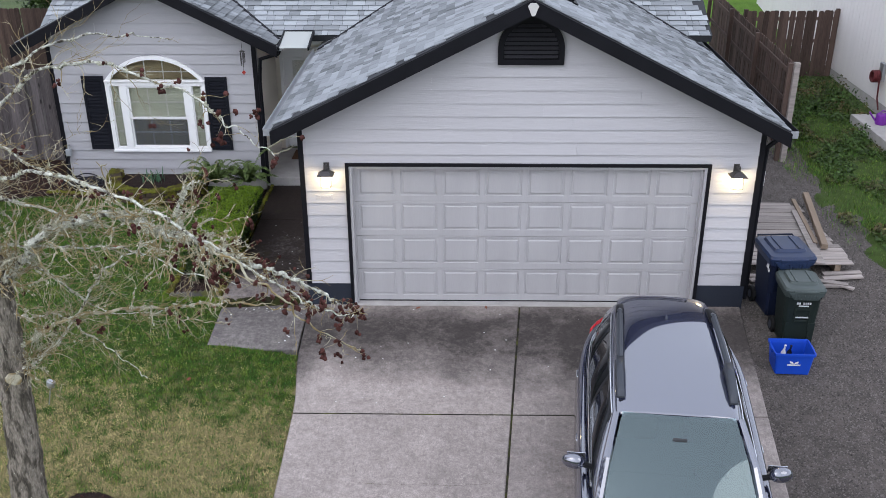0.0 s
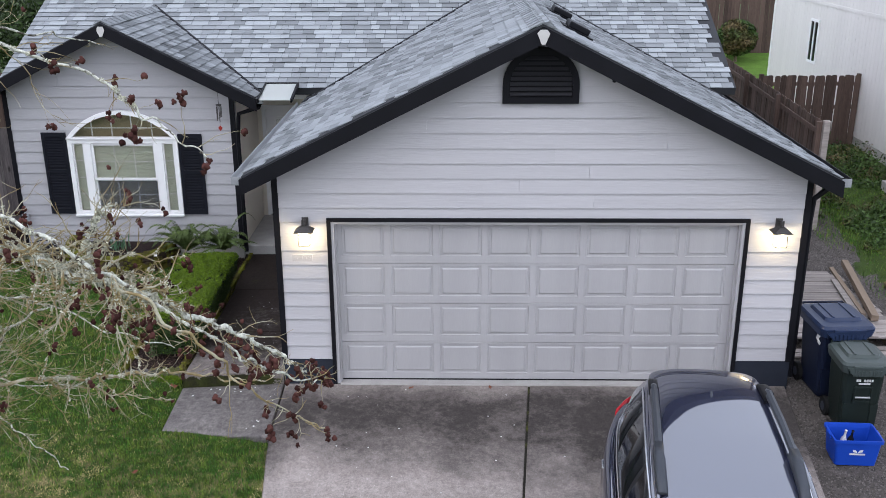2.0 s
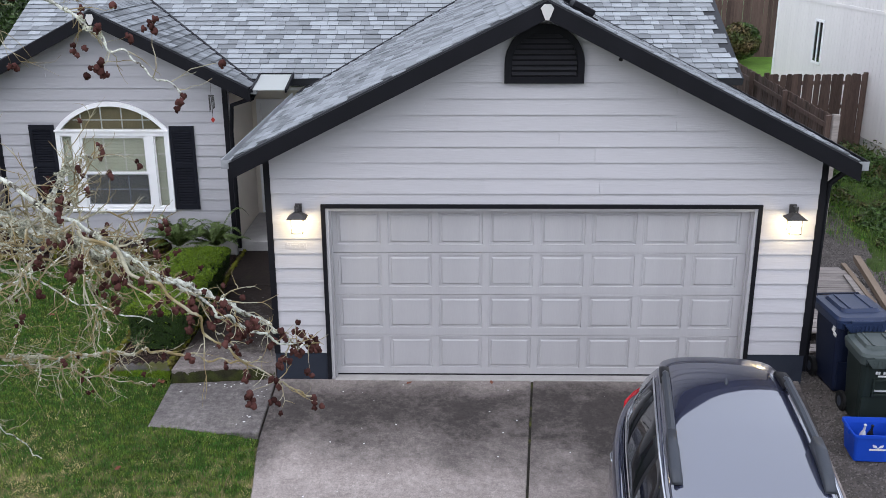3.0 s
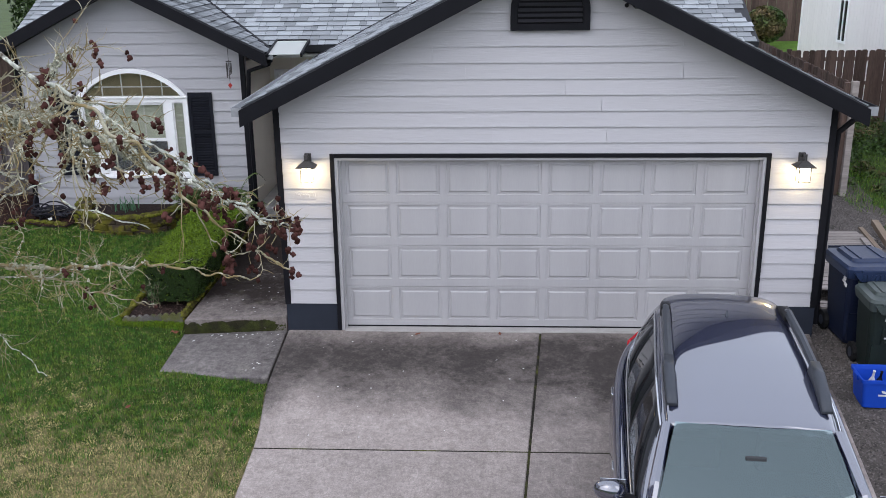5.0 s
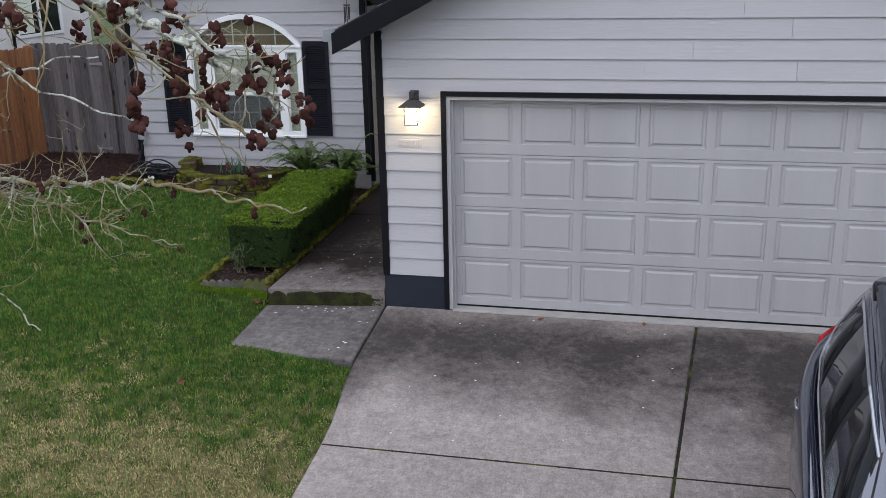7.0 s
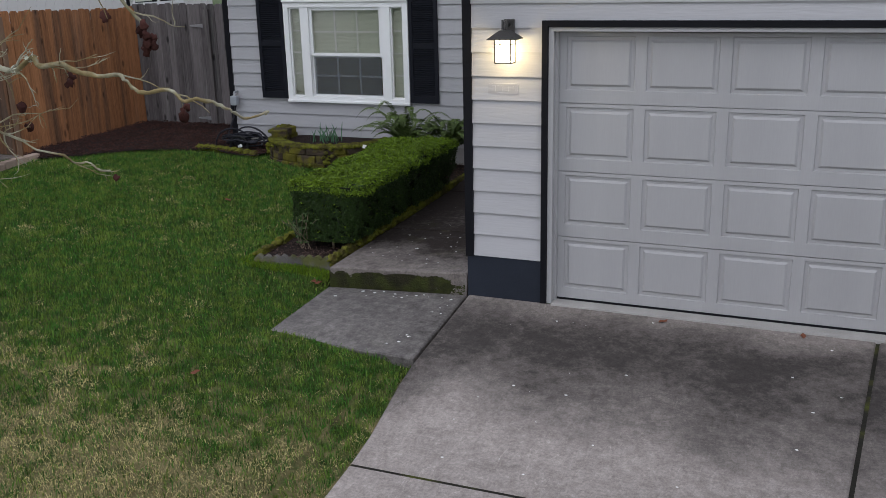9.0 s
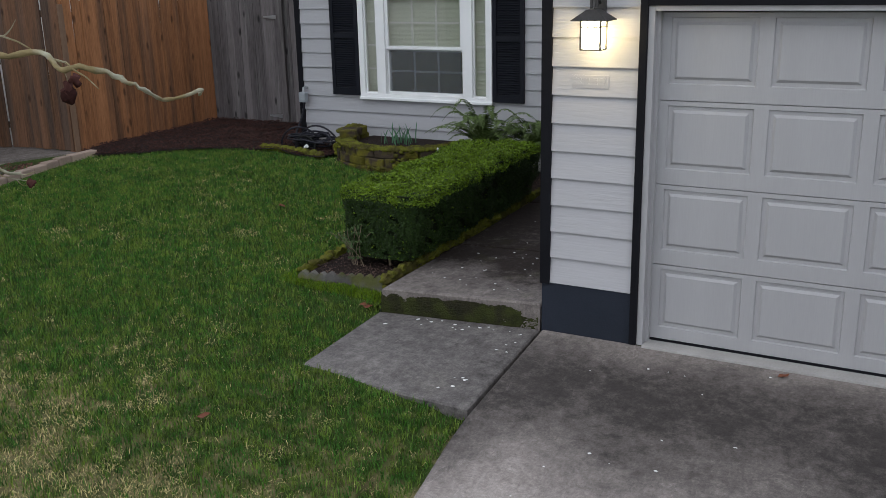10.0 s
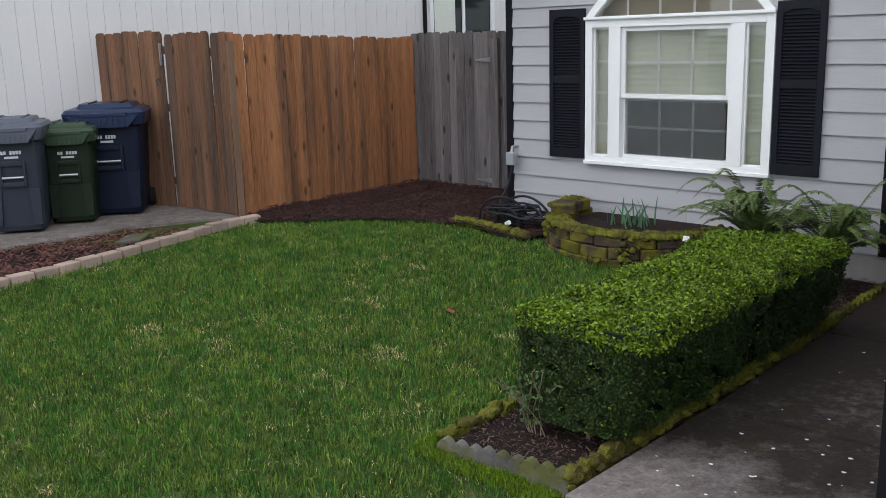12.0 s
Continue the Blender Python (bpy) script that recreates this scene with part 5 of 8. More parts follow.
scallop_grey, scallop_moss = scallop_mesh(SCALLOP), scallop_mesh(MOSS)
rng = random.Random(5)
for k in range(3):
    s = new("edging_stone", scallop_grey)
    s.parent = scalloped
    s.matrix_basis = pose(-2.82 + 0.245 * k, 0.05 + 0.022 * k, 0.0 + 0.01 * k, 4, 0, 5 + rng.uniform(-2, 2))
for side, n in ((0, 14), (1, 17)):
    for k in range(n):
        s = new("edging_stone", scallop_moss)
        s.parent = scalloped
        y = 0.1 + 0.255 * k
        x = (-2.82 - 0.035 * y) if side == 0 else (-2.08 + 0.006 * y)
        s.matrix_basis = pose(x, y, 0.035 + 0.012 * y - 0.02 * (side == 0), 0, rng.uniform(-2, 2), 90 + rng.uniform(-3, 3))
bm = bmesh.new()
for side in (0, 1):
    for k in range(150):
        y = 0.1 + 4.0 * rng.random() ** 1.2
        x = ((-2.82 - 0.035 * y) if side == 0 else (-2.08 + 0.006 * y)) + rng.uniform(-0.035, 0.035)
        r = rng.uniform(0.018, 0.042)
        bmesh.ops.create_icosphere(bm, subdivisions=1, radius=1.0, matrix=Matrix.LocRotScale((x, y, 0.11 + 0.012 * y + rng.uniform(-0.03, 0.03)), None, (r, r * 1.4, r * 0.7)))
tagged(part("moss_cushion", bm, MOSS, scalloped, "yellow-green moss cushions", True), kind="stuff")

# curved planter of stacked blocks
BLOCK = mat("mossy_wall_block", (0.05, 0.037, 0.026), 0.95, var=0.45, scale=7, fine=60, bump=0.9, rnd=0.25, tint=(0.12, 0.108, 0.012), tint_scale=5, tint_amount=0.9, tint_edge=(0.46, 0.58), dist=0.012)
planter = tagged(empty("block_planter"), "curved planter of stacked mossy wall blocks with bulbs", "planter")
bm = bmesh.new()
prism(bm, [(-0.085, -0.1), (0.085, -0.1), (0.13, 0.06), (0.12, 0.1), (-0.12, 0.1), (-0.13, 0.06)], 0.0, 0.098, lambda a, b, c: (a, -c, b))
bmesh.ops.bevel(bm, geom=bm.edges[:], offset=0.01, segments=1, affect="EDGES")
bmesh.ops.recalc_face_normals(bm, faces=bm.faces[:])
me = bpy.data.meshes.new("wall_block")
bm.to_mesh(me)
bm.free()
me.materials.append(BLOCK)
for c in range(3):
    for k in range(11):
        a = math.radians(176 + 17.2 * (k + 0.5 * (c % 2)))
        r = 0.80 - 0.012 * c
        b = new("wall_block", me)
        b.parent = planter
        b.matrix_basis = pose(-4.12 + r * 1.02 * math.cos(a), 4.1 + r * math.sin(a), 0.17 + 0.1 * c + rng.uniform(-0.004, 0.004), 0, rng.uniform(-2, 2), math.degrees(a) + 90 + 180 + rng.uniform(-4, 4)) @ Matrix.Rotation(math.pi, 4, "Z")
bm = bmesh.new()
bmesh.ops.create_circle(bm, cap_ends=True, radius=0.74, segments=32, matrix=Matrix.Translation((-4.12, 4.1, 0.41)))
for v in bm.verts:
    v.co.y = min(v.co.y, HY - 0.02)
part("planter_soil", bm, SOIL, planter, "dark soil")
# two blocks of a fourth course stand at the planter's end
for turn, lift in ((182, 0.0), (203, 0.012)):
    a = math.radians(turn)
    b = new("wall_block", me)
    b.parent = planter
    b.matrix_basis = pose(-4.12 + 0.76 * math.cos(a), 4.1 + 0.76 * math.sin(a), 0.465 + lift, 0, 2, turn + 90)
bm = bmesh.new()
for k in range(1300):
    # moss lies on the ledges and hangs down in clumps between bare patches
    deg = 174 + 178 * rng.random()
    a, r = math.radians(deg), 0.8 + rng.uniform(-0.1, 0.12)
    on_top = r < 0.88
    z = (0.55 if deg < 206 else 0.468) if on_top else rng.uniform(0.16, 0.45)
    patch = noise.noise((deg * 0.06, z * 5, 2.0))
    if not on_top and patch < -0.02 + 0.22 * (deg > 215):
        continue
    t = rng.uniform(0.016, 0.04)
    bmesh.ops.create_icosphere(bm, subdivisions=1, radius=1.0, matrix=Matrix.LocRotScale((-4.12 + r * 1.02 * math.cos(a), 4.1 + r * math.sin(a), z), Euler((rng.random(), rng.random(), 0)), (t, t * rng.uniform(0.7, 1.3), t * rng.uniform(0.3, 0.6))))
tagged(part("moss_cushion", bm, MOSS, planter, "yellow-green moss cushions", True), kind="stuff")


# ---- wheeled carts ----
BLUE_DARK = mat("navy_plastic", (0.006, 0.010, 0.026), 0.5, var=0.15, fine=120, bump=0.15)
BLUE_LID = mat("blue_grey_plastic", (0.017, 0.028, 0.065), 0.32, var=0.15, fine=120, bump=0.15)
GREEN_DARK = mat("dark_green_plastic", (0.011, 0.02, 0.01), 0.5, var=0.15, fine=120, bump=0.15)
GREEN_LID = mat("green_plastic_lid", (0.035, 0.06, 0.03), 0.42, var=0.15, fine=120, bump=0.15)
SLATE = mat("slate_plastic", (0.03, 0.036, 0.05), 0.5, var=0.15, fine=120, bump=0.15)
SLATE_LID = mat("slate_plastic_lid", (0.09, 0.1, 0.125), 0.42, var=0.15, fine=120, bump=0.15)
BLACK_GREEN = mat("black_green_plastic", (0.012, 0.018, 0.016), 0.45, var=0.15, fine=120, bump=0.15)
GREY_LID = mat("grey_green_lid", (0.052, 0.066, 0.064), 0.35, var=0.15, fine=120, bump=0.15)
RUBBER = mat("black_rubber", (0.012, 0.012, 0.012), 0.8, var=0.2)
PRINT = mat("white_print", (0.6, 0.6, 0.6), 0.6, var=0.05)


def loft(bm, rings, cap=True):
    rs = [[bm.verts.new(p) for p in ring] for ring in rings]
    for a, b in zip(rs, rs[1:]):
        for k in range(len(a)):
            bm.faces.new((a[k - 1], a[k], b[k], b[k - 1]))
    if cap:
        bm.faces.new(rs[0][::-1])
        bm.faces.new(rs[-1])
    return rs


def round_rect(w, d, r, z, n=4, cy=0.0):
    pts = []
    for cx, sy, a0 in ((w / 2 - r, -d / 2 + r, -90), (w / 2 - r, d / 2 - r, 0), (-w / 2 + r, d / 2 - r, 90), (-w / 2 + r, -d / 2 + r, 180)):
        pts += [(cx + r * math.cos(radians(a0 + 90 * k / n)), cy + sy + r * math.sin(radians(a0 + 90 * k / n)), z) for k in range(n + 1)]
    return pts


def cart(m, w, d, h, body, lid, label, writing=True):
    """A wheeled rubbish cart; its front faces -y."""
    ob = tagged(empty("wheeled_cart", m), label, "rubbish cart", group="rubbish carts")
    bm = bmesh.new()
    loft(bm, [round_rect(w * 0.74, d * 0.7, 0.05, 0.03, cy=-0.01), round_rect(w * 0.78, d * 0.74, 0.06, 0.08, cy=-0.01), round_rect(w * 0.88, d * 0.86, 0.07, h * 0.62),
              round_rect(w * 0.9, d * 0.88, 0.07, h * 0.80), round_rect(w * 0.97, d * 0.96, 0.07, h * 0.83), round_rect(w, d, 0.07, h * 0.9)])
    part("cart_body", bm, body, ob)
    bm = bmesh.new()
    loft(bm, [round_rect(w * 1.04, d * 1.04, 0.07, h * 0.895), round_rect(w * 1.05, d * 1.05, 0.07, h * 0.925), round_rect(w * 0.98, d * 0.98, 0.08, h * 0.955),
              round_rect(w * 0.74, d * 0.7, 0.06, h * 0.965, cy=0.03), round_rect(w * 0.68, d * 0.62, 0.06, h * 1.0, cy=0.03)])
    lid_ob = part("lid", bm, lid, ob)
    bm = bmesh.new()
    loft(bm, [round_rect(w * 0.99, d * 0.99, 0.07, h * 0.82), round_rect(w * 1.045, d * 1.045, 0.07, h * 0.9)], cap=False)
    ret = bmesh.ops.extrude_face_region(bm, geom=bm.faces[:])
    for v in ret["geom"]:
        if isinstance(v, bmesh.types.BMVert):
            v.co.x, v.co.y = v.co.x * 0.985, v.co.y * 0.985
    part("lid_skirt", bm, lid, lid_ob)
    for s in (-1, 1):
        part("lid_rib", box_bm((s * w * 0.2 - 0.012, -d * 0.27, h * 0.998), (s * w * 0.2 + 0.012, d * 0.33, h * 1.012), bevel=0.004), lid, lid_ob)
    part("lid_lip", box_bm((-w * 0.3, -d * 0.565, h * 0.895), (w * 0.3, -d * 0.52, h * 0.93), bevel=0.008), lid, lid_ob)
    bm = bmesh.new()
    prism(bm, [(-w * 0.44, h * 0.905), (w * 0.44, h * 0.905), (w * 0.3, h * 0.8), (-w * 0.3, h * 0.8)], -d * 0.555, -d * 0.53)
    part("lid_apron", bm, lid, lid_ob, "sloping front apron of the lid")
    for k in range(8):
        x = -w * 0.27 + w * 0.54 * k / 7
        part("apron_rib", box_bm((x - 0.007, -d * 0.57, h * 0.805), (x + 0.007, -d * 0.553, h * 0.875), bevel=0.003), lid, lid_ob)
    for k in range(7):
        x = -w * 0.38 + w * 0.76 * k / 6
        part("rim_rib", box_bm((x - 0.006, -d * 0.515, h * 0.81), (x + 0.006, -d * 0.49, h * 0.89)), body, ob)
    part("handle_bar", tube_bm([(-w * 0.42, d * 0.47, h * 0.93), (-w * 0.4, d * 0.57, h * 0.95), (w * 0.4, d * 0.57, h * 0.95), (w * 0.42, d * 0.47, h * 0.93)], 0.014, 8), body, ob)
    part("catch_bar", cyl_bm((-w * 0.16, -d * 0.46, h * 0.5), (w * 0.16, -d * 0.46, h * 0.5), 0.013, 8), METAL, ob, "pale metal catch bar")
    for a, b, c, e in ((-0.2, -0.16, 0.42, 0.64), (0.16, 0.2, 0.42, 0.64), (-0.16, 0.16, 0.6, 0.64), (-0.16, 0.16, 0.42, 0.46)):
        part("pocket_rim", box_bm((w * a, -d * 0.462, h * c), (w * b, -d * 0.4, h * e), bevel=0.008), body, ob)
    for sx in (-1, 1):
        bm = bmesh.new()
        prism(bm, [(sx * w * 0.36, h * 0.08), (sx * w * 0.24, h * 0.08), (sx * w * 0.2, h * 0.4), (sx * w * 0.38, h * 0.4)], -d * 0.43, -d * 0.3)
        part("front_rib", bm, body, ob)
    for s in (-1, 1):
        wheel = part("wheel", cyl_bm((s * w * 0.40, d * 0.36, 0.12), (s * w * 0.48, d * 0.36, 0.12), 0.12, 18), RUBBER, ob, "black rubber wheel")
        part("hub", cyl_bm((s * w * 0.475, d * 0.36, 0.12), (s * w * 0.487, d * 0.36, 0.12), 0.06, 12), SLATE, wheel)
    part("axle", cyl_bm((-w * 0.42, d * 0.36, 0.12), (w * 0.42, d * 0.36, 0.12), 0.012, 8), METAL, ob)
    if writing:
        for k in range(7):
            if k != 2:
                x = -0.09 + 0.028 * k
                part("print_bar", box_bm((x, -d * 0.449, h * 0.70), (x + 0.021, -d * 0.43, h * 0.73)), PRINT, ob, "white stencilled bar")
        part("print_bar", box_bm((-0.06, -d * 0.447, h * 0.665), (0.07, -d * 0.43, h * 0.683)), PRINT, ob, "white stencilled bar")
    return ob


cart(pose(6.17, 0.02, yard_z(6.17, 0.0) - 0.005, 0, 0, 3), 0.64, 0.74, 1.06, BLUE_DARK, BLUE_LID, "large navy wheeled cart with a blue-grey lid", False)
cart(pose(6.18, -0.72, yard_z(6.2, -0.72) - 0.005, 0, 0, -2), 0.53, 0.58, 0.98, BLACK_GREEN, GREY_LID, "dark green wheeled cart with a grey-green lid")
# white winged mark on the navy cart's flank
bm = bmesh.new()
for a, b in ((0, 0), (0.05, 0.03), (0.03, 0.075)):
    prism(bm, [(a, b), (a + 0.06, b + 0.015), (a + 0.045, b + 0.05), (a - 0.01, b + 0.035)], -0.302, -0.29, lambda p, q, r: (q, p - 0.28, r + 0.74))
mark_host = [o for o in scene.objects if o.name == "wheeled_cart"][0]
part("side_mark", bm, PRINT, mark_host, "white winged mark")
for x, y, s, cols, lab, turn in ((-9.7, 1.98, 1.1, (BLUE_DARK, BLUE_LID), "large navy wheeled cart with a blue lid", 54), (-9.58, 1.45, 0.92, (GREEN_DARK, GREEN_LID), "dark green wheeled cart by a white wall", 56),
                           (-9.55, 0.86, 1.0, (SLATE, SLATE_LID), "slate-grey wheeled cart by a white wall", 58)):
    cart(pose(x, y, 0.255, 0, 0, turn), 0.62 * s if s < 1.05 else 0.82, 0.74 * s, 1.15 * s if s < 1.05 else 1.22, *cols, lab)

# ---- blue recycling box with bottles ----
BOX_BLUE = mat("bright_blue_plastic", (0.012, 0.06, 0.42), 0.4, var=0.1, fine=90, bump=0.08)
bx = empty("recycling_box", pose(5.96, -1.36, yard_z(5.96, -1.36), 0, 0, -3))
tagged(bx, "bright blue plastic recycling box holding bottles", "recycling box")
bm = bmesh.new()
w, d, h = 0.52, 0.40, 0.33
outer_rings = [round_rect(w * 0.86, d * 0.84, 0.03, 0.0), round_rect(w * 0.97, d * 0.96, 0.03, h - 0.04), round_rect(w * 1.04, d * 1.05, 0.03, h - 0.035), round_rect(w * 1.04, d * 1.05, 0.03, h)]
inner_rings = [round_rect(w * 0.98, d * 0.97, 0.025, h), round_rect(w * 0.94, d * 0.92, 0.025, h - 0.05), round_rect(w * 0.82, d * 0.8, 0.025, 0.012)]
loft(bm, outer_rings + inner_rings)
part("tub", bm, BOX_BLUE, bx)
for s in (-1, 1):
    part("grip", box_bm((s * w * 0.52 - 0.012, -0.07, h - 0.06), (s * w * 0.52 + 0.012, 0.07, h - 0.005), bevel=0.006), BOX_BLUE, bx)
bm = bmesh.new()
for s in (-1, 1):
    prism(bm, [(0.0, 0.0), (s * 0.05, 0.012), (s * 0.058, 0.04), (s * 0.02, 0.032)], 0, 0.003)
bm.transform(Matrix.Translation((0, -d * 0.475, 0.17)) @ pose(0, 0, 0, -4))
part("winged_mark", bm, PRINT, bx, "white winged mark")
part("print_bar", box_bm((-0.085, -d * 0.47 - 0.002, 0.135), (0.085, -d * 0.47, 0.155), pose(0, 0, 0, -2)), PRINT, bx, "white printed bar")


def bottle(x, y, z, h, glass, label):
    prof = [(0.032, 0), (0.034, 0.02), (0.034, 0.55), (0.022, 0.66), (0.013, 0.74), (0.013, 0.95), (0.016, 0.96), (0.016, 1.0)]
    bm = bmesh.new()
    loft(bm, [[(r * math.cos(a), r * math.sin(a), t * h) for a in (2 * math.pi * k / 12 for k in range(12))] for r, t in prof])
    ob = mesh_ob("bottle", bm, glass, smooth=True)
    ob.matrix_world = pose(x, y, z, 6, 4, 0)
    return tagged(ob, label, "bottle")


base_z = yard_z(5.96, -1.36)
bottle(5.84, -1.36, base_z + 0.10, 0.27, mat("white_glass", (0.6, 0.6, 0.58), 0.2, var=0.03, bump=0), "white-wrapped bottle standing in the blue box")
bottle(5.93, -1.34, base_z + 0.10, 0.25, mat("dark_glass_bottle", (0.012, 0.012, 0.015), 0.08, var=0.1, bump=0), "dark glass bottle standing in the blue box")

# ---- stacked old lumber beside the garage ----
PLANK = mat("grey_plank", (0.27, 0.238, 0.218), 0.9, var=0.4, scale=4, fine=45, bump=0.5, rnd=0.25, stretch=(0.3, 4, 4))
BEAM = mat("brown_beam", (0.2, 0.152, 0.112), 0.85, var=0.25, fine=40, bump=0.4, rnd=0.2, stretch=(3, 0.3, 3))
pile = tagged(empty("lumber_stack"), "old fence panel of weathered grey boards lying on the gravel", "lumber stack")
rng = random.Random(21)
for k in range(17):
    y = 1.14 + 0.142 * k
    z = 0.155 + 0.012 * k / 4 + rng.uniform(-0.005, 0.006)
    a, b = 5.78 + rng.uniform(-0.03, 0.05), 7.68 - 0.012 * k + rng.uniform(-0.09, 0.06)
    part("plank", box_bm(((a - b) / 2, -0.068, 0), ((b - a) / 2, 0.068, 0.022), Matrix.Translation(((a + b) / 2, y, z)) @ pose(0, 0, 0, rng.uniform(-1.5, 1.5), rng.uniform(-0.3, 0.3), rng.uniform(-0.4, 0.4)), bevel=0.003), PLANK, pile)
for x in (5.95, 6.75, 7.45):
    part("bearer", box_bm((x - 0.045, 1.1, yard_z(x, 1.1) - 0.02), (x + 0.045, 3.45, 0.15), bevel=0.004), BEAM, pile, "brown bearer under the boards")
for x, y, l, turn, z, w, t in ((7.36, 1.52, 2.25, -10.5, 0.222, 0.1, 0.085), (7.14, 1.02, 2.1, -7, 0.192, 0.14, 0.025), (7.3, 1.75, 1.85, -6.5, 0.205, 0.07, 0.035)):
    p = tagged(mesh_ob("timber", box_bm((-w / 2, 0, 0), (w / 2, l, t), bevel=0.005), BEAM if w < 0.12 else PLANK), "brown timber lying on the lumber stack" if w < 0.12 else "grey board lying across the lumber stack", "timber", group="loose timbers")
    p.matrix_world = pose(x, y, z, 0.7, 2, turn)
for x, y, l, w, turn in ((6.0, 0.78, 0.5, 0.09, 14), (5.95, 0.98, 0.55, 0.1, -8), (6.1, 0.6, 0.4, 0.07, 30), (6.95, 0.62, 0.44, 0.085, -2), (6.75, 0.9, 0.75, 0.1, -24), (7.15, 0.86, 0.62, 0.1, 4), (7.2, 1.02, 0.6, 0.11, 2), (7.1, 0.8, 0.5, 0.08, -40)):
    p = tagged(mesh_ob("timber", box_bm((0, -w / 2, 0), (l, w / 2, 0.028), bevel=0.004), PLANK), "pale broken timber end on the gravel", "timber", group="loose timbers")
    p.matrix_world = pose(x, y, yard_z(x, y) + 0.012 + 0.03 * rng.random(), 0, -2, turn)

# ---- the far side yard: fences, neighbouring wall ----
fence("fence_side", (8.03, 5.95), (8.45, 14.2), 1.83, FENCE_BROWN, "weathered brown board fence with rails and posts", 31, lambda x, y: 0.3, rail_side=1)
fence("fence_cross", (8.62, 11.55), (10.93, 11.62), 1.78, FENCE_BROWN, "dark dog-eared board fence across the side yard", 32, lambda x, y: 0.3, rail_side=1, lean=1.2)
fence("fence_alley", (-10.28, 11.2), (-6.0, 11.2), 1.9, FENCE_BROWN, "brown board fence closing the alley", 34, lambda x, y: 0.3, rail_side=1)
fence("fence_back", (5.0, 21.0), (14.0, 21.0), 1.9, FENCE_BROWN, "brown board fence at the back", 33, lambda x, y: 1.25, rail_side=1)
part("end_post", box_bm((7.97, 5.83, 0.1), (8.08, 5.94, 2.18), bevel=0.006), PLANK, [o for o in scene.objects if o.name == "fence_side"][0], "pale bleached end post")
ground_sheet("back_lawn", steps(5.7, 14, 16), steps(14.0, 22, 16), lambda x, y: 0.35 + 0.14 * (y - 14), mat("bright_grass", (0.09, 0.17, 0.025), 0.95, var=0.35, scale=3, fine=50, bump=0.9, dist=0.02), "bright green grass behind the house", "lawn")
right_house = tagged(empty("wall_right"), "pale panelled wall of the other neighbouring house", "neighbouring wall", kind="structure")
RX = 10.97
part("wall_core", box_bm((RX + 0.01, 5.0, 0.2), (RX + 0.18, 18.5, 5.5)), NB_WALL, right_house)
for k in range(66):
    y = 5.0 + 0.2032 * k
    part("wall_plank", box_bm((RX - 0.008, y + 0.004, 0.62), (RX + 0.012, y + 0.199, 5.5)), NB_WALL, right_house)
part("foundation", box_bm((RX - 0.004, 5.0, 0.0), (RX + 0.012, 18.5, 0.6)), KERB, right_house)
part("trim_band", box_bm((RX - 0.025, 5.0, 3.42), (RX - 0.009, 18.5, 3.5)), NB_WALL, right_house)
part("corner_trim", box_bm((RX - 0.02, 18.45, 0.5), (RX + 0.1, 18.55, 5.5)), WHITE, right_house)
right_window = tagged(empty("window_3"), "narrow white-framed window with dark panes", "window", kind="structure")
for a, b, c, d in ((14.7, 14.76, 1.88, 3.02), (15.28, 15.34, 1.88, 3.02), (15.0, 15.05, 1.94, 2.96), (14.76, 15.28, 1.88, 1.94), (14.76, 15.28, 2.96, 3.02)):
    part("window_frame", box_bm((RX - 0.04, a, c), (RX - 0.009, b, d)), WHITE, right_window)
for a, b in ((14.76, 15.0), (15.05, 15.28)):
    part("pane", box_bm((RX - 0.02, a, 1.94), (RX - 0.01, b, 2.96)), DARK_GLASS, right_window)
stoop = tagged(empty("stoop", pose(0.1, 0.5, -0.12)), "small concrete stoop at the neighbouring wall", "stoop", kind="structure")
part("stoop_block", box_bm((10.05, 5.0, 0.0), (RX - 0.13, 7.55, 0.62), bevel=0.012), KERB, stoop)
part("door_casing", box_bm((RX - 0.16, 7.0, 0.63), (RX - 0.11, 7.1, 3.0)), WHITE, stoop, "white door casing")
PURPLE = mat("purple_plastic", (0.17, 0.03, 0.3), 0.4, var=0.1)
can = tagged(empty("watering_can", pose(10.5, 7.3, 0.5)), "purple plastic watering can on the stoop", "watering can")
bm = bmesh.new()
loft(bm, [[(r * math.cos(a), r * math.sin(a), z) for a in (2 * math.pi * k / 16 for k in range(16))] for r, z in ((0.11, 0), (0.12, 0.02), (0.115, 0.2), (0.1, 0.23), (0.085, 0.225))])
part("can_body", bm, PURPLE, can)
part("can_handle", tube_bm([(0.11, 0, 0.06), (0.18, 0, 0.12), (0.14, 0, 0.26), (0.0, 0, 0.3), (-0.08, 0, 0.22)], 0.014, 8), PURPLE, can)
part("spout", tube_bm([(-0.1, 0, 0.06), (-0.2, 0, 0.17), (-0.27, 0, 0.27)], [0.025, 0.018, 0.02], 8), PURPLE, can)
reel = tagged(empty("hose_reel", pose(0, 0.57, -0.15)), "dark red garden hose reel on the wall", "hose reel")
HOSE_RED = mat("red_hose", (0.09, 0.014, 0.016), 0.5, var=0.2)
part("reel_bracket", box_bm((RX - 0.09, 7.95, 1.25), (RX - 0.01, 8.15, 1.65), bevel=0.01), METAL, reel)
for k in range(4):
    ringpts = [(RX - 0.13 - 0.04 * k, 8.05 + 0.12 * math.cos(a), 1.35 + 0.12 * math.sin(a)) for a in (2 * math.pi * s / 18 for s in range(19))]
    part("hose_loop", tube_bm(ringpts, 0.022, 6), HOSE_RED, reel)
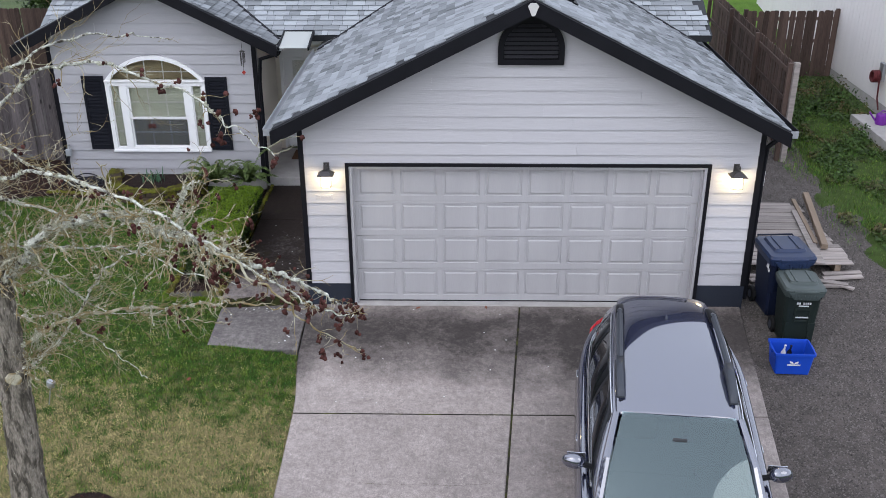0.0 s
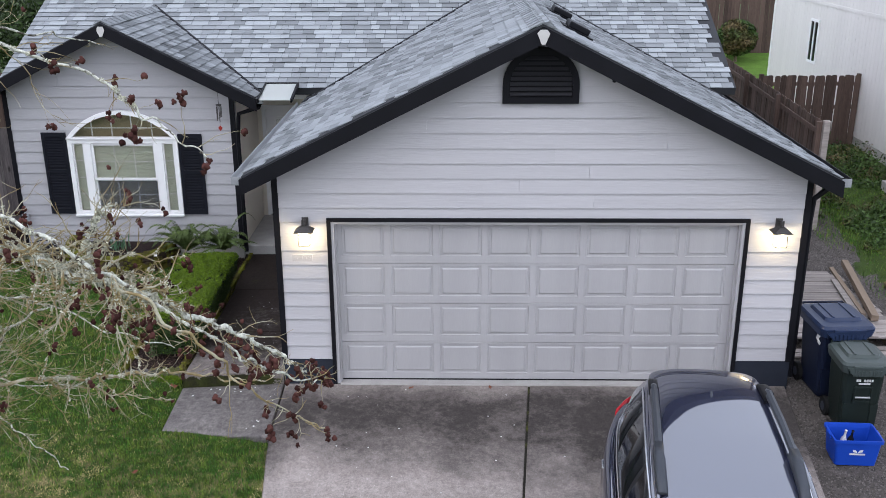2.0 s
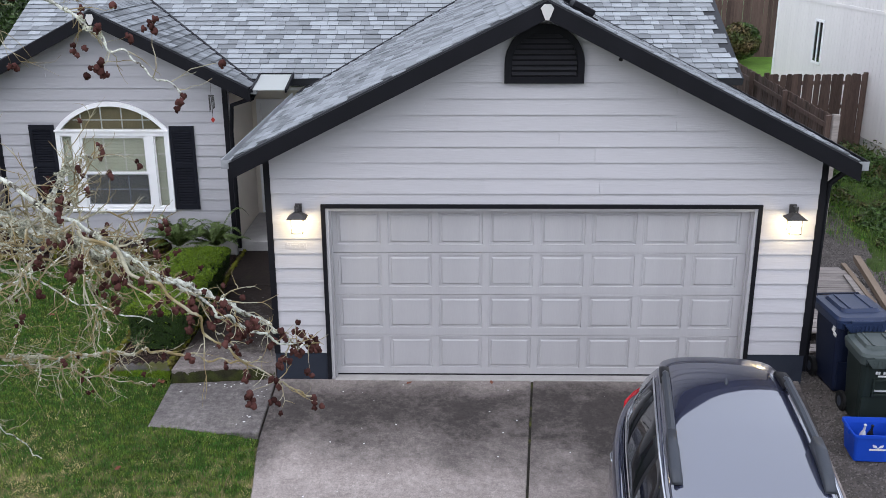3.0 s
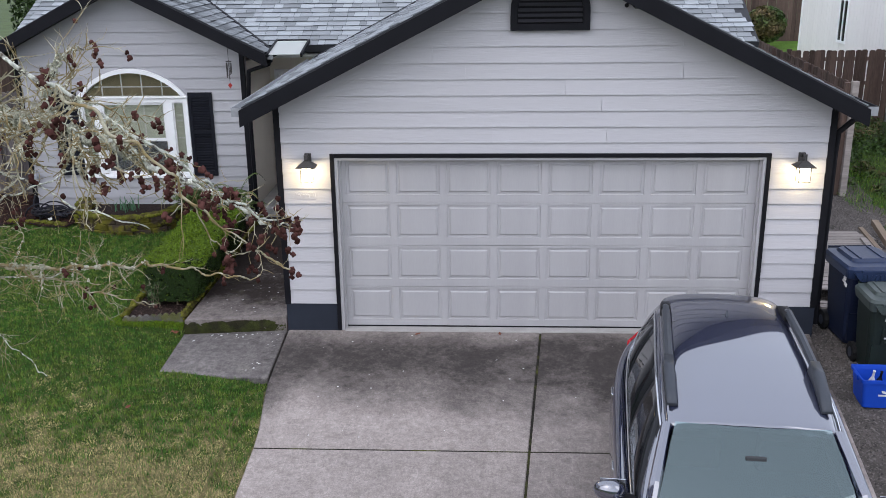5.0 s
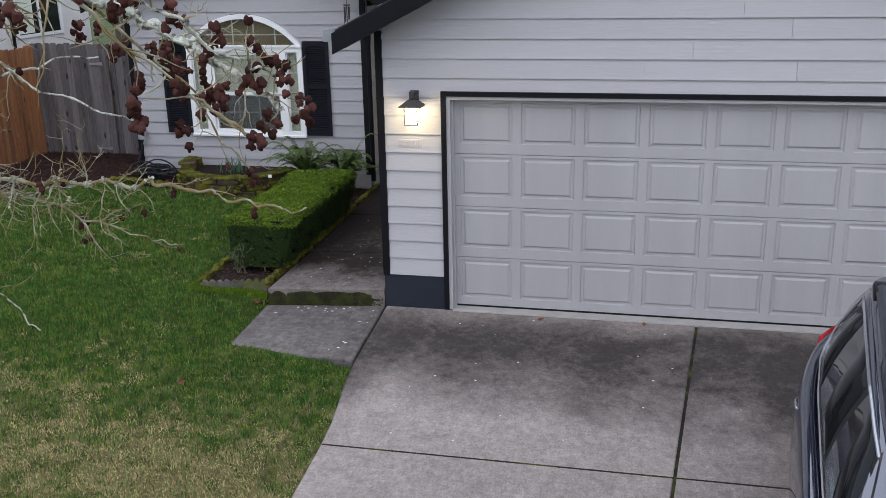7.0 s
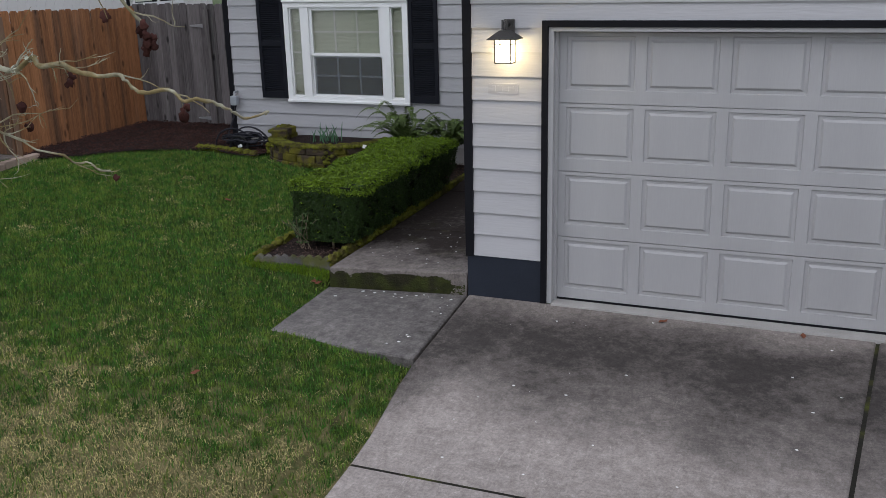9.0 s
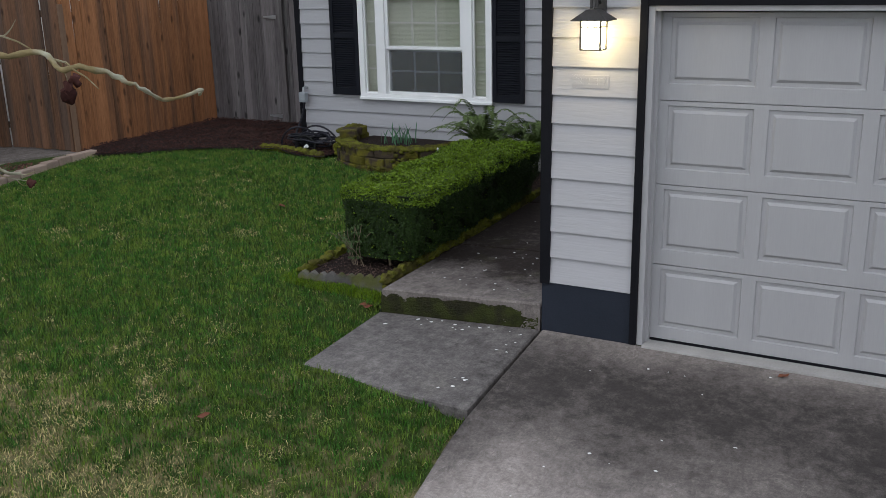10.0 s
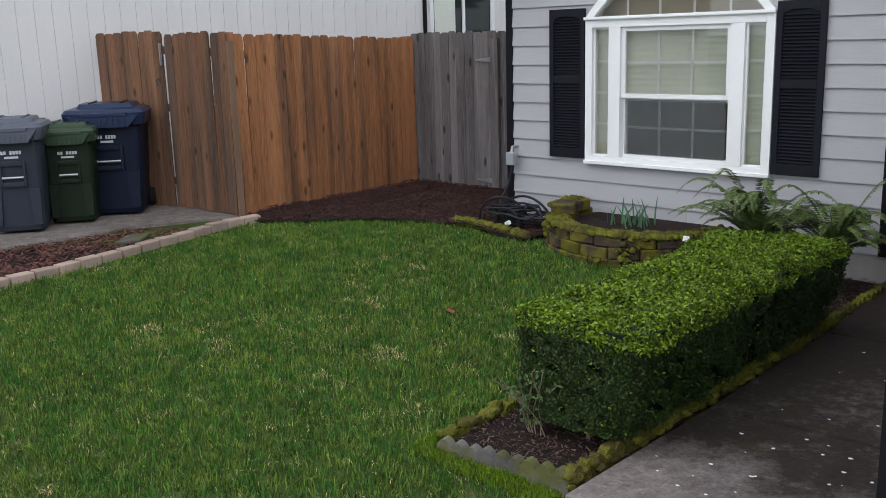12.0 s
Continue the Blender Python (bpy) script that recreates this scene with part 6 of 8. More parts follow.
part("hanging_hose", tube_bm([(RX - 0.15, 7.9, 1.3), (RX - 0.14, 7.86, 0.9), (RX - 0.12, 7.75, 0.66)], 0.018, 6), HOSE_RED, reel)
tagged(mesh_ob("garden_table", box_bm((8.9, 15.2, 0.7), (9.6, 15.9, 0.95), bevel=0.1), mat("mint_plastic", (0.25, 0.5, 0.45), 0.5)), "mint-green plastic tub on the back lawn", "garden tub")
tagged(mesh_ob("paving_slab", box_bm((6.5, 4.6, yard_z(6.8, 4.9)), (7.3, 5.5, yard_z(6.8, 4.9) + 0.3), bevel=0.02), WHITE), "white board lying at the garage side", "board")

# ---- hose, spigot and timer at the wing's corner ----
HOSE = mat("dark_grey_hose", (0.016, 0.016, 0.022), 0.45, var=0.15, bump=0.05)
hose = tagged(empty("garden_hose"), "dark garden hose coiled loosely on the mulch", "garden hose")
rng = random.Random(12)
for loop in range(13):
    cx, cy, r = -5.38 + rng.uniform(-0.16, 0.16), 3.84 + rng.uniform(-0.13, 0.13), rng.uniform(0.1, 0.27)
    tilt, ph, wob = rng.uniform(-0.55, 0.55), rng.uniform(0, 6), rng.uniform(0.05, 0.2)
    pts = [(cx + r * (1.2 + wob * math.sin(3 * a + ph)) * math.cos(a), cy + r * (0.8 + wob * math.cos(2 * a)) * math.sin(a), back_z(cx, cy) + 0.03 + 0.011 * loop + abs(tilt) * r * (1 + math.cos(a + ph)) * 0.6) for a in (2 * math.pi * s / 26 for s in range(27))]
    part("hose_loop", tube_bm(pts, 0.0115, 6), HOSE, hose)
part("hose_rise", tube_bm([(-5.6, 3.95, 0.3), (-5.86, 4.12, 0.42), (-5.84, 4.24, 0.62), (-5.8, 4.27, 0.82)], 0.014, 6), HOSE, hose)
for cx, cz, r, y0, turn in ((-5.62, 0.34, 0.25, 3.9, 0.5), (-5.25, 0.31, 0.22, 3.93, -0.4), (-5.42, 0.3, 0.3, 4.02, 0.1)):
    arc = [(cx + r * math.cos(a) * math.cos(turn), y0 + r * math.cos(a) * math.sin(turn) - 0.06 * math.sin(a), cz - 0.06 + r * 1.05 * math.sin(a)) for a in (math.pi * (k - 2) / 18 for k in range(23))]
    part("hose_loop", tube_bm(arc, 0.0125, 6), HOSE, hose)
for k in range(5):
    a0 = k * 1.26
    part("reel_spoke", tube_bm([(-5.4, 3.68, 0.33), (-5.4 + 0.13 * math.cos(a0), 3.68, 0.33 + 0.13 * math.sin(a0))], 0.008, 5), RUBBER, hose)
part("reel_wheel", tube_bm([(-5.4 + 0.14 * math.cos(a), 3.68, 0.33 + 0.14 * math.sin(a)) for a in (2 * math.pi * s / 18 for s in range(19))], 0.018, 6), RUBBER, hose)
part("hose_fitting", cyl_bm((-5.37, 3.63, 0.34), (-5.33, 3.62, 0.36), 0.022, 10), WHITE, hose, "white plastic hose fitting")
# mossy stones between the mulch and the lawn
mossy_row = tagged(empty("mossy_stone_row"), "row of small moss-covered stones along the lawn edge", "edging", kind="structure")
for k in range(9):
    x = -6.02 + 0.115 * k
    y = 3.66 - 0.012 * k + rng.uniform(-0.015, 0.015)
    bm = bmesh.new()
    bmesh.ops.create_icosphere(bm, subdivisions=3, radius=1.0)
    for v in bm.verts:
        v.co = Vector((v.co.x * 0.075, v.co.y * 0.06, v.co.z * 0.055)) * (1 + 0.3 * noise.noise(v.co * 2.2 + Vector((k, 0, 0))))
    bm.transform(pose(x, y, lawn_z(x, y) + 0.03, 0, 0, rng.uniform(-40, 40)))
    part("stone", bm, MOSS, mossy_row, smooth=True)
tap = tagged(empty("tap_timer"), "grey hose timer hanging from a wall tap", "hose timer")
part("tap", tube_bm([(-5.8, 4.33, 0.98), (-5.8, 4.25, 0.98), (-5.8, 4.24, 0.93)], 0.016, 8), METAL, tap)
part("timer_case", box_bm((-5.85, 4.2, 0.8), (-5.75, 4.28, 0.93), bevel=0.015), mat("grey_plastic", (0.3, 0.32, 0.34), 0.5), tap)

# stake light in the lawn
stake = tagged(empty("stake_light", pose(-3.62, -2.55, lawn_z(-3.62, -2.55), 0, 14, 0)), "small grey solar stake light leaning in the lawn", "garden light")
part("stake", cyl_bm((0, 0, -0.05), (0, 0, 0.3), 0.008, 8), METAL, stake)
part("lamp_head", tube_bm([(0, 0, 0.28), (0, 0, 0.33), (0, 0, 0.36)], [0.045, 0.055, 0.05], 12), METAL, stake)


# ---- the parked estate car, nose down the drive ----
PAINT = mat("dark_blue_grey_car_paint", (0.022, 0.026, 0.055), 0.3, metal=0.4, var=0.04, scale=2, fine=300, bump=0.0, coat=1.0)
PAINT.node_tree.nodes["Principled BSDF"].inputs["Coat IOR"].default_value = 2.7
CAR_GLASS = mat("privacy_glass", (0.008, 0.009, 0.011), 0.04, var=0.02, bump=0.0)
CHROME = mat("bright_trim", (0.55, 0.56, 0.58), 0.2, metal=0.9, var=0.05, bump=0.0)
RAIL_GREY = mat("grey_roof_rail", (0.05, 0.055, 0.065), 0.4, metal=0.3, var=0.1, bump=0.05)
PLASTIC = mat("black_car_plastic", (0.015, 0.015, 0.017), 0.6, var=0.15)
TAIL = mat("red_tail_lamp", (0.42, 0.012, 0.02), 0.12, var=0.05, bump=0.0)
ALLOY = mat("alloy_wheel", (0.3, 0.31, 0.33), 0.3, metal=0.8, var=0.1)
SEAT_M = mat("dark_seat_cloth", (0.045, 0.047, 0.05), 0.95, var=0.06, fine=400, bump=0.0)
SHIELD = glass_mat("windscreen_glass", (0.74, 0.93, 0.95), 0.6)
SHIELD.node_tree.nodes["Glossy BSDF"].inputs["Color"].default_value = (0.82, 1.0, 1.0, 1)
SHIELD.node_tree.nodes["Fresnel"].inputs["IOR"].default_value = 2.15
CAR_PITCH = math.degrees(math.atan(DRIVE_FALL))
car = empty("parked_car", Matrix.Translation((3.985, -1.74, drive_z(-1.74))) @ pose(0, 0, 0, CAR_PITCH, 0, -5.5) @ Matrix.Diagonal((1, 0.955, 1.02, 1)))
tagged(car, "dark blue-grey estate car with roof rails parked on the drive", "car")

# stations along the car: distance from the tail, half width low, at the belt, sill height, belt height


def interp(table, u):
    for (a, va), (b, vb) in zip(table, table[1:]):
        if u <= b:
            s = (u - a) / (b - a) if b > a else 0
            return va + (vb - va) * max(s, 0)
    return table[-1][1]


HALF_W = [(0, 0.65), (0.12, 0.74), (0.4, 0.88), (0.9, 0.985), (2.4, 1.0), (3.6, 0.98), (4.2, 0.89), (4.55, 0.77), (4.75, 0.58)]
BELT = [(0, 0.86), (0.1, 1.0), (0.5, 1.05), (1.5, 1.02), (2.6, 0.985), (3.3, 0.97), (3.9, 0.90), (4.4, 0.8), (4.75, 0.62)]
SILL = [(0, 0.42), (0.15, 0.34), (0.6, 0.27), (3.9, 0.26), (4.5, 0.28), (4.75, 0.36)]
CROWN = [(0, 0.9), (0.1, 0.98), (0.4, 0.86), (3.4, 0.84), (3.64, 0.99), (3.9, 0.97), (4.4, 0.87), (4.75, 0.66)]


def body_ring(u):
    w, b, s, c = interp(HALF_W, u), interp(BELT, u), interp(SILL, u), interp(CROWN, u)
    half = [(0.0, s), (w * 0.85, s), (w * 0.97, s + 0.06), (w, s + 0.24), (w * 1.0, b - 0.22), (w * 0.975, b - 0.06), (w * 0.93, b), (w * 0.82, b + (c - b) * 0.5), (w * 0.45, c), (0.0, c + 0.01)]
    return [(x, -u, z) for x, z in half] + [(-x, -u, z) for x, z in half[-2:0:-1]]


bm = bmesh.new()
loft(bm, [body_ring(u) for u in (0.0, 0.04, 0.12, 0.3, 0.6, 1.0, 1.5, 2.0, 2.5, 3.0, 3.35, 3.6, 3.95, 4.3, 4.55, 4.7, 4.75)])
body = part("body", bm, PAINT, car, smooth=True)
sub = body.modifiers.new("round", "SUBSURF")
sub.levels = sub.render_levels = 2

# the glasshouse: roof with its pillars
TOP = [(0.34, 1.575), (0.6, 1.625), (1.0, 1.655), (1.6, 1.665), (2.1, 1.64), (2.5, 1.60), (2.6, 1.58)]
ROOF_W = [(0.34, 0.50), (0.6, 0.545), (1.0, 0.575), (1.6, 0.60), (2.1, 0.62), (2.5, 0.61), (2.6, 0.605)]


def roof_ring(u):
    z, w = interp(TOP, u), interp(ROOF_W, u)
    half = [(0.0, z), (w * 0.5, z - 0.008), (w * 0.86, z - 0.03), (w, z - 0.065), (w * 1.03, z - 0.10), (w * 0.97, z - 0.11), (w * 0.8, z - 0.07), (w * 0.4, z - 0.045), (0, z - 0.04)]
    return [(x, -u, zz) for x, zz in half] + [(-x, -u, zz) for x, zz in half[-2:0:-1]]


bm = bmesh.new()
loft(bm, [roof_ring(u) for u in (0.34, 0.42, 0.6, 0.8, 1.0, 1.3, 1.6, 1.85, 2.1, 2.35, 2.54, 2.6)])
roof = part("roof", bm, PAINT, car, smooth=True)
sub = roof.modifiers.new("round", "SUBSURF")
sub.levels = sub.render_levels = 2


def side_x(u, z):
    """The glasshouse's half width at a height between belt and roof."""
    wb, wr = interp(HALF_W, u) * 0.85, interp(ROOF_W, min(max(u, 0.34), 2.6)) * 1.02
    zb, zr = interp(BELT, u), interp(TOP, min(max(u, 0.34), 2.6)) - 0.09
    s = (z - zb) / max(zr - zb, 0.01)
    return wb + (wr - wb) * s + 0.03 * math.sin(math.pi * min(max(s, 0), 1))


def skin(name, outline, material, thick=0.0, n=8, sides=(-1, 1), label="", off=0.0, parent=None):
    """A panel lying on the side of the glasshouse; outline: bottom and top rows of (u, z)."""
    low, top = outline
    for s in sides:
        bm = bmesh.new()
        rows = []
        for k in range(n + 1):
            t = k / n
            rows.append([])
            for (ua, za), (ub, zb) in zip(low, top):
                u, z = ua + (ub - ua) * t, za + (zb - za) * t
                rows[-1].append(bm.verts.new((s * (side_x(u, z) + off), -u, z)))
        for r0, r1 in zip(rows, rows[1:]):
            for k in range(len(r0) - 1):
                bm.faces.new((r0[k], r0[k + 1], r1[k + 1], r1[k]))
        if thick:
            ret = bmesh.ops.extrude_face_region(bm, geom=bm.faces[:])
            for v in ret["geom"]:
                if isinstance(v, bmesh.types.BMVert):
                    v.co.x -= s * thick
        part(name, bm, material, parent or car, label, True)


def along(us, f):
    return [(u, f(u)) for u in us]


belt_line = lambda u: interp(BELT, u) + 0.012
head_line = lambda u: interp(TOP, u) - 0.105
# painted shell of the side, then glass over it
skin("side_shell", ([(0.2, belt_line(0.2)), (0.6, belt_line(0.6)), (1.2, belt_line(1.2)), (1.9, belt_line(1.9)), (2.6, belt_line(2.6)), (3.38, belt_line(3.38))],
                    [(0.5, head_line(0.5)), (0.75, head_line(0.75)), (1.2, head_line(1.2)), (1.9, head_line(1.9)), (2.36, head_line(2.36)), (2.58, head_line(2.58))]), PAINT, 0.03)
skin("window_surround", ([(0.62, belt_line(0.62) + 0.02), (1.2, belt_line(1.2) + 0.008), (1.9, belt_line(1.9) + 0.008), (3.05, belt_line(3.05) + 0.008)],
                         [(0.74, head_line(0.74) - 0.06), (1.15, head_line(1.15) - 0.03), (1.88, head_line(1.88) - 0.025), (2.48, head_line(2.48) - 0.035)]), PLASTIC, 0.006, off=0.004)
skin("rear_quarter_glass", ([(0.62, belt_line(0.62) + 0.06), (0.8, belt_line(0.8) + 0.03), (1.12, belt_line(1.12) + 0.02)], [(0.78, head_line(0.78) - 0.09), (0.9, head_line(0.9) - 0.05), (1.05, head_line(1.05) - 0.04)]), CAR_GLASS, 0.012, off=0.008)
skin("rear_door_glass", ([(1.16, belt_line(1.16) + 0.02), (1.5, belt_line(1.5) + 0.02), (1.9, belt_line(1.9) + 0.02)], [(1.09, head_line(1.09) - 0.04), (1.5, head_line(1.5) - 0.035), (1.86, head_line(1.86) - 0.035)]), CAR_GLASS, 0.012, off=0.008)
skin("front_door_glass", ([(1.98, belt_line(1.98) + 0.02), (2.5, belt_line(2.5) + 0.02), (3.02, belt_line(3.02) + 0.02)], [(1.94, head_line(1.94) - 0.035), (2.22, head_line(2.22) - 0.035), (2.45, head_line(2.45) - 0.05)]), CAR_GLASS, 0.012, off=0.008)
for s in (-1, 1):
    us = [0.56, 0.75, 1.2, 1.9, 2.5, 3.1]
    pts = [(s * (side_x(u, belt_line(u)) + 0.012), -u, belt_line(u)) for u in us]
    part("belt_trim", tube_bm(pts, 0.012, 6), CHROME, car, "bright window trim")
    us = [0.66, 0.8, 1.2, 1.9, 2.3, 2.52]
    pts = [(s * (side_x(0.56, belt_line(0.56)) + 0.012), -0.56, belt_line(0.56)), (s * (side_x(0.58, belt_line(0.58) + 0.2) + 0.012), -0.60, belt_line(0.58) + 0.2)]
    pts += [(s * (side_x(u, head_line(u) - 0.02) + 0.014), -u, head_line(u) - 0.02) for u in us]
    part("head_trim", tube_bm(pts, 0.010, 6), CHROME, car, "bright window trim")
    # roof rail with its raised ends
    x = lambda u: s * (interp(ROOF_W, u) * 0.93)
    rail_pts = [(x(0.78), -0.78, interp(TOP, 0.78) - 0.02), (x(0.9), -0.9, interp(TOP, 0.9) + 0.02), (x(1.4), -1.4, interp(TOP, 1.4) + 0.022), (x(1.86), -1.86, interp(TOP, 1.86) + 0.022)]
    part("roof_rail", tube_bm(rail_pts, [0.03, 0.037, 0.037, 0.037], 8), RAIL_GREY, car, "grey roof rail")
    bm = bmesh.new()
    loft(bm, [[(x(u) + a * 0.045, -u, interp(TOP, u) - 0.04 + b) for a, b in ((-1, 0), (-0.8, hh), (0.8, hh), (1, 0))] for u, hh in ((1.83, 0.1), (2.0, 0.105), (2.24, 0.075), (2.38, 0.03))])
    part("rail_foot", bm, RAIL_GREY, car, "flared front rail foot", True)
    bm = bmesh.new()
    loft(bm, [[(x(u) + a * 0.045, -u, interp(TOP, u) - 0.04 + b) for a, b in ((-1, 0), (-0.8, hh), (0.8, hh), (1, 0))] for u, hh in ((0.66, 0.025), (0.74, 0.06), (0.95, 0.085))])
    part("rail_foot", bm, PLASTIC, car, "black rear rail foot", True)
    # windscreen pillar
    pill = [(s * side_x(2.56, head_line(2.56)) * 0.985, -2.56, interp(TOP, 2.56) - 0.07), (s * 0.72, -3.05, 1.33), (s * 0.80, -3.46, 1.03)]
    part("pillar", tube_bm(pill, [0.04, 0.045, 0.05], 8), PAINT, car)
    # mirror
    bm = bmesh.new()
    bmesh.ops.create_uvsphere(bm, u_segments=14, v_segments=10, radius=1.0, matrix=Matrix.LocRotScale((s * 1.03, -2.86, 1.10), Euler((0, s * 0.1, s * 0.25)), (0.125, 0.075, 0.085)))
    mirror = part("wing_mirror", bm, PAINT, car, smooth=True)
    part("mirror_stalk", tube_bm([(s * 0.84, -2.84, 1.02), (s * 0.95, -2.85, 1.06)], 0.03, 8), PLASTIC, mirror)
    part("mirror_glass", box_bm((s * 1.005 - 0.095, -2.792, 1.04), (s * 1.005 + 0.095, -2.785, 1.155)), CHROME, mirror)
    for u in (1.12, 2.22):
        zz = interp(BELT, u) - 0.13
        xx = s * (interp(HALF_W, u) * 0.968)
        part("door_handle", tube_bm([(xx, -u + 0.08, zz), (xx + s * 0.018, -u + 0.05, zz + 0.003), (xx + s * 0.018, -u - 0.05, zz + 0.003), (xx, -u - 0.08, zz)], 0.010, 8), CHROME, car, "bright door handle")
    for u in (0.93, 3.66):
        tyre = part("wheel", cyl_bm((s * 0.66, -u, 0.34), (s * 0.868, -u, 0.34), 0.345, 30), RUBBER, car, "black tyre on an alloy rim")
        part("arch_lip", tube_bm([(s * (interp(HALF_W, u) - 0.115), -u + 0.40 * math.cos(a), 0.34 + 0.40 * math.sin(a)) for a in (math.pi * k / 14 for k in range(15))], 0.022, 6), PLASTIC, car)
        rim = part("rim", cyl_bm((s * 0.867, -u, 0.34), (s * 0.872, -u, 0.34), 0.24, 28), PLASTIC, tyre)
        for k in range(5):
            for side in (-0.14, 0.14):
                a = 2 * math.pi * k / 5 + side
                part("spoke", tube_bm([(s * 0.876, -u + 0.04 * math.cos(a), 0.34 + 0.04 * math.sin(a)), (s * 0.876, -u + 0.235 * math.cos(a), 0.34 + 0.235 * math.sin(a))], 0.014, 5), ALLOY, tyre)
        part("rim_lip", tube_bm([(s * 0.874, -u + 0.238 * math.cos(a), 0.34 + 0.238 * math.sin(a)) for a in (2 * math.pi * k / 24 for k in range(25))], 0.01, 6), ALLOY, tyre)
    bm = bmesh.new()
    loft(bm, [[(s * (interp(HALF_W, u) * f + 0.01), -u, z) for f, z in ((0.95, 0.84), (0.99, 0.86), (0.98, 0.98), (0.94, 1.0))] for u in (0.03, 0.1, 0.2, 0.27)])
    part("tail_lamp", bm, TAIL, car, "red tail lamp", True)
    bm = bmesh.new()
    loft(bm, [[(s * (interp(HALF_W, u) * f), -u, z) for f, z in ((0.9, 0.66), (1.005, 0.67), (0.98, 0.76), (0.85, 0.78))] for u in (4.25, 4.45, 4.6)])
    part("head_lamp", bm, CHROME, car, "clear head lamp", True)
# windscreen, tailgate glass
def sheet(name, rows, material, label="", smooth=True):
    bm = bmesh.new()
    vs = [[bm.verts.new(p) for p in row] for row in rows]
    for r0, r1 in zip(vs, vs[1:]):
        for k in range(len(r0) - 1):
            bm.faces.new((r0[k], r0[k + 1], r1[k + 1], r1[k]))
    return part(name, bm, material, car, label, smooth)


def screen_rows(u0, z0, w0, u1, z1, w1, bow, n=8, m=10):
    rows = []
    for a in range(n + 1):
        t = a / n
        rows.append([((w0 + (w1 - w0) * t) * x, -(u0 + (u1 - u0) * t + bow * (0.25 + 0.75 * t) * (1 - x * x)), z0 + (z1 - z0) * t + 0.03 * math.sin(math.pi * t)) for x in (2 * b / m - 1 for b in range(m + 1))])
    return rows


shield = sheet("windscreen", screen_rows(2.58, 1.562, 0.56, 3.44, 1.045, 0.765, 0.10), SHIELD, "pale green-tinted windscreen")
sheet("tailgate_glass", screen_rows(0.39, 1.51, 0.43, 0.15, 1.07, 0.54, -0.05), CAR_GLASS)
part("antenna_fin", tube_bm([(0, -0.97, 1.64), (0, -0.95, 1.665), (0, -0.93, 1.675)], [0.016, 0.012, 0.007], 8), RAIL_GREY, car, "small pale antenna fin")
part("rear_bumper", box_bm((-0.72, -0.12, 0.36), (0.72, 0.03, 0.6), bevel=0.04), PLASTIC, car)
# cabin seen through the screen
part("dashboard", box_bm((-0.7, -3.4, 0.85), (0.7, -2.85, 1.02), bevel=0.05), SEAT_M, car)
part("cabin_lining", box_bm((-0.74, -3.5, 0.84), (0.74, -0.5, 0.93), bevel=0.02), SEAT_M, car)
part("cabin_floor", box_bm((-0.75, -3.0, 0.5), (0.75, -0.4, 0.55)), SEAT_M, car)
for s in (-0.38, 0.38):
    seat = part("front_seat", box_bm((s - 0.24, -2.25, 0.6), (s + 0.24, -2.08, 1.22), bevel=0.05), SEAT_M, car)
    part("headrest", box_bm((s - 0.13, -2.2, 1.25), (s + 0.13, -2.1, 1.43), bevel=0.04), SEAT_M, seat)
wheel_pts = [(0.38 + 0.18 * math.cos(a), -2.78 - 0.06 * math.sin(a), 1.0 + 0.17 * math.sin(a)) for a in (2 * math.pi * k / 20 for k in range(21))]
part("steering_wheel", tube_bm(wheel_pts, 0.016, 6), SEAT_M, car)
part("rear_view_mirror", box_bm((-0.075, -2.86, 1.43), (0.075, -2.83, 1.47), bevel=0.012), SEAT_M, car)
part("screen_vents", box_bm((-0.68, -3.5, 1.0), (0.68, -3.42, 1.03)), PLASTIC, car)
for x in (-0.45, 0.3):
    part("wiper", tube_bm([(x, -3.5, 1.055), (x + 0.32, -3.42, 1.10)], 0.01, 5), PLASTIC, car)


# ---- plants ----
# leaf tones hold the skylit top and shaded sides as well as new growth
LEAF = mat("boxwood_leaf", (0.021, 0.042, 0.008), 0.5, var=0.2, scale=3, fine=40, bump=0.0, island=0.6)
LEAF_NEW = mat("boxwood_lit_new_growth", (0.122, 0.195, 0.01), 0.5, var=0.2, scale=3, fine=40, bump=0.0, island=0.55)
LEAF_TWO = mat("weed_leaf", (0.042, 0.078, 0.018), 0.6, var=0.3, scale=1.2, bump=0.0, island=0.6, tint=(0.11, 0.07, 0.035), tint_scale=1.4, tint_amount=0.8, tint_edge=(0.5, 0.66))
FERN = mat("fern_frond", (0.088, 0.128, 0.036), 0.55, var=0.2, bump=0.0, island=0.4)
BULB = mat("bulb_leaf", (0.06, 0.13, 0.07), 0.45, var=0.15, bump=0.0, island=0.3)
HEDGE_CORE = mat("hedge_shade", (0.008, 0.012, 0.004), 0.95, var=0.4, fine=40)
GRASS = mat("grass_blade", (0.046, 0.128, 0.016), 0.6, var=0.3, scale=2.2, fine=9, bump=0.0, island=0.62, tint=(0.145, 0.2, 0.03), tint_scale=10, tint_amount=0.9, tint_edge=(0.42, 0.62))
STRAW = mat("dry_grass_blade", (0.45, 0.375, 0.175), 0.8, var=0.35, scale=9, fine=12, bump=0.0, island=0.55)


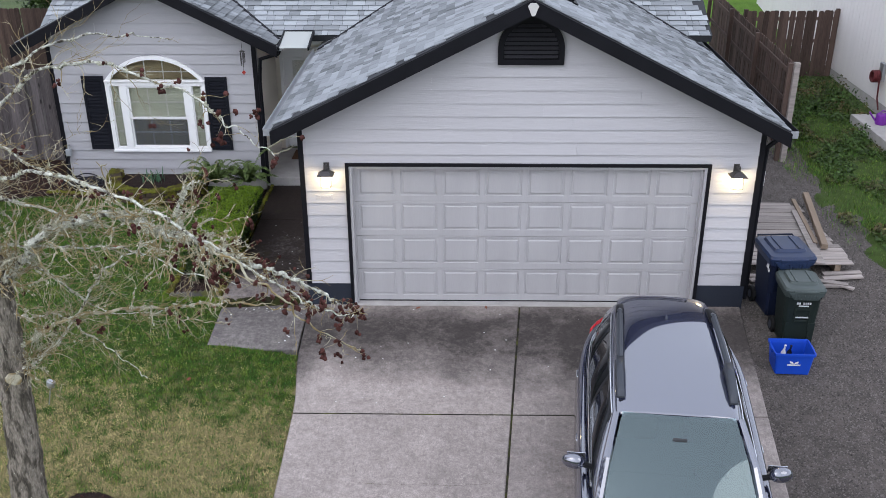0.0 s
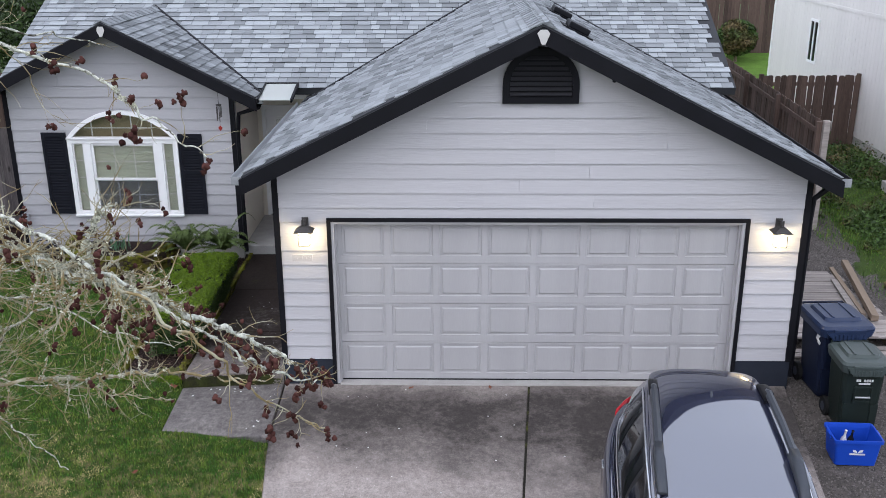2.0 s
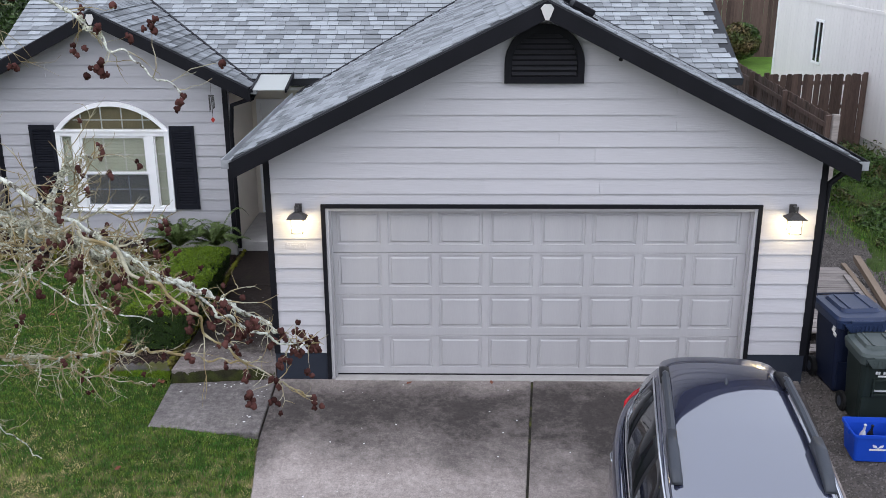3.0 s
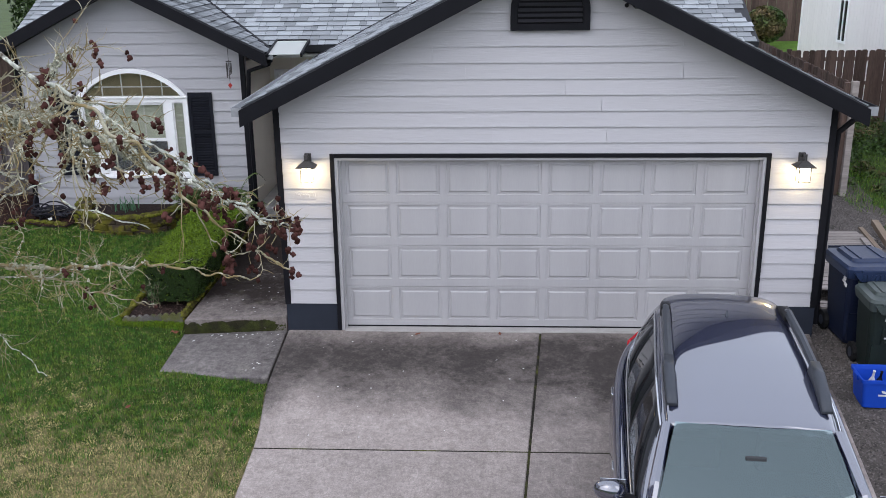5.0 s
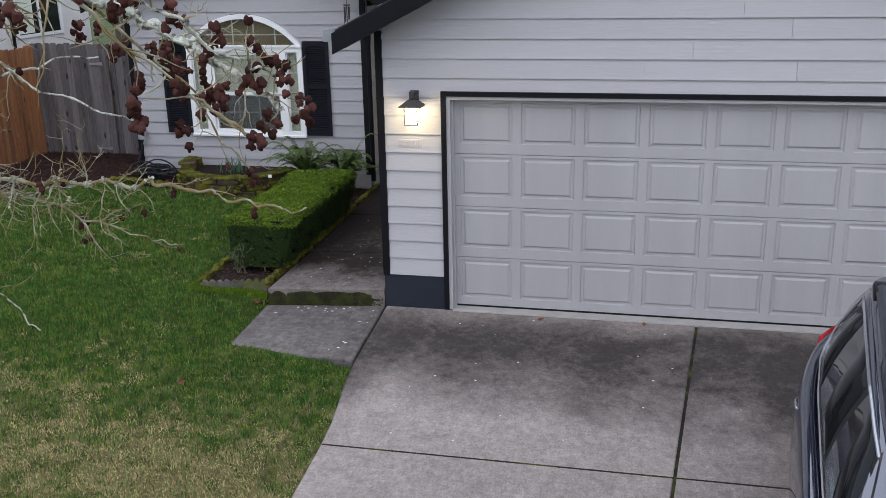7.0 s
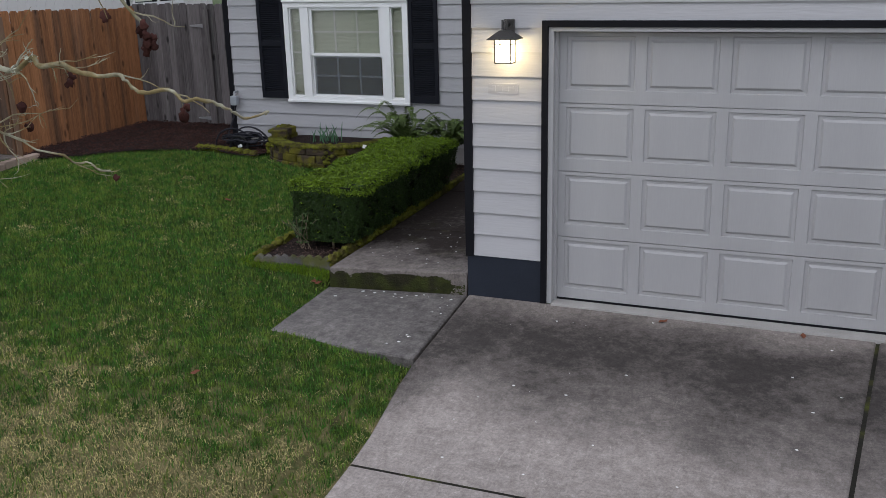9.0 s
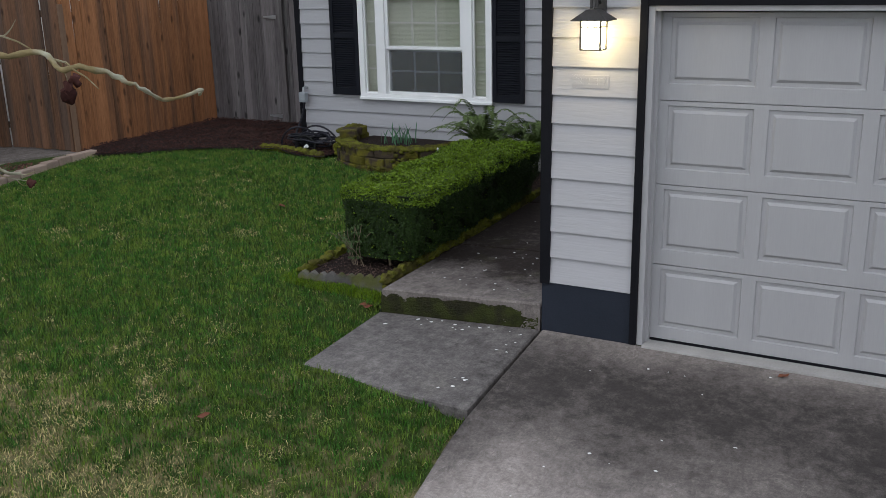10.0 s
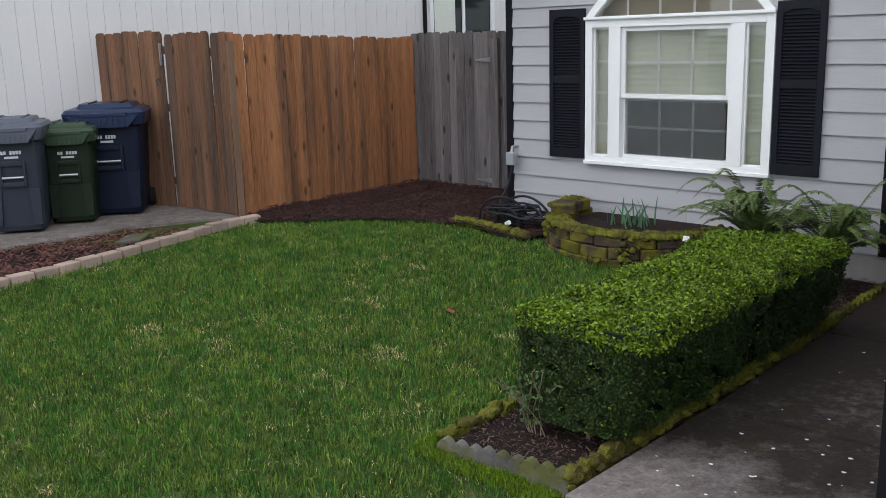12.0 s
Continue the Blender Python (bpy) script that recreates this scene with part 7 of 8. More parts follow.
def fast_mesh(name, verts, faces_per, material, parent=None):
    """Verts: (n, k, 3) for n alike pieces; faces_per: tuples of local corner numbers."""
    n, k = verts.shape[:2]
    loops = [np.array(f)[None, :] + k * np.arange(n)[:, None] for f in faces_per]
    total = np.concatenate([a.ravel() for a in loops]).astype(np.int32)
    counts = np.concatenate([np.full(n, len(f), np.int32) for f in faces_per])
    me = bpy.data.meshes.new(name)
    me.vertices.add(n * k)
    me.vertices.foreach_set("co", verts.reshape(-1).astype(np.float32))
    me.loops.add(len(total))
    me.loops.foreach_set("vertex_index", total)
    me.polygons.add(len(counts))
    me.polygons.foreach_set("loop_start", np.r_[0, np.cumsum(counts)[:-1]].astype(np.int32))
    me.update(calc_edges=True)
    me.materials.append(material)
    ob = new(name, me)
    if parent is not None:
        ob.parent = parent
    return ob


def vnoise(x, y, seed):
    """Smooth value noise for arrays, 0 to 1."""
    r = np.random.default_rng(seed).random((64, 64))
    xi, yi = np.floor(x).astype(int), np.floor(y).astype(int)
    fx, fy = x - xi, y - yi
    fx, fy = fx * fx * (3 - 2 * fx), fy * fy * (3 - 2 * fy)
    g = lambda a, b: r[a % 64, b % 64]
    return (g(xi, yi) * (1 - fx) + g(xi + 1, yi) * fx) * (1 - fy) + (g(xi, yi + 1) * (1 - fx) + g(xi + 1, yi + 1) * fx) * fy


lawn_height = np.vectorize(lawn_z)


def blades(name, n, seed, material, x0, x1, y0, y1, keep, length, width, height, lean=0.5, label=""):
    rng = np.random.default_rng(seed)
    x, y = rng.uniform(x0, x1, n), rng.uniform(y0, y1, n)
    ok = keep(x, y, rng.random(n))
    x, y = x[ok], y[ok]
    n = len(x)
    z = height(x, y)
    turn, l, w = rng.uniform(0, 2 * np.pi, n), length * rng.uniform(0.5, 1.4, n), width * rng.uniform(0.7, 1.3, n)
    bend, way = lean * rng.uniform(0.2, 1.3, n), rng.uniform(0, 2 * np.pi, n)
    side = np.stack([np.cos(turn), np.sin(turn), 0 * turn], -1) * (w / 2)[:, None]
    out = np.stack([np.cos(way), np.sin(way), 0 * way], -1)
    foot = np.stack([x, y, z - 0.008], -1)
    up = np.array([0, 0, 1.0])
    mid = foot + (l * 0.55)[:, None] * up + out * (l * bend * 0.3)[:, None]
    tip = foot + (l * np.maximum(1 - 0.45 * bend, 0.25))[:, None] * up + out * (l * bend)[:, None]
    verts = np.stack([foot - side, foot + side, mid + side * 0.8, mid - side * 0.8, tip], 1)
    ob = fast_mesh(name, verts, [(0, 1, 2, 3), (3, 2, 4)], material)
    return tagged(ob, label, "grass", kind="stuff")


def lawn_area(x, y):
    side = X_LEFT - 0.012 + 0.115 * np.clip((-1.13 - y) / 1.25, 0, 1) ** 2 * (3 - 2 * np.clip((-1.13 - y) / 1.25, 0, 1))
    ok = (x < side) & ~((x > -2.03) & (y > -1.14)) & ~((x > -2.86 - 0.03 * y) & (y > 0.04))
    edge = np.interp(x, [-7.9, -7.5, -6.9, -6.3, -5.75, -5.45, -4.98, -4.9, -4.6, -4.1, -3.6, -3.2, -2.9], [2.4, 2.62, 3.12, 3.42, 3.5, 3.42, 3.4, 3.7, 3.4, 3.25, 3.35, 3.7, 4.2])
    ok &= y < edge
    ok &= x > np.interp(y, [-5, 0.4, 1.2, 2.0, 2.5], [-7.5, -7.5, -7.58, -7.72, -7.82])
    ok &= np.hypot(x + 2.55, y + 5.0) > 0.95 + 0.06 * np.sin(9 * np.arctan2(y + 5.0, x + 2.55))
    return ok


def dryness(x, y):
    patch = 0.2 * vnoise(x * 1.3 + 7, y * 1.3 + 3, 1) + 0.3 * vnoise(x * 4.1, y * 4.1, 2) + 0.5 * vnoise(x * 9 + 0.3 * np.sin(23 * y), y * 9, 3)
    front = np.clip((-1.2 - y) / 1.9, 0, 1) * (1 - 0.4 * np.clip((x + 1.7) / 0.8, 0, 1))
    return np.clip((patch - 0.6 + 0.5 * front) * 3.2, 0.05, 0.92)


blades("lawn_grass", 460000, 1, GRASS, -7.95, -0.6, -5.2, 4.2, lambda x, y, r: lawn_area(x, y) & (r > 0.82 * dryness(x, y)), 0.055, 0.0052, lawn_height, label="short green lawn grass")
blades("dry_lawn_grass", 430000, 2, STRAW, -7.95, -0.6, -5.2, 4.2, lambda x, y, r: lawn_area(x, y) & (r < dryness(x, y)), 0.038, 0.0042, lawn_height, 1.2, label="dry yellowed lawn grass")
blades("edge_grass", 16000, 3, LEAF_NEW, -2.95, -1.98, -0.2, 0.2, lambda x, y, r: (np.abs(y - 0.0 - (x + 2.82) * 0.09) < 0.05) & (x < -2.06) | (np.abs(x + 2.89 + 0.03 * y) < 0.04) & (y > -0.05), 0.05, 0.0045, lawn_height, label="brighter grass tufts along the edging")
yard_height = np.vectorize(yard_z)
blades("strip_grass", 60000, 4, GRASS, 7.9, 10.7, -2, 11.5, lambda x, y, r: r < 0.9 * vnoise(x * 1.5, y * 1.5, 9) + 0.55 * np.clip((x - 8.15) / 0.8, 0, 1) - 0.42, 0.09, 0.007, lambda x, y: yard_height(x, y) + 0.05, label="uncut grass in the side strip")


def leaf_cloud(name, centres, normals, size, seed, material, parent=None, spread=0.9):
    """Small folded leaves at the centres, turned roughly outward."""
    rng = np.random.default_rng(seed)
    n = len(centres)
    nrm = normals + spread * rng.normal(size=(n, 3))
    nrm /= np.linalg.norm(nrm, axis=1)[:, None]
    a = np.cross(nrm, rng.normal(size=(n, 3)))
    a /= np.linalg.norm(a, axis=1)[:, None]
    b = np.cross(nrm, a)
    s = (size * rng.uniform(0.6, 1.35, n))[:, None]
    verts = np.stack([centres - a * s, centres + b * s * 0.5 + nrm * s * 0.12, centres + a * s, centres - b * s * 0.5 + nrm * s * 0.12], 1)
    return fast_mesh(name, verts, [(0, 1, 2), (0, 2, 3)], material, parent)


# clipped box hedge
hedge = tagged(empty("box_hedge"), "clipped box hedge with small bright green leaves", "hedge")


def hedge_shape(u, v, w):
    """u across 0-1, v along 0-1, w up 0-1; a slightly rounded, overhanging block."""
    xl, xr = -2.66 - 0.14 * v, -1.88 - 0.06 * v
    pull = 0.10 * (1 - w)
    x = (xl + 0.02 * (1 - w)) + (xr - pull * 1.6 - xl) * u
    y = 0.42 + (2.95 - 0.42) * v
    return x, y, 0.19 + 0.53 * w + 0.012 * y * 0


rng = np.random.default_rng(5)
N = 175000
face = rng.random(N)
u, v, w = rng.random(N), rng.random(N), rng.random(N)
nrm = np.zeros((N, 3))
top, left, right, front = face < 0.42, (face >= 0.42) & (face < 0.6), (face >= 0.6) & (face < 0.84), face >= 0.84
w[top], nrm[top] = 1.0, (0, 0, 1)
u[left], nrm[left] = 0.0, (-1, 0, 0)
u[right], nrm[right] = 1.0, (1, 0, 0)
v[front], nrm[front] = 0.0, (0, -1, 0)
hx, hy, hz_ = hedge_shape(u, v, w)
lump = 0.075 * (vnoise(hx * 7 + hz_ * 5, hy * 7 + hz_ * 4, 4) - 0.5) + 0.02 * (vnoise(hx * 19, hy * 19 + hz_ * 17, 6) - 0.5)
cen = np.stack([hx, hy, hz_], -1) + nrm * (lump + rng.normal(0, 0.013, N))[:, None]
# round off the upper rim
rim = np.clip((w - 0.86) / 0.14, 0, 1) ** 2 * np.where(top, 0, 1)
cen -= nrm * (0.055 * rim)[:, None]
# the clipped top falls away softly at its edges, and the upright corners are rounded
near = np.minimum(np.minimum(u, 1 - u) * 0.8, np.minimum(v, 1 - v) * 2.5)
cen[:, 2] -= np.where(top, 0.055 * np.clip(1 - near / 0.1, 0, 1) ** 2, 0)
turned = np.where(front, np.minimum(u, 1 - u) * 0.8, np.where(top, 1.0, v * 2.5))
cen -= nrm * (0.06 * np.clip(1 - turned / 0.12, 0, 1) ** 2)[:, None]
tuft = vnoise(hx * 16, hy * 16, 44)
# bright tone put on the top and upper rim: new growth and skylight
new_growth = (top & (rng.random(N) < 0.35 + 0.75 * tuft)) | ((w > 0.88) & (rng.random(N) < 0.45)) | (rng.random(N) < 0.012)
thin = top | (vnoise(hx * 13 + hz_ * 9, hy * 13 + hz_ * 16, 12) > 0.2)
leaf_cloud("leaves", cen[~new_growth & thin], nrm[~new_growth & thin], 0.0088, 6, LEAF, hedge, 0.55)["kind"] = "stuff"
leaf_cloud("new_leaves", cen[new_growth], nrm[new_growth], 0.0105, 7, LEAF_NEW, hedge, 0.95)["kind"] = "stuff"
# solid near-black block: the shade inside the hedge, put into colour
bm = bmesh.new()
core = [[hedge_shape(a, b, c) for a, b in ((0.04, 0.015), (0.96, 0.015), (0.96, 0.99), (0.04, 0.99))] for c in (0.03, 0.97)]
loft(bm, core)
part("hedge_core", bm, HEDGE_CORE, hedge, "near-black block standing in for the shade between the leaves")
rng = random.Random(77)
for k in range(9):
    x, y = -2.6 + 0.4 * rng.random(), 0.55 + 0.3 * k
    part("stem", tube_bm([(x, y, 0.07), (x + rng.uniform(-0.04, 0.04), y, 0.26)], 0.012, 5), BEAM, hedge)
# pale sprig at the hedge's corner
sprig = tagged(empty("pale_shrub"), "small pale-leaved shrub at the hedge corner", "shrub")
SPRIG = mat("pale_leaf", (0.07, 0.11, 0.04), 0.55, var=0.2, bump=0.0, island=0.3)
pts = []
for k in range(9):
    p = [Vector((-2.52 + rng.uniform(-0.05, 0.1), 0.42, 0.1))]
    way = Vector((rng.uniform(-0.5, 0.5), rng.uniform(-0.35, 0.05), 1)).normalized()
    for s in range(5):
        p.append(p[-1] + way * 0.075)
        way = (way + Vector((rng.uniform(-0.4, 0.4), rng.uniform(-0.3, 0.1), 0))).normalized()
        pts += [p[-1] + Vector((rng.uniform(-0.02, 0.02), rng.uniform(-0.02, 0.02), 0)) for q in range(4)]
    part("stem", tube_bm(p, 0.003, 4), BEAM, sprig)
leaf_cloud("leaves", np.array([tuple(p) for p in pts]), np.tile([0, -0.5, 0.8], (len(pts), 1)), 0.016, 8, SPRIG, sprig)["kind"] = "stuff"


# sword ferns
def fern(x, y, z, count, reach, seed, label):
    ob = tagged(empty("fern"), label, "fern", group="ferns by the wall")
    rng = random.Random(seed)
    for k in range(count):
        turn = 2 * math.pi * k / count + rng.uniform(-0.3, 0.3)
        l, rise = reach * rng.uniform(0.6, 1.15), rng.uniform(0.3, 1.5)
        if math.sin(turn) > 0.5:
            l *= 0.55
        spine = []
        for s in range(15):
            t = s / 14
            r, h = l * t * (1 - 0.15 * t), l * rise * (1.5 * t - 1.15 * t * t)
            r *= 1.12 - 0.32 * rise
            spine.append(Vector((x + r * math.cos(turn), y + r * math.sin(turn), z + h)))
        bm = bmesh.new()
        tube(bm, spine, [0.005 * (1 - 0.8 * s / 14) for s in range(15)], 4)
        for s in range(1, 44):
            t = s / 44
            a = spine[min(int(t * 14), 13)].lerp(spine[min(int(t * 14) + 1, 14)], t * 14 % 1)
            way = (spine[min(int(t * 14) + 1, 14)] - spine[int(t * 14)]).normalized()
            for side in (-1, 1):
                out = way.cross(Vector((0, 0, 1))).normalized() * side
                ll = 0.062 * reach / 0.75 * math.sin(math.pi * min(0.12 + 0.9 * t, 1)) ** 0.8
                tip = a + out * ll + way * ll * 0.35 + Vector((0, 0, -0.25 * ll + rng.uniform(-0.01, 0.01)))
                mid = a.lerp(tip, 0.45)
                vs = [bm.verts.new(p) for p in (a - way * 0.004, mid - way * 0.008, tip, mid + way * 0.008)]
                bm.faces.new(vs)
        part("frond", bm, FERN, ob)
    return ob


fern(-3.0, 3.85, 0.42, 50, 0.86, 3, "large green sword fern against the siding")
fern(-2.4, 3.9, 0.42, 46, 0.82, 4, "large green sword fern by the walk")

tagged(mesh_ob("plant_tag", box_bm((-0.025, -0.004, 0), (0.025, 0.004, 0.045), pose(-3.42, 3.5, 0.44, -20, 8, 25), bevel=0.004), WHITE), "small white plastic tag at the planter's end", "plant tag")

# bulb shoots
bulbs = tagged(empty("bulb_shoots"), "clump of green bulb shoots in the planter", "bulb shoots")
rng = random.Random(9)
for k in range(30):
    x, y = -4.18 + rng.gauss(0, 0.12), 3.92 + rng.gauss(0, 0.07)
    l, b, a = rng.uniform(0.14, 0.27), rng.uniform(-0.12, 0.12), rng.uniform(0, 3)
    bm = bmesh.new()
    dx, dy = 0.008 * math.cos(a), 0.008 * math.sin(a)
    rows = [(0, 1), (0.5, 1.0), (0.85, 0.7), (1, 0.1)]
    vs = [(bm.verts.new((x - dx * s + b * t * t, y - dy * s, 0.4 + l * t)), bm.verts.new((x + dx * s + b * t * t, y + dy * s, 0.4 + l * t))) for t, s in rows]
    for p, q in zip(vs, vs[1:]):
        bm.faces.new((p[0], p[1], q[1], q[0]))
    part("leaf_blade", bm, BULB, bulbs)

# weeds in the side strip
rng = np.random.default_rng(15)
n = 26000
x, y = rng.uniform(8.0, 10.65, n), rng.uniform(0.0, 11.4, n)
dens = vnoise(x * 1.7, y * 1.7, 21) + 0.35 * np.clip((x - 8.2) / 0.8, 0, 1) + 0.3 * np.clip((y - 7) / 3, 0, 1)
ok = dens > 0.75
x, y, dens = x[ok], y[ok], dens[ok]
z = yard_height(x, y) + 0.05 + rng.random(len(x)) ** 1.5 * np.clip(dens - 0.6, 0, 1) * 0.55
weeds = leaf_cloud("weeds", np.stack([x, y, z], -1), np.tile([0, -0.2, 0.9], (len(x), 1)), 0.04, 16, LEAF_TWO)
tagged(weeds, "low green weeds along the side strip", "weeds", kind="stuff")
# shrub against the far house corner
bush = tagged(empty("shrub"), "dark evergreen shrub by the far wall corner", "shrub")
pt = rng.normal(size=(5000, 3))
pt /= np.linalg.norm(pt, axis=1)[:, None]
r = 0.55 + 0.5 * rng.random(5000) ** 0.5
leaf_cloud("leaves", np.array([10.35, 20.0, 1.95]) + pt * r[:, None] * [0.6, 0.6, 0.55], pt, 0.06, 17, LEAF_TWO, bush)["kind"] = "stuff"
part("stem", tube_bm([(10.35, 20.0, 1.0), (10.35, 20.0, 1.9)], 0.05, 6), BEAM, bush)

# gravel stones
rng = np.random.default_rng(31)
n = 110000
x, y = rng.uniform(5.0, 8.6, n), rng.uniform(-4.5, 7.5, n)
ok = ~((x < 5.66) & (y > -0.1)) & (x > 5.62 + 0.11 * np.minimum(y, 0)) & ((x < 8.2) | (rng.random(n) < 0.3))
x, y = x[ok], y[ok]
z = yard_height(x, y)
s = 0.006 + 0.013 * rng.random(len(x)) ** 2.0
base = np.array([(1, 0, 0), (-0.6, 0.8, 0), (-0.5, -0.9, 0), (0, 0, 0.9), (0.3, 0.1, 0.8)])
ang = rng.uniform(0, 6.28, len(x))
rot = np.stack([np.stack([np.cos(ang), -np.sin(ang), 0 * ang], -1), np.stack([np.sin(ang), np.cos(ang), 0 * ang], -1), np.stack([0 * ang, 0 * ang, 1 + 0 * ang], -1)], 1)
verts = np.einsum("nij,kj->nki", rot, base) * s[:, None, None] + np.stack([x, y, z], -1)[:, None, :]
tagged(fast_mesh("gravel_stones", verts, [(0, 1, 4), (1, 3, 4), (1, 2, 3), (2, 0, 4), (2, 4, 3)], STONE), "loose dark gravel stones", "gravel", kind="stuff")

# white specks of droppings and lichen on the concrete
rng = np.random.default_rng(41)
SPECK = mat("white_speck", (0.72, 0.72, 0.7), 0.9, var=0.1)
verts = []


def specks(n, x0, x1, y0, y1, height, size):
    for k in range(n):
        x, y, s = rng.uniform(x0, x1), rng.uniform(y0, y1), size * rng.uniform(0.4, 1.3)
        ring = [(x + s * math.cos(a) * rng.uniform(0.6, 1.1), y + s * math.sin(a) * rng.uniform(0.5, 0.9), height(x, y) + 0.0075) for a in (2 * math.pi * q / 6 for q in range(6))]
        verts.append(ring)


specks(95, -1.93, -0.8, -1.08, -0.08, lambda x, y: -0.012 - 0.055 * (-(x + 0.735) / 1.28) * (1 + y * 0.6) + 0.1 * y + 0.004, 0.015)
specks(30, -1.9, -0.8, 0.06, 1.1, lambda x, y: 0.172 - 0.052 * (-(x + 0.735) / 1.28) * (1 - 0.4 * y) + 0.004, 0.011)
specks(14, -1.85, -0.8, 1.3, 2.6, lambda x, y: 0.178 - 0.03 * (-(x + 0.735) / 1.28), 0.009)
specks(40, -0.6, 4.6, -2.3, -0.15, lambda x, y: drive_z(y), 0.011)
tagged(fast_mesh("white_specks", np.array(verts), [(0, 1, 2, 3, 4, 5)], SPECK), "white specks on the dark concrete", "specks", kind="stuff")
DEADLEAF = mat("brown_dead_leaf", (0.16, 0.06, 0.035), 0.85, var=0.3)
for x, y, z, s in ((-2.12, -0.05, -0.05, 0.05), (-2.16, -0.02, -0.045, 0.06), (-4.1, 1.5, 0.0, 0.05), (-2.0, -2.0, 0.0, 0.05), (0.9, -0.12, -0.012, 0.04), (1.9, -0.1, -0.01, 0.04)):
    if z == 0.0:
        z = lawn_z(x, y) + 0.045
    bm = bmesh.new()
    vs = [bm.verts.new(p) for p in ((-1, 0, 0.1), (-0.3, 0.5, 0.35), (0.6, 0.4, 0.15), (1.1, 0, 0.4), (0.5, -0.5, 0.2), (-0.4, -0.45, 0.3))]
    mid = bm.verts.new((0.1, 0, 0.05))
    for k in range(6):
        bm.faces.new((vs[k - 1], vs[k], mid))
    ob = tagged(mesh_ob("dead_leaf", bm, DEADLEAF), "curled brown dead leaf on the ground", "dead leaf", group="fallen leaves")
    ob.matrix_world = pose(x, y, z, 0, 0, 50 * x) @ Matrix.Scale(s, 4)

# dark evergreen beyond the alley's end
alley_shrub = tagged(empty("evergreen_shrub"), "tall dark evergreen shrub behind the alley fence", "shrub")
rng = np.random.default_rng(61)
pt = rng.normal(size=(14000, 3))
pt /= np.linalg.norm(pt, axis=1)[:, None]
r = (0.5 + 0.5 * rng.random(14000) ** 0.4) * (0.8 + 0.4 * vnoise(pt[:, 0] * 4 + 9, pt[:, 2] * 4 + pt[:, 1] * 3, 8))
leaf_cloud("leaves", np.array([-9.3, 15.0, 2.6]) + pt * r[:, None] * [1.9, 1.4, 2.1], pt, 0.07, 62, LEAF, alley_shrub)["kind"] = "stuff"
part("stem", tube_bm([(-9.3, 15.0, -0.5), (-9.3, 15.0, 2.4)], 0.09, 7), BEAM, alley_shrub)


# ---- the leafless tree with lichen and cone clusters ----
TRUNK = mat("furrowed_trunk_bark", (0.22, 0.195, 0.16), 0.95, var=0.6, scale=10, fine=40, bump=1.0, dist=0.03, stretch=(2.0, 2.0, 0.5), tint=(0.04, 0.035, 0.026), tint_scale=9, tint_amount=0.8, tint_edge=(0.48, 0.6), fine_var=1.0)
BARK = mat("grey_brown_bark", (0.085, 0.073, 0.056), 0.95, var=0.55, scale=9, fine=60, bump=1.0, dist=0.02, stretch=(1, 1, 0.8), tint=(0.52, 0.53, 0.46), tint_scale=24, tint_amount=0.95, tint_edge=(0.38, 0.5), fine_var=1.0)
TWIG = mat("tan_twig_bark", (0.215, 0.165, 0.08), 0.9, var=0.45, scale=14, fine=70, bump=0.4, tint=(0.4, 0.395, 0.31), tint_scale=9, tint_amount=0.7)
MOSS_BARK = mat("mossy_dark_bark", (0.045, 0.038, 0.022), 0.95, var=0.5, scale=12, fine=60, bump=1.0, dist=0.02, tint=(0.1, 0.105, 0.015), tint_scale=14, tint_amount=0.9)
LICHEN = mat("pale_lichen", (0.43, 0.43, 0.34), 0.95, var=0.35, scale=20, fine=90, bump=0.3, island=0.35)
CONE = mat("brown_cone", (0.066, 0.028, 0.024), 0.95, var=0.4, fine=120, bump=0.4, island=0.5, spec=0.05)
tree = tagged(empty("tree"), "leafless lichen-covered tree with red-brown cone clusters", "tree")


def wander(points, per=4, amount=0.02, seed=0):
    """A finer, slightly crooked line through the points."""
    rng = random.Random(seed)
    pts = [Vector(p) for p in points]
    out = []
    for k in range(len(pts) - 1):
        p0, p1, p2, p3 = pts[max(k - 1, 0)], pts[k], pts[k + 1], pts[min(k + 2, len(pts) - 1)]
        for s in range(per):
            t = s / per
            q = 0.5 * ((2 * p1) + (p2 - p0) * t + (2 * p0 - 5 * p1 + 4 * p2 - p3) * t * t + (3 * p1 - p0 - 3 * p2 + p3) * t ** 3)
            out.append(q + Vector((rng.gauss(0, amount), rng.gauss(0, amount), rng.gauss(0, amount))))
    return out + [pts[-1]]


trunk_line = wander([(-2.72, -5.02, -0.55), (-2.72, -5.0, 0.5), (-2.66, -4.98, 1.2), (-2.62, -4.96, 2.0), (-2.57, -5.0, 2.8), (-2.54, -5.05, 3.6), (-2.4, -5.15, 4.6), (-2.25, -5.2, 6.0), (-2.1, -5.1, 7.6)], 14, 0.004, 1)
n = len(trunk_line)
bm = bmesh.new()
tube(bm, trunk_line, [0.165 - 0.11 * k / n + 0.07 * max(1 - k / 8, 0) for k in range(n)], 40)
for v in bm.verts:
    c = v.co
    away = Vector((c.x + 2.62, c.y + 5.0, 0)).normalized()
    ridge = 1 - 2 * abs(noise.noise((c.x * 17, c.y * 17, c.z * 3.2)))
    v.co = c + away * (0.02 * ridge + 0.012 * noise.noise(c * 6) + 0.006 * noise.noise(c * 40))
part("trunk", bm, TRUNK, tree, "furrowed grey-brown trunk", True)
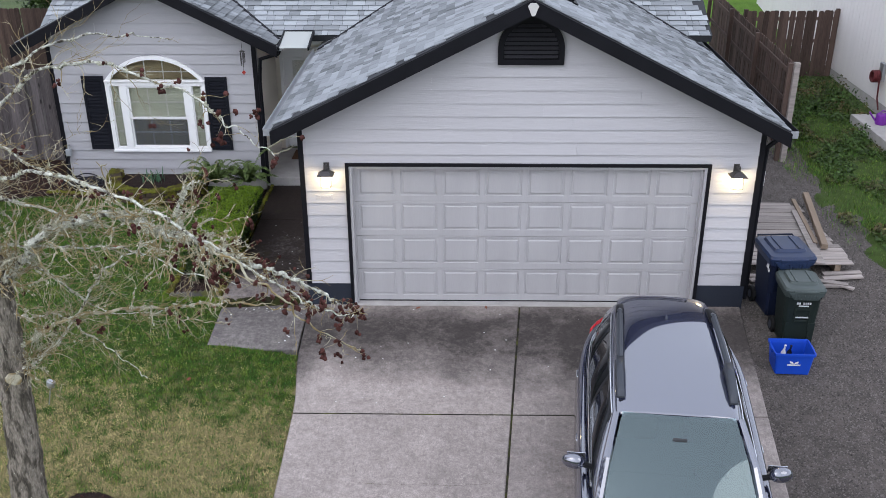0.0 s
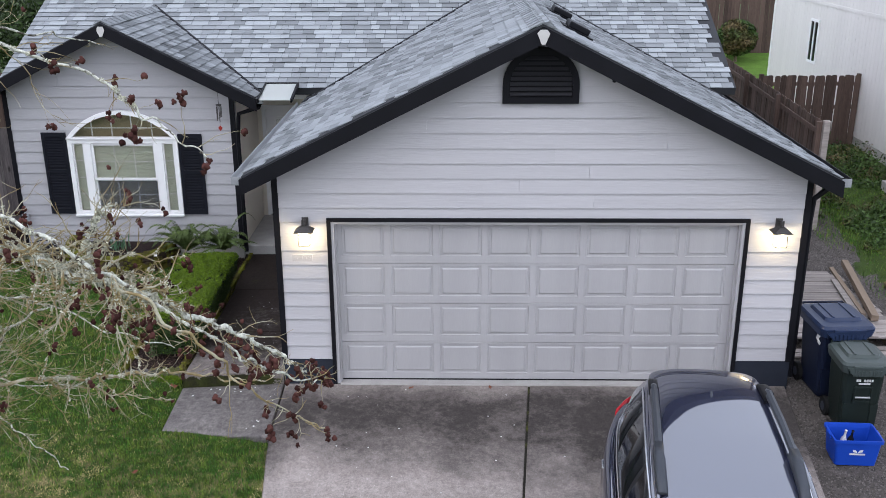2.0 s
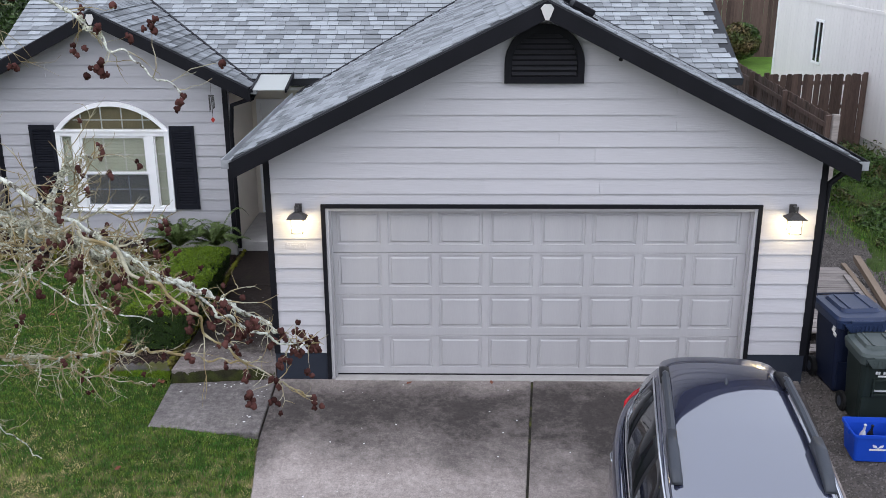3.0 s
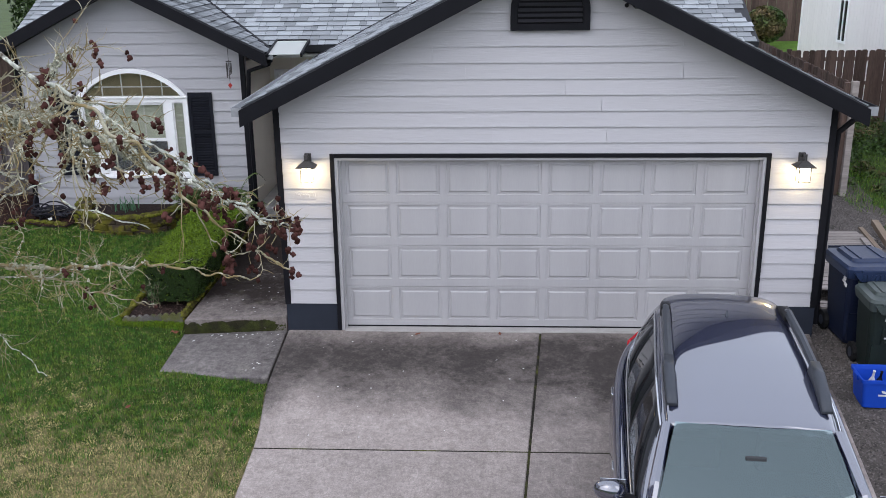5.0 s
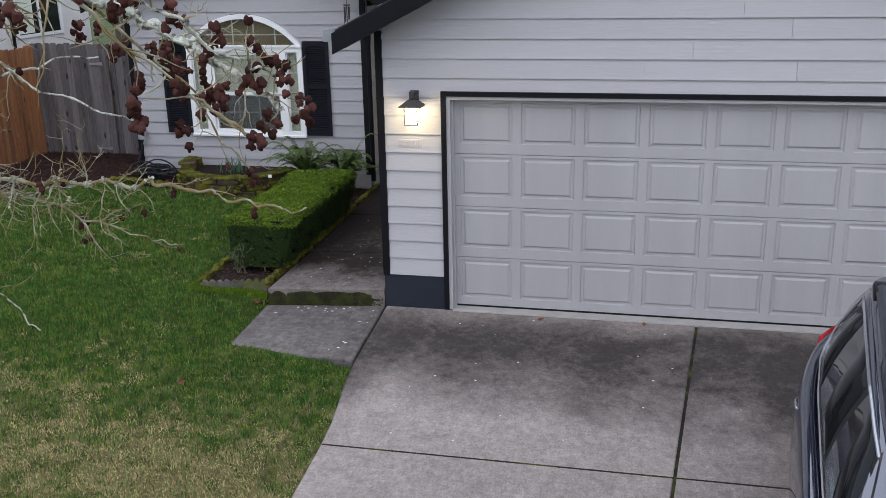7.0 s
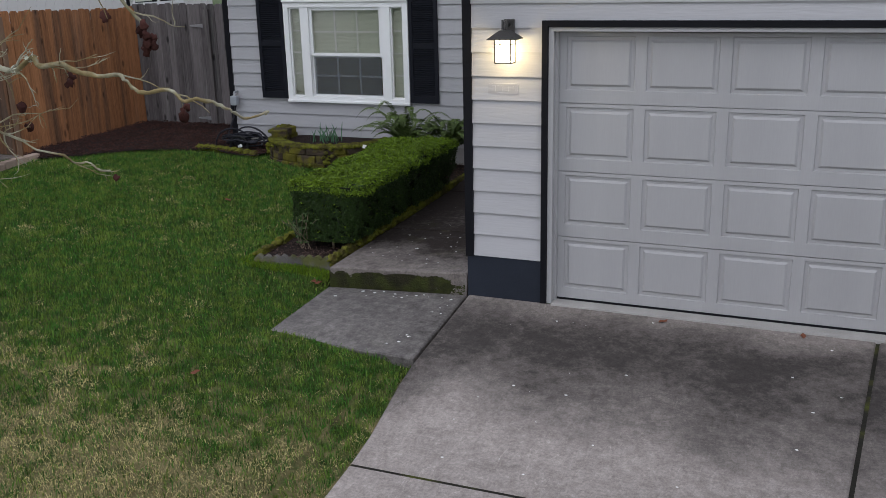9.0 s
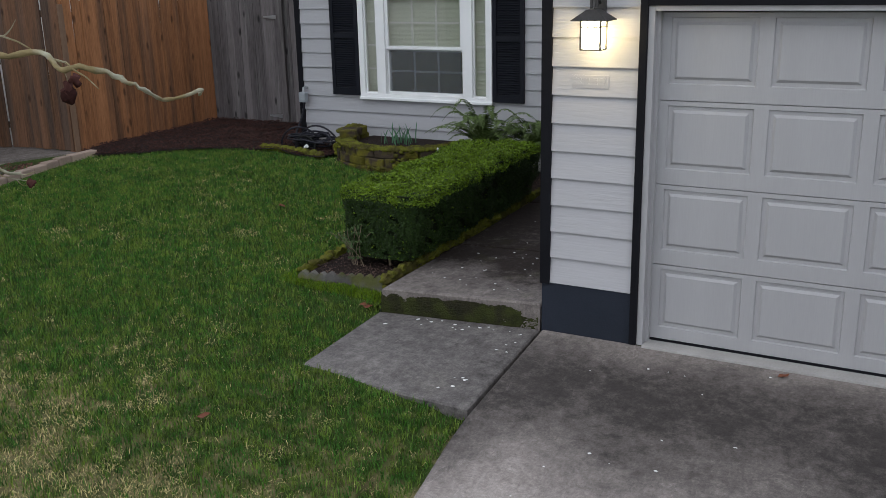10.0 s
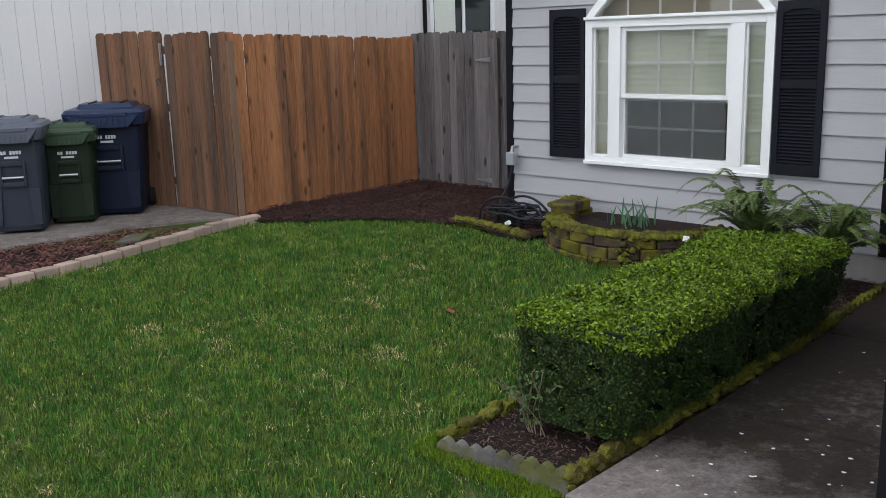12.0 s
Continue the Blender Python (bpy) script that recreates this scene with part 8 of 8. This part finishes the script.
part("cut_stub", tube_bm([(-2.6, -5.05, 1.93), (-2.5, -5.15, 1.97)], [0.06, 0.05], 12), TWIG, tree, "pale pruning cut")

BOUGHS = {
    "a": ([(-2.46, -4.96, 2.25), (-1.97, -4.83, 2.46), (-1.38, -4.5, 2.36), (-0.9, -4.32, 2.33), (-0.48, -4.28, 2.30), (-0.12, -4.2, 2.19), (0.0, -3.95, 2.12)], 0.019),
    "b": ([(-2.45, -5.0, 2.95), (-1.95, -5.1, 3.45), (-1.24, -5.3, 3.66), (-0.95, -5.48, 3.62), (-0.64, -5.6, 3.58), (-0.4, -5.65, 3.51), (-0.2, -5.6, 3.42), (0.0, -5.53, 3.29), (0.22, -5.5, 3.17), (0.42, -5.5, 3.03), (0.56, -5.5, 2.94)], 0.04),
    "c": ([(-2.3, -5.15, 4.4), (-1.7, -5.3, 4.85), (-1.1, -5.6, 4.98), (-0.44, -5.85, 4.84), (-0.07, -6.0, 4.63), (0.22, -6.1, 4.44)], 0.017),
    "d": ([(-2.35, -5.12, 3.9), (-1.6, -5.75, 4.2), (-0.8, -6.2, 4.15), (-0.2, -6.42, 3.9), (0.27, -6.5, 3.63), (0.5, -6.35, 3.38), (0.66, -6.1, 3.2), (0.76, -5.95, 3.14)], 0.0155),
    "e": ([(-0.2, -6.42, 3.9), (0.2, -6.6, 3.68), (0.45, -6.5, 3.35), (0.62, -6.35, 3.12), (0.78, -6.25, 2.98)], 0.009),
    "f": ([(-1.6, -4.62, 2.42), (-1.35, -4.35, 2.2), (-1.1, -4.05, 1.98), (-0.9, -3.8, 1.82)], 0.01),
    "g": ([(-2.46, -4.98, 2.0), (-2.2, -4.7, 2.2), (-1.8, -4.5, 2.75), (-1.5, -4.3, 2.9), (-1.2, -3.9, 2.95)], 0.017),
    "h": ([(-0.64, -5.6, 3.58), (-0.42, -5.2, 3.36), (-0.2, -4.8, 2.9), (-0.03, -4.54, 2.47)], 0.011),
    "j": ([(-2.62, -4.75, 3.01), (-2.29, -4.65, 2.82), (-2.01, -4.55, 2.48), (-1.7, -4.45, 2.27), (-1.12, -4.35, 2.32)], 0.013),
    "k": ([(-2.6, -4.6, 2.3), (-2.33, -4.4, 2.21), (-2.09, -4.3, 1.9), (-1.86, -4.2, 1.58), (-1.71, -4.1, 1.32)], 0.012),
    "l": ([(-2.45, -5.15, 3.8), (-1.91, -5.1, 3.62), (-1.55, -5.0, 3.42), (-1.19, -4.9, 3.42), (-0.84, -4.8, 3.51)], 0.014),
    "m": ([(-2.4, -5.2, 4.35), (-1.88, -5.3, 4.1), (-1.59, -5.2, 3.87), (-1.34, -5.1, 3.76)], 0.012),
    "n": ([(-2.5, -5.05, 3.26), (-1.87, -5.0, 3.23), (-1.37, -4.9, 3.16), (-0.94, -4.8, 2.9), (-0.52, -4.7, 2.72)], 0.013),
    "q": ([(-0.72, -5.58, 3.59), (-0.7, -5.5, 3.78), (-0.68, -5.45, 3.88), (-0.66, -5.4, 3.95), (-0.58, -5.4, 3.99), (-0.5, -5.4, 3.98)], 0.017),
    "p": ([(-2.6, -4.85, 1.84), (-2.43, -4.8, 2.01), (-2.29, -4.8, 2.16), (-2.16, -4.8, 2.37), (-2.0, -4.78, 2.5)], 0.022),
    "i": ([(-2.3, -5.15, 4.6), (-1.9, -4.6, 4.9), (-1.5, -4.0, 4.85), (-1.2, -3.55, 4.7)], 0.016),
}
rng = random.Random(40)
twig_bm = bmesh.new()
tips, flakes, flake_ways, spurs = [], [], [], []


def lichen_on(p, way, r, count):
    """Ragged flakes that stand off the bark all round, thickest on top."""
    for k in range(count):
        out = Vector((rng.gauss(0, 1), rng.gauss(0, 1), rng.gauss(0.25, 1)))
        out = (out - way * out.dot(way)).normalized()
        flakes.append(tuple(p + out * (r * rng.uniform(0.9, 1.25) + 0.004 * rng.random()) + way * rng.uniform(-0.02, 0.02)))
        flake_ways.append(tuple(out))


def twig(start, way, length, radius, depth):
    pts, w = [start], way.normalized()
    n = max(5, int(length / 0.05))
    for k in range(n):
        w = (w + Vector((rng.gauss(0, 0.24), rng.gauss(0, 0.24), rng.gauss(0, 0.22) + (0.09 if k > n * 0.5 else -0.03)))).normalized()
        pts.append(pts[-1] + w * length / n)
    tube(twig_bm, pts, [radius * (1 - 0.7 * k / n) for k in range(n + 1)], 4 if radius < 0.007 else 5)
    if depth:
        for k in range(1, n):
            if rng.random() < 0.5:
                side = Vector((rng.gauss(0, 1), rng.gauss(0, 1), rng.gauss(0, 0.8)))
                d = (pts[k + 1] - pts[k]).normalized()
                twig(pts[k], d * 0.8 + side.normalized() * 0.9, length * rng.uniform(0.22, 0.5), max(radius * 0.6, 0.0022), depth - 1)
    if radius > 0.0042:
        for k in range(n // 2 + 1):
            if rng.random() < 0.4:
                lichen_on(pts[k], (pts[k + 1] - pts[k]).normalized(), radius, 14)
    else:
        tips.append(pts[-1])


for name, (line, r) in BOUGHS.items():
    if line[0][0] < -2.2:
        line = [(line[0][0] - 0.16, line[0][1], line[0][2] - 0.03)] + line
    pts = wander(line, 6, 0.013, len(tips))
    n = len(pts)
    radii = [max(r * (1 - 0.84 * k / n) * rng.uniform(0.88, 1.14), 0.0045) for k in range(n)]
    bm = bmesh.new()
    fine_pts = wander(pts, 4, 0.0012, 3)
    tube(bm, fine_pts, [radii[min(k // 4, n - 1)] * (1 - (k % 4) / 4) + radii[min(k // 4 + 1, n - 1)] * (k % 4) / 4 for k in range(len(fine_pts))], 10)
    for v in bm.verts:
        v.co += Vector((1, 0.6, 1)) * r * (0.22 * noise.noise(v.co * 38) + 0.16 * noise.noise(v.co * 90))
    part("bough", bm, MOSS_BARK if name == "p" else TWIG if name in "aefh" else BARK, tree, smooth=True)
    for k in range(2, n - 1):
        late = k / n
        for rep in range(4 if name in "abgf" and late < 0.6 else 3 if name in "jklmn" and late < 0.75 else 2 if name in "cid" else 1):
            if rng.random() < (0.72 if late < 0.6 else 0.42) * (0.85 if name in "decai" else 1):
                d = (pts[k + 1] - pts[k]).normalized()
                side = Vector((rng.gauss(0, 1), rng.gauss(0, 1), rng.gauss(0.1, 0.8))).normalized()
                twig(pts[k], d * 0.9 + side * 0.9, rng.uniform(0.2, 0.68) * (0.55 if name in "defh" else 0.75 if name == "a" else 1) * (1 if late < 0.55 else 0.5), max(radii[k] * 0.33, 0.0036), 2 if rng.random() < 0.55 and late < 0.7 and name in "abgjklmn" else 1)
        if name in "cdehb" and late > (0.6 if name == "b" else 0.3) and rng.random() < 0.55:
            # a short spur with its bunch
            side = Vector((rng.gauss(0, 1), rng.gauss(0, 1), rng.gauss(-0.4, 0.8))).normalized()
            twig(pts[k], side, rng.uniform(0.06, 0.16), 0.0034, 0)
            spurs.append(tips[-1])
        if late < (0.8 if name == "c" else 0.62) and name in "abgdcijklmnq":
            clump = noise.noise(pts[k] * 4.5)
            lichen_on(pts[k], (pts[k + 1] - pts[k]).normalized(), radii[k], int((1000 if name in "bq" else 260) * max(clump + 0.25, 0.04) * (1.2 - late)))
    tips += [pts[-1]]
for p in trunk_line[::2]:
    lichen_on(p, Vector((0, 0, 1)), 0.14, 10)
tagged(part("twig", twig_bm, TWIG, tree, "crooked tan twigs"), kind="stuff")
leaf_cloud("lichen", np.array(flakes), np.array(flake_ways), 0.0078, 51, LICHEN, tree, 1.1)["kind"] = "stuff"


# bunches hang at the ends of the outer twigs, some single cones further in
picked = list(spurs)
for p in sorted(tips, key=lambda p: -0.5 * p.x + rng.gauss(0, 0.6)):
    if len(picked) < 145 and all((p - q).length > 0.085 for q in picked):
        picked.append(p)
bm = bmesh.new()
bmesh.ops.create_icosphere(bm, subdivisions=2, radius=1.0)
ball = np.array([tuple(v.co * (1.3 if k % 2 else 0.72)) for k, v in enumerate(bm.verts)])
ball_faces = [tuple(v.index for v in f.verts) for f in bm.faces]
bm.free()
cones = []
for p in picked:
    count = rng.choice((1, 2, 3, 4, 5, 7))
    for q in range(count):
        turn = np.array(Euler((rng.random() * 6, rng.random() * 6, rng.random() * 6)).to_matrix())
        s = rng.uniform(0.0105, 0.0155)
        off = np.array([rng.gauss(0, 0.016), rng.gauss(0, 0.016), -0.017 * q * (0.7 if count > 4 else 1) + rng.gauss(0, 0.004)])
        cones.append(ball @ turn * [s, s, s * 1.15] + np.array(p) + off)
tagged(fast_mesh("seed_head", np.array(cones), ball_faces, CONE, tree), "brown spiky seed cones in hanging bunches", kind="stuff")
ring = []
for k in range(40):
    a = 2 * math.pi * k / 40
    r = 0.98 + 0.05 * math.sin(9 * a)
    ring.append((-2.55 + r * math.cos(a), -5.0 + r * math.sin(a)))
bed("tree_ring_bed", ring, lambda x, y: lawn_z(x, y) + 0.02, SOIL, "round dark mulch bed at the tree's foot", "mulch bed")
chips("tree_ring_chips", ring, lambda x, y: lawn_z(x, y) + 0.02, 700, 6, MULCH, 0.022, "dark bark chips round the tree")
